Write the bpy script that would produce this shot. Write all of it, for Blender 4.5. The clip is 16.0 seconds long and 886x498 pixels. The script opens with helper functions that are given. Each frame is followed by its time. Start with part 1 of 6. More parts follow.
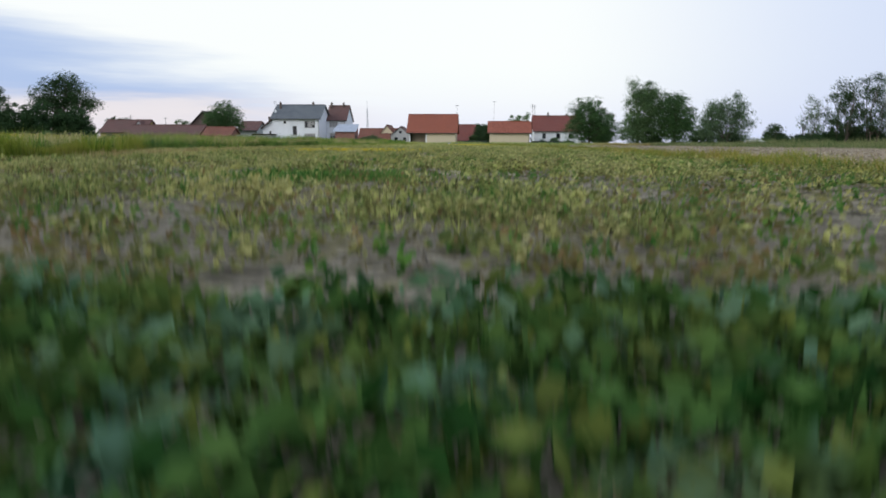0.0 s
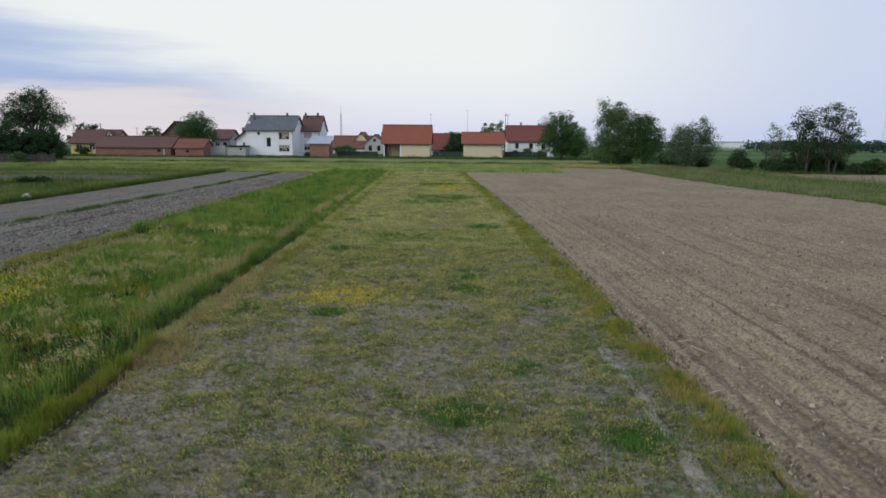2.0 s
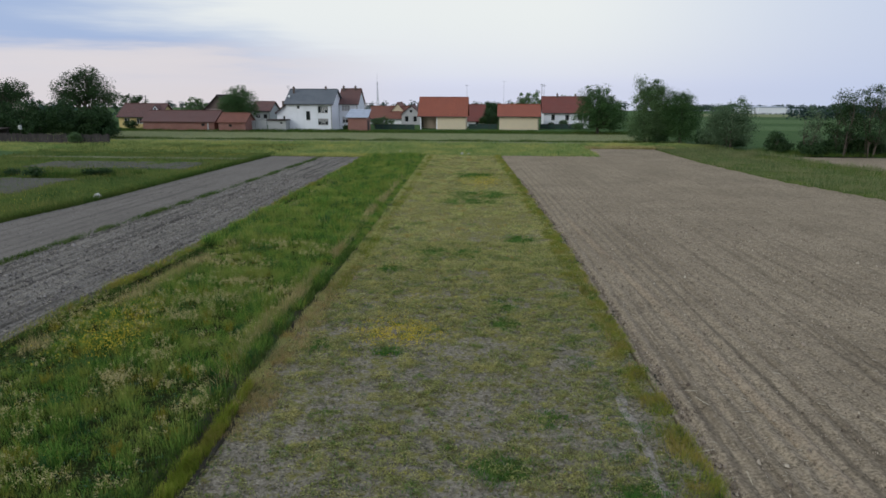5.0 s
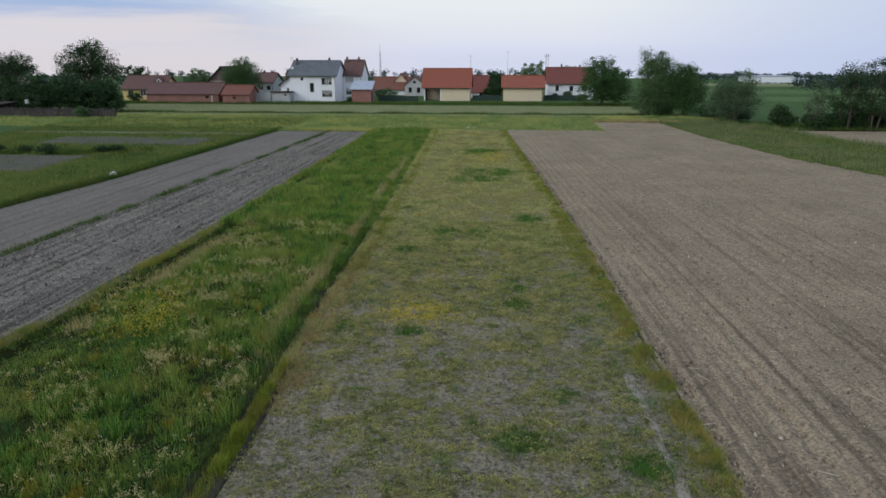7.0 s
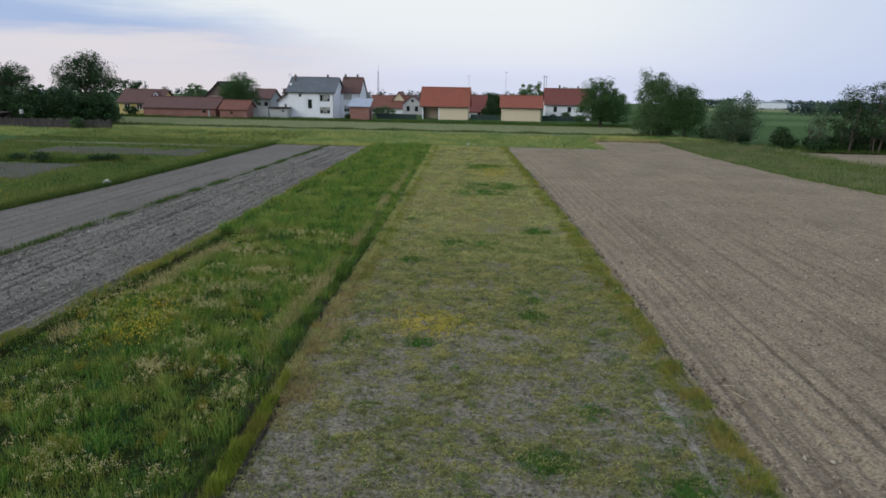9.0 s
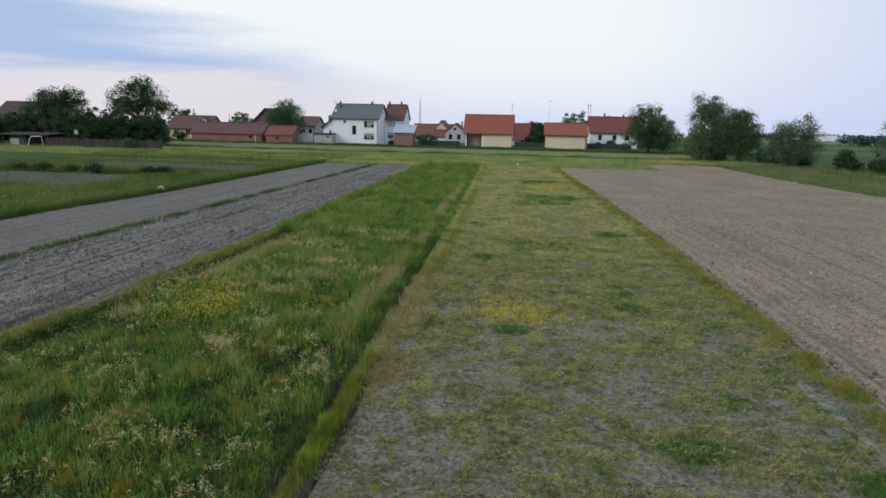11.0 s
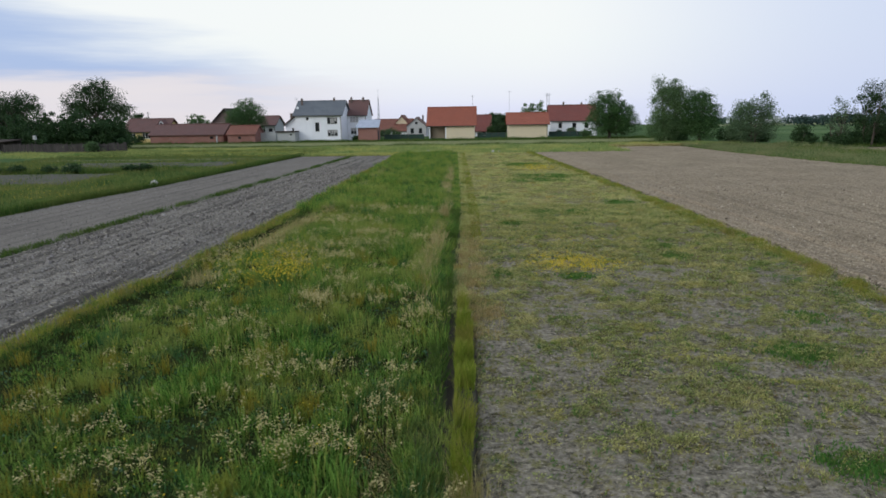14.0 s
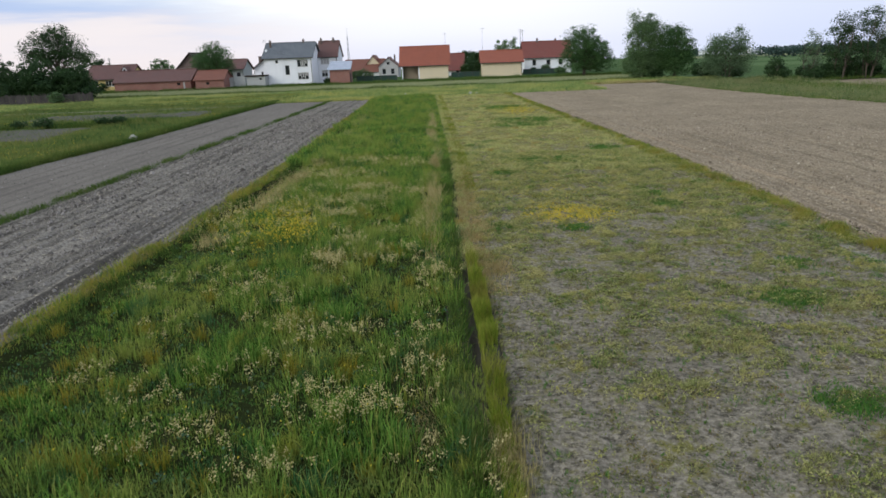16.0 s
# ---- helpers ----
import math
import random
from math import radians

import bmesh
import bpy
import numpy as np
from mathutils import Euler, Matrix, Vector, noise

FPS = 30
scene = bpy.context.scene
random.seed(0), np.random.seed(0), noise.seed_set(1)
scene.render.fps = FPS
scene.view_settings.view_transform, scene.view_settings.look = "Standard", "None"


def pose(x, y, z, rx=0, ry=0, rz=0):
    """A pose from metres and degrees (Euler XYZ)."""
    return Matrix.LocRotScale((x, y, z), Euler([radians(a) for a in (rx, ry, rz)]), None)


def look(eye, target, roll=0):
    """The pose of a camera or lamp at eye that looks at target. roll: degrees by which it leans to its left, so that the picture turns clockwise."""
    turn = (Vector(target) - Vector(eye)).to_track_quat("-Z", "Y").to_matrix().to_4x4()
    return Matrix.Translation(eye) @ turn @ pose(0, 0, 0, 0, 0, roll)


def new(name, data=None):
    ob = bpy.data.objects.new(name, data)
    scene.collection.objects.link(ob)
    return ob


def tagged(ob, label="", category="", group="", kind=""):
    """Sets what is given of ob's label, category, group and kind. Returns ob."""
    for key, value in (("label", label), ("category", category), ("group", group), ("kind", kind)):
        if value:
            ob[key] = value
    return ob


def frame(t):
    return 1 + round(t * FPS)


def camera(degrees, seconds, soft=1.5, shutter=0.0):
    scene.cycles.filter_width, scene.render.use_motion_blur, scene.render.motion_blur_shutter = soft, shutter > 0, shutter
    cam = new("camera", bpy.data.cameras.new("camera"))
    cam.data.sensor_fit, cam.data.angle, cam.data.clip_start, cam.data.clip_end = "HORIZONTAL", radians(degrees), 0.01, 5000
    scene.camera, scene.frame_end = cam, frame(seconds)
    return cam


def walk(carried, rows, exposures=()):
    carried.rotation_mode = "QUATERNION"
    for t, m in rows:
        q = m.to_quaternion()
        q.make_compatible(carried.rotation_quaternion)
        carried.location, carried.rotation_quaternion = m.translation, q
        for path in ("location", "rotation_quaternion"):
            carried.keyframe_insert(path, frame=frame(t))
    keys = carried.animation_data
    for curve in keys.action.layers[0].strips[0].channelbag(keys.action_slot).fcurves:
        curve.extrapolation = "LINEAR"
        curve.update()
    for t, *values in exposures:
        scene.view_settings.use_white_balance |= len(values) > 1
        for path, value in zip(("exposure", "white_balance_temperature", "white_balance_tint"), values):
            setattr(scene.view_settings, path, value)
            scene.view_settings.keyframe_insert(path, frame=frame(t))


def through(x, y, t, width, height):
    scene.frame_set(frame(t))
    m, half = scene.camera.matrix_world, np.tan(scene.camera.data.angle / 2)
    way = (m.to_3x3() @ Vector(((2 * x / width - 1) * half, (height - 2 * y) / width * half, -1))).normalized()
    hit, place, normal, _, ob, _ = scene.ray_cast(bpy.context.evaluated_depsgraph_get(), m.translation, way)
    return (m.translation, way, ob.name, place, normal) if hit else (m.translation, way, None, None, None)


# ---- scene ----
cam = camera(67.2, 16.0, soft=1.6, shutter=0.5)
PATH = [
    (0, (-0.148, -0.592, 0.3), (-0.29, 1.378, -0.016), 0.3),
    (0.2, (-0.168, -0.612, 0.6), (-0.303, 1.356, 0.272), -1.2),
    (0.5, (-0.208, -0.642, 1.22), (-0.315, 1.329, 0.896), 0.3),
    (1, (-0.26, -0.891, 2.527), (-0.332, 1.066, 2.123), 0.3),
    (1.5, (-0.364, -1.126, 3.758), (-0.411, 0.839, 3.391), 0.6),
    (2, (-0.439, -1.442, 4.765), (-0.501, 0.528, 4.425), 0.4),
    (2.5, (-0.528, -1.876, 5.631), (-0.607, 0.066, 5.159), 0.2),
    (3, (-0.62, -2.233, 6.361), (-0.718, -0.275, 5.967), -0.3),
    (3.5, (-0.613, -2.635, 6.877), (-0.743, -0.689, 6.433), -0.0),
    (4, (-0.591, -2.985, 7.309), (-0.736, -1.043, 6.854), 0.2),
    (6.5, (-0.982, -4.823, 8.776), (-1.157, -2.897, 8.266), -0.1),
    (7, (-1.121, -4.925, 8.872), (-1.286, -3.008, 8.325), -0.0),
    (7.5, (-1.263, -4.85, 8.887), (-1.401, -2.933, 8.333), 0.1),
    (8, (-1.434, -4.627, 8.814), (-1.552, -2.705, 8.276), 0.3),
    (10.5, (-3.091, -2.561, 6.335), (-3.323, -0.616, 5.93), 1.7),
    (11, (-3.685, -2.376, 5.891), (-3.938, -0.43, 5.505), 1.2),
    (11.5, (-4.301, -2.338, 5.493), (-4.549, -0.391, 5.11), 0.6),
    (12, (-4.913, -2.463, 5.15), (-5.112, -0.51, 4.767), -0.2),
    (12.5, (-5.436, -2.726, 4.936), (-5.608, -0.771, 4.549), -0.4),
    (13, (-5.913, -3.044, 4.816), (-6.07, -1.094, 4.404), 0.3),
    (13.5, (-6.416, -3.417, 4.761), (-6.563, -1.466, 4.345), -0.4),
    (14, (-6.891, -3.814, 4.81), (-7.01, -1.857, 4.418), -0.9),
    (14.5, (-7.291, -4.235, 4.918), (-7.4, -2.297, 4.437), -1.3),
    (15, (-7.59, -4.51, 5.112), (-7.678, -2.587, 4.568), -2.0),
    (15.5, (-7.741, -4.583, 5.311), (-7.812, -2.667, 4.742), -2.0),
    (16, (-7.753, -4.38, 5.447), (-7.798, -2.463, 4.879), -2.2),
]
walk(cam, [(t, look(eye, target, roll)) for t, eye, target, roll in PATH],
     exposures=[(t, e, 6350 if t < 5 or 12.6 < t < 15.2 else 6500 if t > 15.2 else 6220, 6.5) for t, e in ((0, 0.08), (0.5, 0.0), (1, -0.15), (1.5, -0.1), (2, -0.1), (2.5, -0.22), (3, -0.13), (3.5, -0.15), (7, -0.14), (8.2, -0.12), (11, -0.02), (12.5, 0.02), (14.5, 0.0), (15, 0.06), (15.5, 0.18), (16, 0.22))])

# ---- world and light ----
world = bpy.data.worlds.new("dusk_sky")
scene.world = world
world.use_nodes = True
wt = world.node_tree
wt.nodes.clear()


def wnode(kind, **values):
    n = wt.nodes.new(kind)
    for k, v in values.items():
        n.inputs[k].default_value = v
    return n


def wramp(source, stops):
    n = wt.nodes.new("ShaderNodeValToRGB")
    n.color_ramp.interpolation = "B_SPLINE" if len(stops) > 5 else "EASE"
    while len(n.color_ramp.elements) < len(stops):
        n.color_ramp.elements.new(0.5)
    for e, (p, c) in zip(n.color_ramp.elements, stops):
        e.position = p
        e.color = (*c, 1) if isinstance(c, tuple) else (c, c, c, 1)
    wt.links.new(source, n.inputs[0])
    return n.outputs[0]


def wmath(op, a, b):
    n = wt.nodes.new("ShaderNodeMath")
    n.operation = op
    n.use_clamp = op == "MULTIPLY"
    n.inputs[2].default_value = 0.0
    for i, v in enumerate((a, b)):
        if isinstance(v, (int, float)):
            n.inputs[i].default_value = v
        else:
            wt.links.new(v, n.inputs[i])
    return n.outputs[0]


def wmix(fac, a, b):
    n = wt.nodes.new("ShaderNodeMix")
    n.data_type = "RGBA"
    if isinstance(fac, float):
        n.inputs[0].default_value = fac
    else:
        wt.links.new(fac, n.inputs[0])
    for i, v in ((6, a), (7, b)):
        if isinstance(v, tuple):
            n.inputs[i].default_value = (*v, 1)
        else:
            wt.links.new(v, n.inputs[i])
    return n.outputs[2]


sky = wt.nodes.new("ShaderNodeTexSky")
sky.sky_type = "NISHITA"
sky.sun_disc = False
sky.sun_elevation = radians(9)
sky.sun_rotation = radians(-125)
sky.air_density = 1.6
sky.dust_density = 2.5
way = wt.nodes.new("ShaderNodeTexCoord")
xyz = wt.nodes.new("ShaderNodeSeparateXYZ")
wt.links.new(way.outputs["Generated"], xyz.inputs[0])
squash = wt.nodes.new("ShaderNodeMapping")
squash.inputs["Scale"].default_value = (1.6, 1.6, 16.0)
wt.links.new(way.outputs["Generated"], squash.inputs[0])
puff = wnode("ShaderNodeTexNoise", Scale=1.7, Detail=5.0, Roughness=0.55)
wt.links.new(squash.outputs[0], puff.inputs["Vector"])
rough = wmath("MULTIPLY_ADD", puff.outputs[0], 0.12)
rough.node.inputs[2].default_value = -0.06
height = wmath("ADD", xyz.outputs[2], rough)
west = wramp(wmath("MULTIPLY_ADD", xyz.outputs[0], -1.0), [(0.06, 0.0), (0.40, 1.0)])
east = wramp(xyz.outputs[0], [(0.05, 0.0), (0.55, 1.0)])
veil = wramp(xyz.outputs[2], [(0.0, (0.78, 0.79, 0.95)), (0.025, (0.89, 0.895, 1.06)), (0.07, (0.97, 0.98, 1.14)), (0.13, (1.01, 1.015, 1.17)), (0.4, (1.0, 1.02, 1.10)), (1.0, (0.46, 0.55, 0.76))])
slope = wmath("MULTIPLY_ADD", xyz.outputs[0], 0.26)
slope.node.use_clamp = False
slope.node.inputs[2].default_value = 0.13
over = wramp(wmath("ADD", height, slope), [(0.07, 1.0), (0.15, 0.0)])
bank = wmath("MULTIPLY", wramp(height, [(0.02, 0.0), (0.065, 1.0)]), over)
blush = wramp(height, [(0.0, 1.0), (0.04, 0.85), (0.075, 0.0)])
c = wmix(wmath("MULTIPLY", east, 0.85), veil, (0.62, 0.69, 0.93))
c = wmix(wmath("MULTIPLY", west, bank), c, (0.46, 0.57, 0.84))
c = wmix(wmath("MULTIPLY", west, blush), c, (0.87, 0.79, 0.82))
scaled = wt.nodes.new("ShaderNodeVectorMath")
scaled.operation = "SCALE"
scaled.inputs["Scale"].default_value = 0.1
wt.links.new(sky.outputs[0], scaled.inputs[0])
c = wmix(0.92, scaled.outputs[0], c)
back = wnode("ShaderNodeBackground", Strength=1.0)
wt.links.new(c, back.inputs[0])
wt.links.new(back.outputs[0], wt.nodes.new("ShaderNodeOutputWorld").inputs[0])

sun = new("sun", bpy.data.lights.new("sun", "SUN"))
sun.data.energy, sun.data.angle, sun.data.color = 1.05, radians(25), (1.0, 0.98, 0.95)
sun.matrix_world = look((-60, -50, 40), (0, 0, 0))

# ---- materials ----


class Nodes:
    """A small builder for one node material."""

    def __init__(self, name, roughness=0.9):
        self.m = bpy.data.materials.new(name)
        self.m.use_nodes = True
        self.t = self.m.node_tree
        self.b = self.t.nodes["Principled BSDF"]
        self.out = self.t.nodes["Material Output"]
        self.b.inputs["Roughness"].default_value = roughness
        self.b.inputs["Specular IOR Level"].default_value = 0.25
        self.pos = self.t.nodes.new("ShaderNodeNewGeometry").outputs["Position"]
        self.island = self.pos.node.outputs["Random Per Island"]
        self.each = self.t.nodes.new("ShaderNodeObjectInfo").outputs["Random"]

    def put(self, sock, value):
        if isinstance(value, tuple):
            sock.default_value = (*value, 1) if len(value) == 3 and len(sock.default_value) == 4 else value
        elif isinstance(value, (int, float)):
            sock.default_value = value
        else:
            self.t.links.new(value, sock)

    def noise(self, scale, detail=4.0, rough=0.55, stretch=None, where=None):
        v = where or self.pos
        if stretch:
            mp = self.t.nodes.new("ShaderNodeMapping")
            mp.inputs["Scale"].default_value = stretch
            self.t.links.new(v, mp.inputs[0])
            v = mp.outputs[0]
        n = self.t.nodes.new("ShaderNodeTexNoise")
        n.inputs["Scale"].default_value, n.inputs["Detail"].default_value, n.inputs["Roughness"].default_value = scale, detail, rough
        self.t.links.new(v, n.inputs["Vector"])
        return n.outputs[0]

    def ramp(self, src, stops):
        n = self.t.nodes.new("ShaderNodeValToRGB")
        while len(n.color_ramp.elements) < len(stops):
            n.color_ramp.elements.new(0.5)
        for e, (p, c) in zip(n.color_ramp.elements, stops):
            e.position = p
            e.color = (*c, 1) if isinstance(c, tuple) else (c, c, c, 1)
        self.t.links.new(src, n.inputs[0])
        return n.outputs[0]

    def mix(self, fac, a, b, mode="MIX"):
        n = self.t.nodes.new("ShaderNodeMix")
        n.data_type, n.blend_type = "RGBA", mode
        for i, v in ((0, fac), (6, a), (7, b)):
            self.put(n.inputs[i], v)
        return n.outputs[2]

    def math(self, op, a, b=0.0):
        n = self.t.nodes.new("ShaderNodeMath")
        n.operation = op
        self.put(n.inputs[0], a)
        self.put(n.inputs[1], b)
        return n.outputs[0]

    def bump(self, height, strength=0.5, distance=0.03):
        n = self.t.nodes.new("ShaderNodeBump")
        n.inputs["Strength"].default_value, n.inputs["Distance"].default_value = strength, distance
        self.t.links.new(height, n.inputs["Height"])
        self.t.links.new(n.outputs[0], self.b.inputs["Normal"])

    def colour(self, c):
        self.put(self.b.inputs["Base Color"], c)
        return self.m

    def leafy(self, c, through=0.35):
        """Thin leaves: part of the light goes through."""
        self.put(self.b.inputs["Base Color"], c)
        tr = self.t.nodes.new("ShaderNodeBsdfTranslucent")
        self.put(tr.inputs[0], c)
        mx = self.t.nodes.new("ShaderNodeMixShader")
        mx.inputs[0].default_value = through
        self.t.links.new(self.b.outputs[0], mx.inputs[1])
        self.t.links.new(tr.outputs[0], mx.inputs[2])
        self.t.links.new(mx.outputs[0], self.out.inputs[0])
        return self.m


def soil(name, dark, light, green=None, cover=(0.5, 0.7), crumb=26.0, lines=None, turn=0.0, deep=0.5, shade_and_straw=None, follow=None, grow=None, rise=0.03):
    n = Nodes(name, 1.0)
    n.b.inputs["Specular IOR Level"].default_value = 0.05
    fine = n.noise(crumb, 6, 0.7)
    mid = n.noise(2.3, 5, 0.6)
    large = n.noise(0.22, 3)
    c = n.mix(n.ramp(fine, [(0.37, 0.0), (0.63, 1.0)]), dark, light)
    c = n.mix(n.math("MULTIPLY", n.ramp(mid, [(0.35, 0.0), (0.75, 1.0)]), 0.55), c, light)
    c = n.mix(n.math("MULTIPLY", n.ramp(large, [(0.3, 1.0), (0.65, 0.0)]), 0.3), c, dark)
    h = n.math("ADD", fine, n.math("MULTIPLY", mid, 1.5))
    if lines:
        if follow:
            sep = n.t.nodes.new("ShaderNodeSeparateXYZ")
            n.t.links.new(n.pos, sep.inputs[0])
            px, py = sep.outputs[0], sep.outputs[1]
            u = n.math("ADD", px, n.math("ADD", n.math("MULTIPLY", py, follow[0]), n.math("MULTIPLY", n.math("MULTIPLY", py, py), follow[1])))
            com = n.t.nodes.new("ShaderNodeCombineXYZ")
            n.t.links.new(u, com.inputs[0])
            n.t.links.new(py, com.inputs[1])
            run = com.outputs[0]
        else:
            mp = n.t.nodes.new("ShaderNodeMapping")
            mp.inputs["Rotation"].default_value = (0, 0, radians(turn))
            n.t.links.new(n.pos, mp.inputs[0])
            run = mp.outputs[0]
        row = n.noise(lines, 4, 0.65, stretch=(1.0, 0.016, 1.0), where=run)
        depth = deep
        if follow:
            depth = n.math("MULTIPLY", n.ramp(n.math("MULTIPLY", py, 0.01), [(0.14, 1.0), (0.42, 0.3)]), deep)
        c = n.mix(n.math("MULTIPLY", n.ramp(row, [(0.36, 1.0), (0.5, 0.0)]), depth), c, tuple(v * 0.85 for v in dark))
        h = n.math("ADD", h, n.math("MULTIPLY", row, 2.0))
    if green:
        g = n.math("ADD", n.math("MULTIPLY", n.noise(0.9, 6, 0.7), 0.45), n.math("MULTIPLY", n.noise(4.5, 6, 0.75), 0.55))
        tone = n.mix(n.noise(3.1, 4), green, tuple(v * f for v, f in zip(green, (1.5, 1.25, 0.9))))
        if grow:
            along = n.t.nodes.new("ShaderNodeSeparateXYZ")
            n.t.links.new(n.pos, along.inputs[0])
            g = n.math("ADD", g, n.math("MULTIPLY", n.ramp(n.math("MULTIPLY", along.outputs[1], 0.01), [(grow[0], 0.0), (grow[1], 1.0)]), grow[2]))
        c = n.mix(n.ramp(g, [(cover[0], 0.0), (cover[1], 1.0)]), c, tone)
    if shade_and_straw:
        # Dark shreds paint shade between tufts; the pale flecks are straw.
        shred = n.noise(5.5, 7, 0.8, stretch=(0.8, 1.3, 1.0))
        c = n.mix(n.ramp(shred, [(0.40, 0.8), (0.47, 0.0)]), c, shade_and_straw[0])
        c = n.mix(n.ramp(n.noise(15.0, 6, 0.8), [(0.56, 0.0), (0.62, 0.8)]), c, shade_and_straw[1])
    n.bump(h, 0.9, rise)
    return n.colour(c)


def grassy(name, a, b, dry, patch=0.35, dryness=0.5, through=0.35, kinds=()):
    """Blades: colour from blade to blade, and in patches of a metre or so."""
    n = Nodes(name, 0.7)
    n.b.inputs["Specular IOR Level"].default_value = 0.08
    c = n.mix(n.ramp(n.island, [(0.1, 0.0), (0.9, 1.0)]), a, b)
    for k, (other, scale, share) in enumerate(kinds):
        spots = n.noise(scale, 2, 0.5, stretch=(1.0, 1.0 + 0.07 * k, 0.15))
        c = n.mix(n.ramp(spots, [(share, 0.0), (share + 0.05, 0.9)]), c, n.mix(n.island, other, tuple(v * 1.7 for v in other)))
    far = n.noise(patch, 4, 0.6)
    c = n.mix(n.math("MULTIPLY", n.ramp(far, [(0.45, 0.0), (0.68, 1.0)]), dryness), c, dry)
    lone = n.math("FRACT", n.math("MULTIPLY", n.island, 37.0))
    c = n.mix(n.math("MULTIPLY", n.ramp(lone, [(0.86, 0.0), (0.9, 1.0)]), 0.7), c, dry)
    return n.leafy(c, through)


def turf(name, a, b, earth, bare=(0.62, 0.75)):
    """Ground under grass, matted and seen from afar."""
    n = Nodes(name, 1.0)
    n.b.inputs["Specular IOR Level"].default_value = 0.03
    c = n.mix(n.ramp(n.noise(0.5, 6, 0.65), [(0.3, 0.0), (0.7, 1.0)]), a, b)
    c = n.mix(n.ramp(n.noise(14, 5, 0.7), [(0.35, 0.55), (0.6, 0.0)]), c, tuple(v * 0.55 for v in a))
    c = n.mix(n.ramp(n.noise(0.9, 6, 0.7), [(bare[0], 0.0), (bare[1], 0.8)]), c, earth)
    n.bump(n.noise(9, 6, 0.7), 1.0, 0.08)
    return n.colour(c)


def plaster(name, base, stain):
    n = Nodes(name, 0.85)
    c = n.mix(n.math("MULTIPLY", n.ramp(n.noise(0.35, 6, 0.65), [(0.45, 0.0), (0.75, 1.0)]), 0.45), base, stain)
    c = n.mix(n.math("MULTIPLY", n.ramp(n.noise(1.2, 5, 0.7, stretch=(1, 1, 0.15)), [(0.5, 0.0), (0.8, 1.0)]), 0.3), c, stain)
    n.bump(n.noise(30, 3), 0.2, 0.01)
    return n.colour(c)


def tiles(name, a, b, worn):
    """Clay tiles: courses and single tiles."""
    n = Nodes(name, 0.8)
    br = n.t.nodes.new("ShaderNodeTexBrick")
    mp = n.t.nodes.new("ShaderNodeMapping")
    n.t.links.new(n.pos, mp.inputs[0])
    mp.inputs["Rotation"].default_value = (radians(90), 0, 0)
    n.t.links.new(mp.outputs[0], br.inputs["Vector"])
    br.inputs["Scale"].default_value = 1.0
    br.inputs["Brick Width"].default_value, br.inputs["Row Height"].default_value = 0.24, 0.26
    br.inputs["Mortar Size"].default_value = 0.012
    br.inputs["Color1"].default_value, br.inputs["Color2"].default_value = (*a, 1), (*b, 1)
    br.inputs["Mortar"].default_value = (*[v * 0.4 for v in a], 1)
    c = n.mix(n.math("MULTIPLY", n.ramp(n.noise(0.5, 5, 0.7), [(0.45, 0.0), (0.7, 1.0)]), 0.6), br.outputs[0], worn)
    n.bump(n.math("ADD", br.outputs[1], n.noise(4, 3)), 0.5, 0.03)
    return n.colour(c)


def brickwork(name, a, b, mortar):
    n = Nodes(name, 0.9)
    br = n.t.nodes.new("ShaderNodeTexBrick")
    mp = n.t.nodes.new("ShaderNodeMapping")
    n.t.links.new(n.pos, mp.inputs[0])
    mp.inputs["Rotation"].default_value = (radians(90), 0, 0)
    n.t.links.new(mp.outputs[0], br.inputs["Vector"])
    br.inputs["Scale"].default_value = 1.0
    br.inputs["Brick Width"].default_value, br.inputs["Row Height"].default_value = 0.26, 0.08
    br.inputs["Mortar Size"].default_value = 0.01
    br.inputs["Color1"].default_value, br.inputs["Color2"].default_value = (*a, 1), (*b, 1)
    br.inputs["Mortar"].default_value = (*mortar, 1)
    c = n.mix(n.math("MULTIPLY", n.ramp(n.noise(0.6, 5, 0.7), [(0.4, 0.0), (0.75, 1.0)]), 0.5), br.outputs[0], tuple(v * 0.6 for v in a))
    n.bump(br.outputs[1], -0.5, 0.02)
    return n.colour(c)


def plain(name, base, other, scale=2.0, roughness=0.7, metal=0.0, stretch=None):
    n = Nodes(name, roughness)
    n.b.inputs["Metallic"].default_value = metal
    f = n.noise(scale, 5, 0.65, stretch=stretch)
    n.bump(f, 0.3, 0.01)
    return n.colour(n.mix(n.ramp(f, [(0.35, 0.0), (0.7, 1.0)]), base, other))


def foliage(name, a, b, young):
    n = Nodes(name, 0.6)
    c = n.mix(n.island, a, b)
    c = n.mix(n.math("MULTIPLY", n.ramp(n.noise(0.45, 4, 0.6), [(0.4, 0.0), (0.7, 1.0)]), 0.6), c, young)
    return n.leafy(c, 0.3)


M_STRIP = soil("strip_soil", (0.052, 0.046, 0.033), (0.346, 0.308, 0.238), green=(0.145, 0.152, 0.05), cover=(0.51, 0.60), crumb=10.0, shade_and_straw=((0.042, 0.038, 0.026), (0.41, 0.37, 0.25)), grow=(0.06, 0.4, 0.12), rise=0.055)
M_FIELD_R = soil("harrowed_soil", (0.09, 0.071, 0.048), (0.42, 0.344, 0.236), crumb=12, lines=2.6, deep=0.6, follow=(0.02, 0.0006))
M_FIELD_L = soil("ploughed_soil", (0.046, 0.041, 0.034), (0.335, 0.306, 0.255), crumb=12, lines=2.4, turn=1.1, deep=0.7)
M_PLOT = soil("plot_soil", (0.06, 0.056, 0.05), (0.16, 0.15, 0.13), green=(0.05, 0.09, 0.026), cover=(0.5, 0.64))
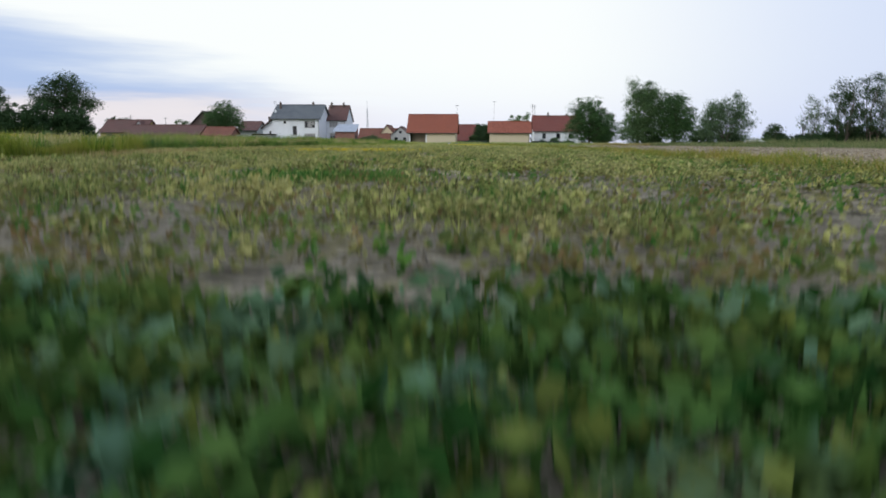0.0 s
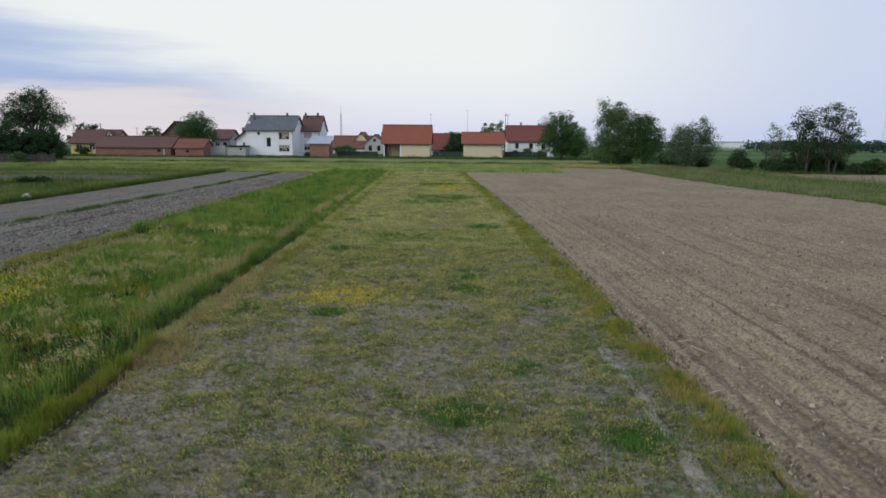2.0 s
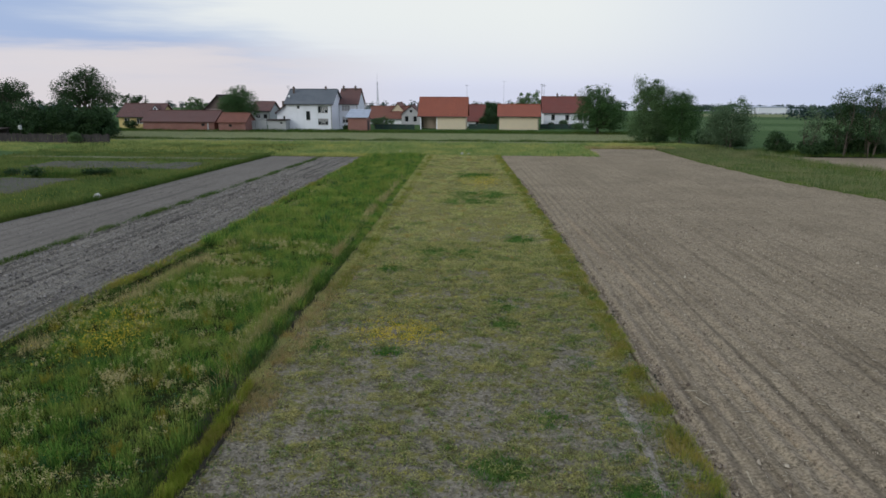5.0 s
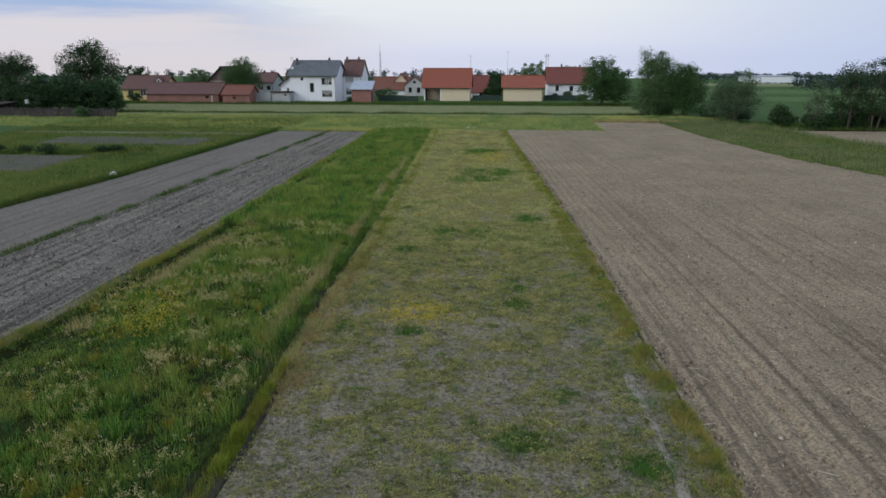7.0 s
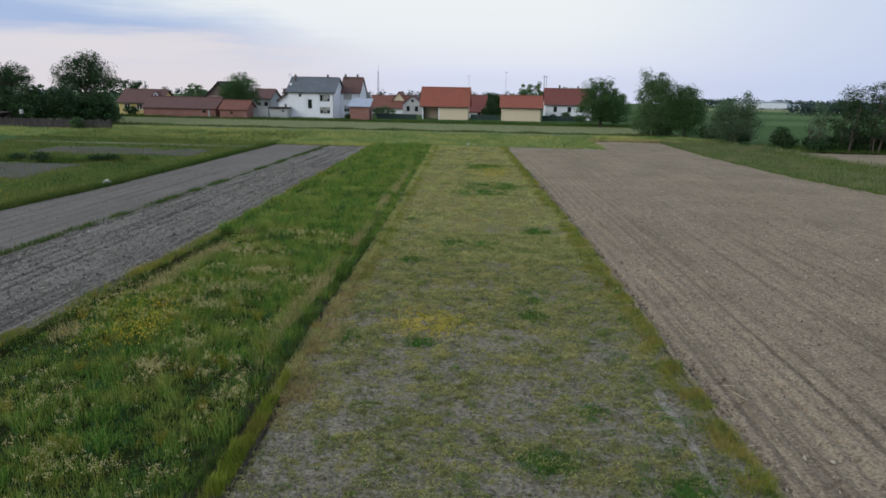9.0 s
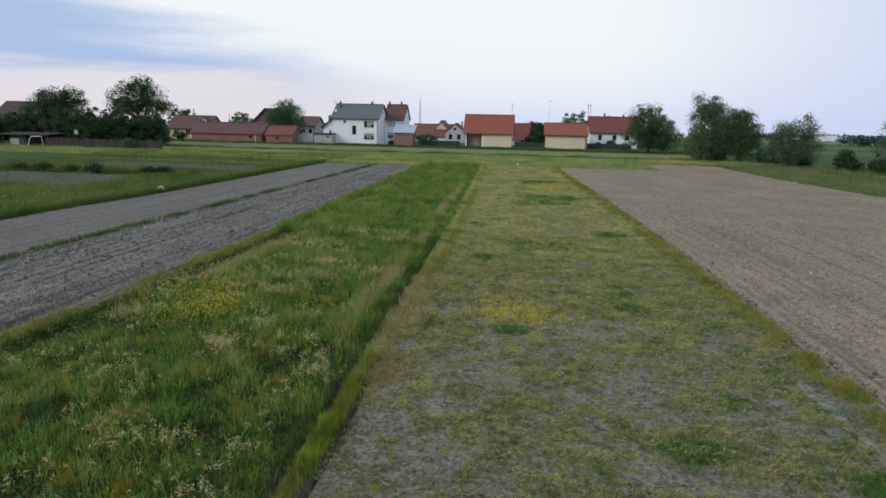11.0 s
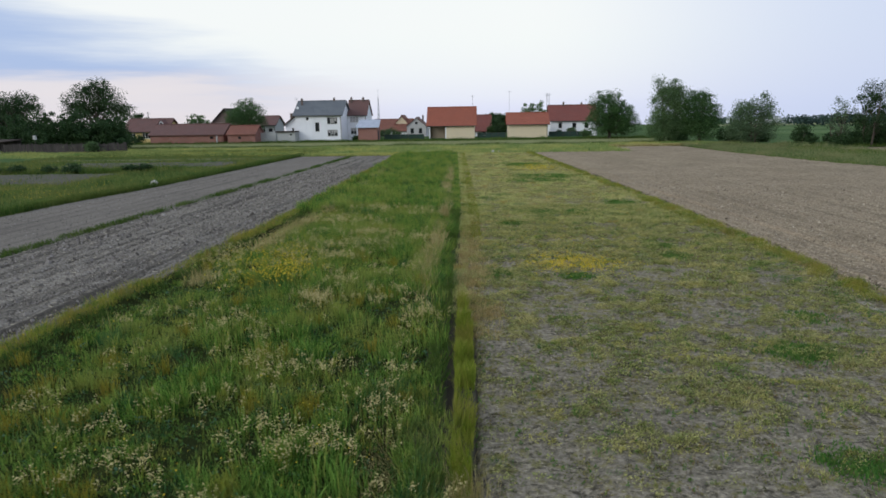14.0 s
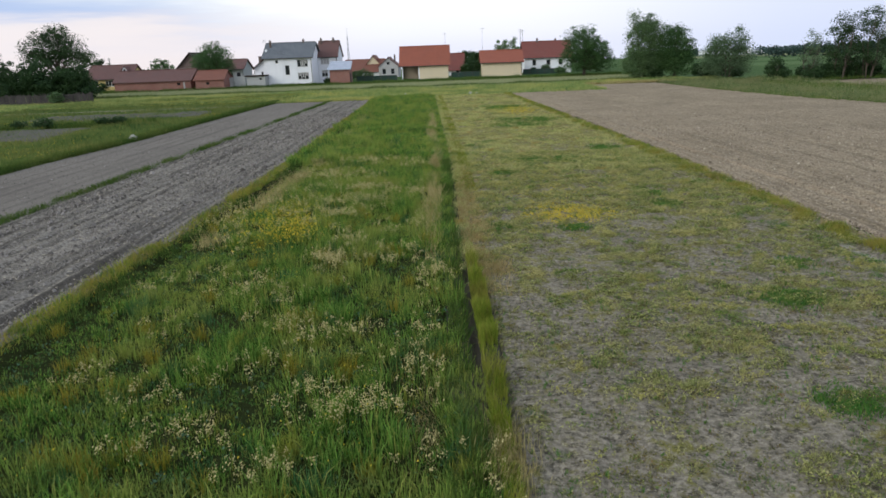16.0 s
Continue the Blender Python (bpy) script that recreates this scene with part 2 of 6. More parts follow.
M_FIELD_S = soil("sown_soil", (0.10, 0.09, 0.077), (0.25, 0.227, 0.193), crumb=18, lines=1.9, turn=1.5, deep=0.45)
M_WORN = soil("worn_soil", (0.13, 0.115, 0.09), (0.43, 0.385, 0.315), green=(0.12, 0.12, 0.045), cover=(0.55, 0.66), crumb=12.0)
M_TRACK = soil("track_soil", (0.11, 0.082, 0.055), (0.415, 0.335, 0.23), crumb=12)
# Bare furrow soil, with the furrow's shade put into its dark colour.
M_DITCH = soil("shaded_furrow_soil", (0.05, 0.046, 0.034), (0.11, 0.10, 0.075))
M_TURF = turf("turf", (0.06, 0.105, 0.02), (0.135, 0.165, 0.036), (0.13, 0.12, 0.07))
M_LEA = turf("headland_turf", (0.10, 0.155, 0.04), (0.19, 0.235, 0.07), (0.20, 0.19, 0.10))
# Matted ground; its dark colour carries the shade at the grass bases.
M_SHADED_THATCH = turf("shaded_thatch", (0.022, 0.034, 0.011), (0.048, 0.056, 0.018), (0.06, 0.05, 0.036))
M_CORN = turf("young_corn", (0.09, 0.15, 0.06), (0.13, 0.19, 0.08), (0.15, 0.18, 0.09))
M_LAND = turf("far_land", (0.055, 0.105, 0.038), (0.095, 0.15, 0.055), (0.125, 0.165, 0.07), bare=(0.6, 0.8))
M_STUBBLE = turf("stubble", (0.17, 0.20, 0.095), (0.25, 0.275, 0.14), (0.29, 0.275, 0.17), bare=(0.5, 0.7))
M_PATH = soil("path_soil", (0.14, 0.15, 0.085), (0.21, 0.215, 0.13))
M_TALL = grassy("tall_grass_green", (0.032, 0.104, 0.016), (0.21, 0.365, 0.065), (0.395, 0.41, 0.10), patch=0.6, dryness=0.62,
                kinds=(((0.045, 0.11, 0.03), 0.5, 0.60), ((0.035, 0.10, 0.035), 1.1, 0.58), ((0.17, 0.19, 0.03), 1.7, 0.60), ((0.14, 0.135, 0.045), 2.6, 0.68)))
M_DRY = grassy("dry_grass", (0.34, 0.28, 0.12), (0.52, 0.45, 0.22), (0.27, 0.24, 0.08), patch=0.6)
M_FRINGE = grassy("fringe_grass", (0.12, 0.185, 0.02), (0.27, 0.315, 0.042), (0.31, 0.26, 0.07), patch=0.5, dryness=0.8)
M_TUFT = grassy("strip_tuft", (0.075, 0.10, 0.026), (0.44, 0.47, 0.15), (0.57, 0.51, 0.24), patch=0.9, dryness=0.6,
                kinds=(((0.085, 0.15, 0.03), 1.6, 0.55), ((0.20, 0.13, 0.055), 3.4, 0.66), ((0.29, 0.28, 0.08), 1.1, 0.56)))
M_RUST = grassy("rust_grass", (0.30, 0.24, 0.10), (0.54, 0.45, 0.22), (0.36, 0.25, 0.10), patch=1.5, dryness=0.7)
M_STUBBLY = grassy("strip_tuft_yellow", (0.27, 0.31, 0.095), (0.54, 0.54, 0.20), (0.55, 0.48, 0.24), patch=0.4, dryness=0.6,
                   kinds=(((0.085, 0.15, 0.04), 0.55, 0.57), ((0.26, 0.19, 0.05), 0.8, 0.6)))
M_MAT = grassy("dead_mat", (0.15, 0.13, 0.06), (0.27, 0.24, 0.12), (0.16, 0.15, 0.05), patch=0.6)
M_OLIVE = grassy("olive_weed", (0.05, 0.062, 0.022), (0.17, 0.175, 0.055), (0.16, 0.11, 0.05), patch=1.4, dryness=0.6)
M_WEED = grassy("small_weed", (0.08, 0.12, 0.036), (0.22, 0.25, 0.075), (0.22, 0.135, 0.068), patch=1.6, dryness=0.8)
M_CLOVER = grassy("clover", (0.045, 0.14, 0.026), (0.12, 0.25, 0.05), (0.16, 0.21, 0.05), patch=2.0)
M_MEADOW = grassy("meadow_grass", (0.055, 0.105, 0.03), (0.14, 0.195, 0.06), (0.24, 0.235, 0.07), patch=0.16, dryness=0.8,
                  kinds=(((0.03, 0.07, 0.02), 0.35, 0.58),))
M_HEAD = grassy("headland_grass", (0.17, 0.25, 0.075), (0.34, 0.40, 0.14), (0.48, 0.45, 0.15), patch=0.14, dryness=0.9, kinds=(((0.10, 0.18, 0.05), 0.3, 0.55),))
M_MUSTARD = grassy("mustard_grass", (0.19, 0.18, 0.02), (0.31, 0.29, 0.04), (0.27, 0.22, 0.05), patch=2.0)
M_BORDER = grassy("border_grass", (0.115, 0.18, 0.025), (0.31, 0.34, 0.055), (0.38, 0.29, 0.08), patch=1.4, dryness=0.75, kinds=(((0.055, 0.125, 0.024), 1.1, 0.53), ((0.25, 0.18, 0.05), 1.6, 0.65)))
M_STALE = grassy("stale_grass", (0.21, 0.25, 0.11), (0.35, 0.38, 0.18), (0.38, 0.35, 0.19), patch=0.3)
M_ROUGH = grassy("rough_grass", (0.09, 0.135, 0.05), (0.225, 0.27, 0.115), (0.30, 0.28, 0.14), patch=0.25, dryness=0.7, kinds=(((0.05, 0.10, 0.03), 0.5, 0.58),))
M_BANK = grassy("bank_grass", (0.035, 0.085, 0.018), (0.09, 0.15, 0.03), (0.14, 0.16, 0.04), patch=0.2)
M_LUSH = grassy("lush_leaf", (0.017, 0.062, 0.012), (0.085, 0.17, 0.042), (0.16, 0.19, 0.042), patch=3.0, dryness=0.5, kinds=(((0.08, 0.15, 0.095), 5.0, 0.56),))
M_ROSETTE = grassy("rosette_leaf", (0.07, 0.15, 0.075), (0.15, 0.25, 0.145), (0.12, 0.17, 0.06), patch=4.0)
M_STALK = grassy("pale_stalk", (0.15, 0.20, 0.06), (0.33, 0.38, 0.14), (0.38, 0.34, 0.15), patch=0.8, dryness=0.6)
M_CREAM = plain("cream_flower", (0.46, 0.40, 0.17), (0.60, 0.53, 0.27), 20)
M_YELLOW = plain("yellow_flower", (0.60, 0.465, 0.03), (0.70, 0.565, 0.06), 20)
c = Nodes("clod_soil", 1.0)
c.b.inputs["Specular IOR Level"].default_value = 0.05
c.bump(c.noise(40, 4, 0.7), 0.6, 0.01)
M_CLOD = c.colour(c.ramp(c.island, [(0.0, (0.075, 0.068, 0.06)), (0.3, (0.14, 0.128, 0.115)), (0.8, (0.25, 0.23, 0.205)), (1.0, (0.34, 0.315, 0.285))]))
c = Nodes("crumb_soil", 1.0)
c.b.inputs["Specular IOR Level"].default_value = 0.05
c.bump(c.noise(40, 4, 0.7), 0.6, 0.01)
M_CRUMB = c.colour(c.ramp(c.island, [(0.0, (0.085, 0.067, 0.05)), (0.15, (0.15, 0.12, 0.092)), (0.6, (0.28, 0.23, 0.175)), (0.94, (0.38, 0.32, 0.245)), (1.0, (0.52, 0.46, 0.36))]))
M_STRAW = plain("straw", (0.36, 0.32, 0.24), (0.50, 0.46, 0.36), 15)
M_STONE = plain("pale_stone", (0.38, 0.37, 0.34), (0.52, 0.51, 0.48), 9, 0.9)

M_WHITE = plaster("white_plaster", (0.84, 0.85, 0.88), (0.62, 0.63, 0.66))
M_HALL = plaster("hall_sheeting", (0.80, 0.82, 0.86), (0.62, 0.64, 0.68))
M_CREAMWALL = plaster("cream_plaster", (0.68, 0.58, 0.41), (0.58, 0.51, 0.38))
M_YELLOWWALL = plaster("yellow_plaster", (0.66, 0.52, 0.22), (0.55, 0.45, 0.22))
M_PALEGREY = plaster("pale_grey_plaster", (0.48, 0.47, 0.47), (0.34, 0.34, 0.34))
M_GREYWALL = plaster("grey_plaster", (0.42, 0.43, 0.42), (0.30, 0.31, 0.30))
M_TANWALL = plaster("tan_plaster", (0.40, 0.33, 0.26), (0.30, 0.26, 0.21))
M_RED = tiles("red_tiles", (0.27, 0.088, 0.056), (0.34, 0.112, 0.07), (0.23, 0.085, 0.06))
M_ORANGE = tiles("orange_tiles", (0.19, 0.082, 0.06), (0.235, 0.10, 0.07), (0.16, 0.08, 0.062))
M_MAROON = tiles("maroon_tiles", (0.18, 0.062, 0.05), (0.22, 0.075, 0.06), (0.15, 0.068, 0.058))
M_BROWN = tiles("brown_tiles", (0.135, 0.075, 0.066), (0.165, 0.088, 0.078), (0.12, 0.08, 0.074))
M_UMBER = tiles("umber_tiles", (0.075, 0.055, 0.05), (0.10, 0.07, 0.062), (0.09, 0.07, 0.065))
M_SLATE = tiles("slate", (0.115, 0.13, 0.145), (0.15, 0.165, 0.18), (0.17, 0.185, 0.195))
M_SHEET = plain("sheet_roof", (0.36, 0.40, 0.47), (0.46, 0.50, 0.57), 1.2, 0.55, 0.3)
M_BRICK = brickwork("raw_brick", (0.25, 0.105, 0.083), (0.34, 0.15, 0.12), (0.28, 0.21, 0.18))
M_WOOD = plain("weathered_wood", (0.042, 0.037, 0.036), (0.085, 0.076, 0.073), 3.0, 0.9, stretch=(1, 1, 0.2))
M_DARKWOOD = plain("dark_wood", (0.035, 0.026, 0.022), (0.06, 0.045, 0.038), 4.0, 0.85)
M_BOARD = plain("gable_boards", (0.15, 0.112, 0.10), (0.215, 0.17, 0.155), 3.0, 0.9, stretch=(4, 1, 0.2))
M_SOOT = plain("sooty_brick", (0.10, 0.075, 0.065), (0.17, 0.13, 0.11), 5.0, 0.9)
M_FRAME = plain("window_frame_paint", (0.62, 0.62, 0.6), (0.7, 0.7, 0.68), 5)
# Gutter metal, coloured dark to stand for the shadow line under eaves.
M_SHADEMETAL = plain("eave_shade_gutter", (0.05, 0.047, 0.045), (0.085, 0.08, 0.076), 4, 0.6, 0.2)
M_NET = plain("green_netting", (0.022, 0.06, 0.048), (0.045, 0.095, 0.075), 6, 0.9)
M_CURTAIN = plain("pale_curtain", (0.36, 0.345, 0.34), (0.46, 0.44, 0.43), 3, 0.9)
M_METAL = plain("galvanised_metal", (0.35, 0.37, 0.39), (0.45, 0.46, 0.48), 4, 0.5, 0.7)
M_BARK = plain("bark", (0.07, 0.055, 0.042), (0.13, 0.11, 0.09), 6, 0.95, stretch=(1, 1, 0.25))
M_LEAF_A = foliage("leaves_deep", (0.034, 0.085, 0.028), (0.075, 0.15, 0.045), (0.095, 0.175, 0.05))
M_LEAF_B = foliage("leaves_willow", (0.068, 0.13, 0.05), (0.125, 0.205, 0.082), (0.15, 0.23, 0.092))
M_LEAF_C = foliage("leaves_dark", (0.021, 0.054, 0.019), (0.045, 0.093, 0.03), (0.06, 0.105, 0.033))
M_LEAF_D = foliage("leaves_grey", (0.072, 0.128, 0.062), (0.13, 0.20, 0.098), (0.145, 0.215, 0.11))
M_PINKWALL = plaster("pinkish_plaster", (0.40, 0.32, 0.30), (0.30, 0.245, 0.23))
# The blue in these leaves is distance haze mixed into their colour.
M_HAZY_WOODS = foliage("far_woods", (0.04, 0.075, 0.065), (0.065, 0.105, 0.085), (0.05, 0.085, 0.075))
g = Nodes("window_glass", 0.08)
g.b.inputs["Specular IOR Level"].default_value = 0.6
M_GLASS = g.colour((0.02, 0.022, 0.025))

# ---- builders ----
rng = np.random.default_rng(11)
ORIGIN = {}


def smooth(a, b, v):
    t = np.clip((np.asarray(v, float) - a) / (b - a), 0, 1)
    return t * t * (3 - 2 * t)


def land(x, y):
    """Height of the ground: level fields, a slight fall to the village, and a wide valley behind it."""
    x, y = np.asarray(x, float), np.asarray(y, float)
    begin = 165 + 140 * smooth(25, 60, x)
    fall = np.maximum(y - begin, 0)
    return -0.5 * smooth(95, 148, y) - (0.0226 + 0.0027 * smooth(25, 60, x)) * fall * smooth(0, 40, fall)


def vnoise(x, y, size, seed):
    """Smooth value noise, 0 to 1."""
    table = np.random.default_rng(seed).random((64, 64))
    u, v = np.asarray(x) / size + 300.0, np.asarray(y) / size + 300.0
    i, j = np.floor(u).astype(int), np.floor(v).astype(int)
    a, b = u - i, v - j
    a, b = a * a * (3 - 2 * a), b * b * (3 - 2 * b)
    i, j = i % 64, j % 64
    k, l = (i + 1) % 64, (j + 1) % 64
    return (table[i, j] * (1 - a) + table[k, j] * a) * (1 - b) + (table[i, l] * (1 - a) + table[k, l] * a) * b


def raw_mesh(name, verts, faces, material, shade=False):
    """A mesh from arrays: verts n x 3, faces m x k."""
    verts, faces = np.asarray(verts, np.float32), np.asarray(faces, np.int32)
    me = bpy.data.meshes.new(name)
    me.vertices.add(len(verts))
    me.vertices.foreach_set("co", verts.ravel())
    m, k = faces.shape
    me.loops.add(m * k)
    me.loops.foreach_set("vertex_index", faces.ravel())
    me.polygons.add(m)
    me.polygons.foreach_set("loop_start", np.arange(0, m * k, k, dtype=np.int32))
    me.polygons.foreach_set("use_smooth", np.full(m, shade))
    me.materials.append(material)
    me.update(calc_edges=True)
    return me


def part(name, bm, material, parent, label=""):
    """Links a bmesh as one mesh object under a thing or a part."""
    root = parent
    while root.parent:
        root = root.parent
    o = ORIGIN.get(root.name, Vector())
    bmesh.ops.translate(bm, vec=-o, verts=bm.verts)
    bmesh.ops.recalc_face_normals(bm, faces=bm.faces)
    me = bpy.data.meshes.new(name)
    bm.to_mesh(me)
    bm.free()
    me.materials.append(material)
    ob = new(name, me)
    ob.parent = parent
    return tagged(ob, label) if label else ob


def raw_part(name, verts, faces, material, parent, shade=False):
    ob = new(name, raw_mesh(name, np.asarray(verts) - np.array(ORIGIN[parent.name]), faces, material, shade))
    ob.parent = parent
    return ob


def thing(name, at, label, category, group=""):
    ob = new(name)
    ob.empty_display_size = 0.3
    ob.location = at
    ORIGIN[ob.name] = Vector(at)
    return tagged(ob, label, category, group)


def box(bm, x0, x1, y0, y1, z0, z1, bevel=0.0):
    m = Matrix.LocRotScale(((x0 + x1) / 2, (y0 + y1) / 2, (z0 + z1) / 2), None, (abs(x1 - x0), abs(y1 - y0), abs(z1 - z0)))
    made = bmesh.ops.create_cube(bm, size=1, matrix=m)
    if bevel:
        edges = list({e for v in made["verts"] for e in v.link_edges})
        bmesh.ops.bevel(bm, geom=edges, offset=bevel, segments=1, affect="EDGES")


def quad(bm, *points):
    return bm.faces.new([bm.verts.new(p) for p in points])


def slab(bm, corners, thick):
    """A sloping slab: four corners of its top, and its thickness downwards."""
    top = [bm.verts.new(p) for p in corners]
    low = [bm.verts.new((p[0], p[1], p[2] - thick)) for p in corners]
    bm.faces.new(top)
    bm.faces.new(low[::-1])
    for i in range(4):
        bm.faces.new((top[i], low[i], low[(i + 1) % 4], top[(i + 1) % 4]))


def tube(bm, points, radii, sides=6):
    rings = []
    for i, (p, r) in enumerate(zip(points, radii)):
        p = Vector(p)
        d = (Vector(points[min(i + 1, len(points) - 1)]) - Vector(points[max(i - 1, 0)])).normalized()
        u = d.orthogonal().normalized()
        v = d.cross(u)
        rings.append([bm.verts.new(p + r * (math.cos(a) * u + math.sin(a) * v)) for a in (2 * math.pi * k / sides for k in range(sides))])
    for a, b in zip(rings, rings[1:]):
        for k in range(sides):
            bm.faces.new((a[k], a[(k + 1) % sides], b[(k + 1) % sides], b[k]))
    bm.faces.new(rings[0][::-1])
    bm.faces.new(rings[-1])


def sheet(name, left, right, y0, y1, nx, ny, material, label, category, lift=0.0, relief=None, crowd=False):
    """A piece of ground between two edge lines, with its own relief and a skirt."""
    ys = np.linspace(y0, y1, ny)
    s = np.linspace(0, 1, nx)
    if crowd:  # finer near the camera's side
        s = s ** (1.7 if crowd == 1 else 1.0)
        ys = np.concatenate([np.linspace(y0, 2, 20), 2 + (y1 - 2) * np.linspace(0, 1, ny - 19)[1:] ** 1.5])
    lo, hi = left(ys), right(ys)
    X = lo[:, None] + (hi - lo)[:, None] * s[None]
    Y = np.repeat(ys[:, None], nx, 1)
    Z = land(X, Y) + lift + (relief(X, Y) if relief else 0)
    rim = np.minimum(s, 1 - s)[None] * (hi - lo)[:, None]
    ends = np.minimum(ys - y0, y1 - ys)[:, None]
    Z = np.where((rim < 1e-6) | (ends < 1e-6), land(X, Y) - 0.12, Z)
    idx = np.arange(nx * ny).reshape(ny, nx)
    F = np.stack([idx[:-1, :-1], idx[:-1, 1:], idx[1:, 1:], idx[1:, :-1]], -1).reshape(-1, 4)
    ob = new(name, raw_mesh(name, np.stack([X, Y, Z], -1).reshape(-1, 3), F, material, True))
    return tagged(ob, label, category, kind="structure")


def line(*pairs):
    ys, xs = zip(*pairs)
    return lambda y: np.interp(y, ys, xs)


def blades(P, h, w, lean, bend=False, towards=None):
    """Grass blades at P: one triangle each, or three when they bend."""
    n = len(P)
    a = rng.random(n) * 2 * math.pi
    side = np.stack([np.cos(a), np.sin(a), np.zeros(n)], 1) * (w / 2)[:, None]
    b = 4 * math.pi * vnoise(P[:, 0], P[:, 1], 1.3, 5) + rng.normal(0, 0.8, n)
    if towards is not None:
        b = towards + rng.normal(0, 0.7, n)
    over = np.stack([np.cos(b), np.sin(b), np.zeros(n)], 1) * (lean * h)[:, None]
    up = np.array([0, 0, 1.0])
    i = np.arange(n)[:, None]
    if not bend:
        V = np.stack([P - side, P + side, P + over + up * h[:, None]], 1).reshape(-1, 3)
        return V, i * 3 + np.array([[0, 1, 2]])
    mid = P + over * 0.35 + up * (h * 0.6)[:, None]
    V = np.stack([P - side, P + side, mid + side * 0.75, mid - side * 0.75, P + over + up * (h * (1 - 0.3 * lean))[:, None]], 1).reshape(-1, 3)
    T = np.concatenate([i * 5 + np.array([[0, 1, 2]]), i * 5 + np.array([[0, 2, 3]]), i * 5 + np.array([[3, 2, 4]])])
    return V, T


def scatter(left, right, y0, y1, count, power=1.0):
    """Random places between two edge lines; power above 1 crowds them towards y0."""
    y = y0 + (y1 - y0) * rng.random(count) ** power
    lo, hi = left(y), right(y)
    return lo + (hi - lo) * rng.random(count), y


def keep(x, y, chance):
    k = rng.random(len(x)) < chance
    return x[k], y[k]


def grass(name, x, y, h, w, lean, material, label, bend=False, lift=0.0, category="grass"):
    n = len(x)
    P = np.stack([x, y, land(x, y) + lift], 1)
    hh = h * (0.55 + 0.9 * rng.random(n))
    V, F = blades(P, hh, w * (0.7 + 0.6 * rng.random(n)), lean * rng.random(n), bend)
    return tagged(new(name, raw_mesh(name, V, F, material)), label, category, kind="stuff")


def tussocks(name, x, y, per, spread, h, w, lean, material, label, near=None):
    """Grass in tussocks: the blades of each lean outwards from its middle."""
    k = np.repeat(np.arange(len(x)), per)
    dx, dy = rng.normal(0, 1, len(k)) * spread, rng.normal(0, 1, len(k)) * spread
    px, py = x[k] + dx, y[k] + dy
    hh = (np.broadcast_to(h, (len(x),)) * (0.7 + 0.6 * rng.random(len(x))))[k] * (0.5 + 0.75 * rng.random(len(k)))
    P = np.stack([px, py, land(px, py)], 1)
    wide, over, way = w * (0.6 + 0.8 * rng.random(len(k))), lean * rng.random(len(k)), np.arctan2(dy, dx)
    if near is None:
        V, F = blades(P, hh, wide, over, True, way)
    else:  # bent blades near by, plain ones farther off
        q = near[k]
        V, F = blades(P[q], hh[q], wide[q], over[q], True, way[q])
        V2, F2 = blades(P[~q], hh[~q], 1.3 * wide[~q], over[~q], False, way[~q])
        V, F = np.concatenate([V, V2]), np.concatenate([F, F2 + len(V)])
    return tagged(new(name, raw_mesh(name, V, F, material)), label, "grass", kind="stuff")


def tufts(x, y, per, spread):
    k = np.repeat(np.arange(len(x)), per)
    return x[k] + rng.normal(0, spread, len(k)), y[k] + rng.normal(0, spread, len(k))


def blooms(name, x, y, z, size, material, label, petals=2):
    """Small flower heads: crossed, tilted little leaves."""
    n = len(x)
    P = np.stack([x, y, land(x, y) + z], 1)
    V, F = [], []
    for k in range(petals):
        d = rng.normal(size=(n, 3))
        d /= np.linalg.norm(d, axis=1)[:, None]
        e = np.cross(d, rng.normal(size=(n, 3)))
        e /= np.linalg.norm(e, axis=1)[:, None]
        r = (size * (0.6 + 0.8 * rng.random(n)))[:, None]
        V.append(np.stack([P - d * r, P - e * r * 0.7, P + d * r, P + e * r * 0.7], 1).reshape(-1, 3))
        F.append(np.arange(n)[:, None] * 4 + np.array([[0, 1, 2, 3]]) + 4 * n * k)
    return tagged(new(name, raw_mesh(name, np.concatenate(V), np.concatenate(F), material)), label, "flowers", kind="stuff")


CLOD_V = np.array([(-1, -1, 0), (1, -1, 0), (1, 1, 0), (-1, 1, 0), (-0.6, -0.55, 1), (0.55, -0.6, 0.9), (0.6, 0.5, 1), (-0.5, 0.6, 0.8)], float)
CLOD_F = np.array([(0, 1, 5, 4), (1, 2, 6, 5), (2, 3, 7, 6), (3, 0, 4, 7), (4, 5, 6, 7)])


def crumbs(name, x, y, size, material, label):
    """Small crumbs of soil: uneven little pyramids."""
    n = len(x)
    s = (size * np.exp(np.clip(rng.normal(0, 0.4, n), -1, 0.7)))[:, None]
    a = rng.random(n)[:, None] * 6.3 + np.arange(4)[None] * 1.57 + rng.normal(0, 0.3, (n, 4))
    q = s * (0.7 + 0.6 * rng.random((n, 4)))
    z = (land(x, y) - 0.02)[:, None]
    base = np.stack([x[:, None] + q * np.cos(a), y[:, None] + q * np.sin(a), np.broadcast_to(z, (n, 4))], -1)
    tip = np.stack([x[:, None] + s * rng.normal(0, 0.35, (n, 1)), y[:, None] + s * rng.normal(0, 0.35, (n, 1)), z + 0.03 + s * (0.6 + 0.7 * rng.random((n, 1)))], -1)
    V = np.concatenate([base, tip], 1).reshape(-1, 3)
    i = np.arange(n)[:, None] * 5
    F = np.concatenate([i + np.array([[k, (k + 1) % 4, 4]]) for k in range(4)])
    return tagged(new(name, raw_mesh(name, V, F, material)), label, "soil", kind="stuff")


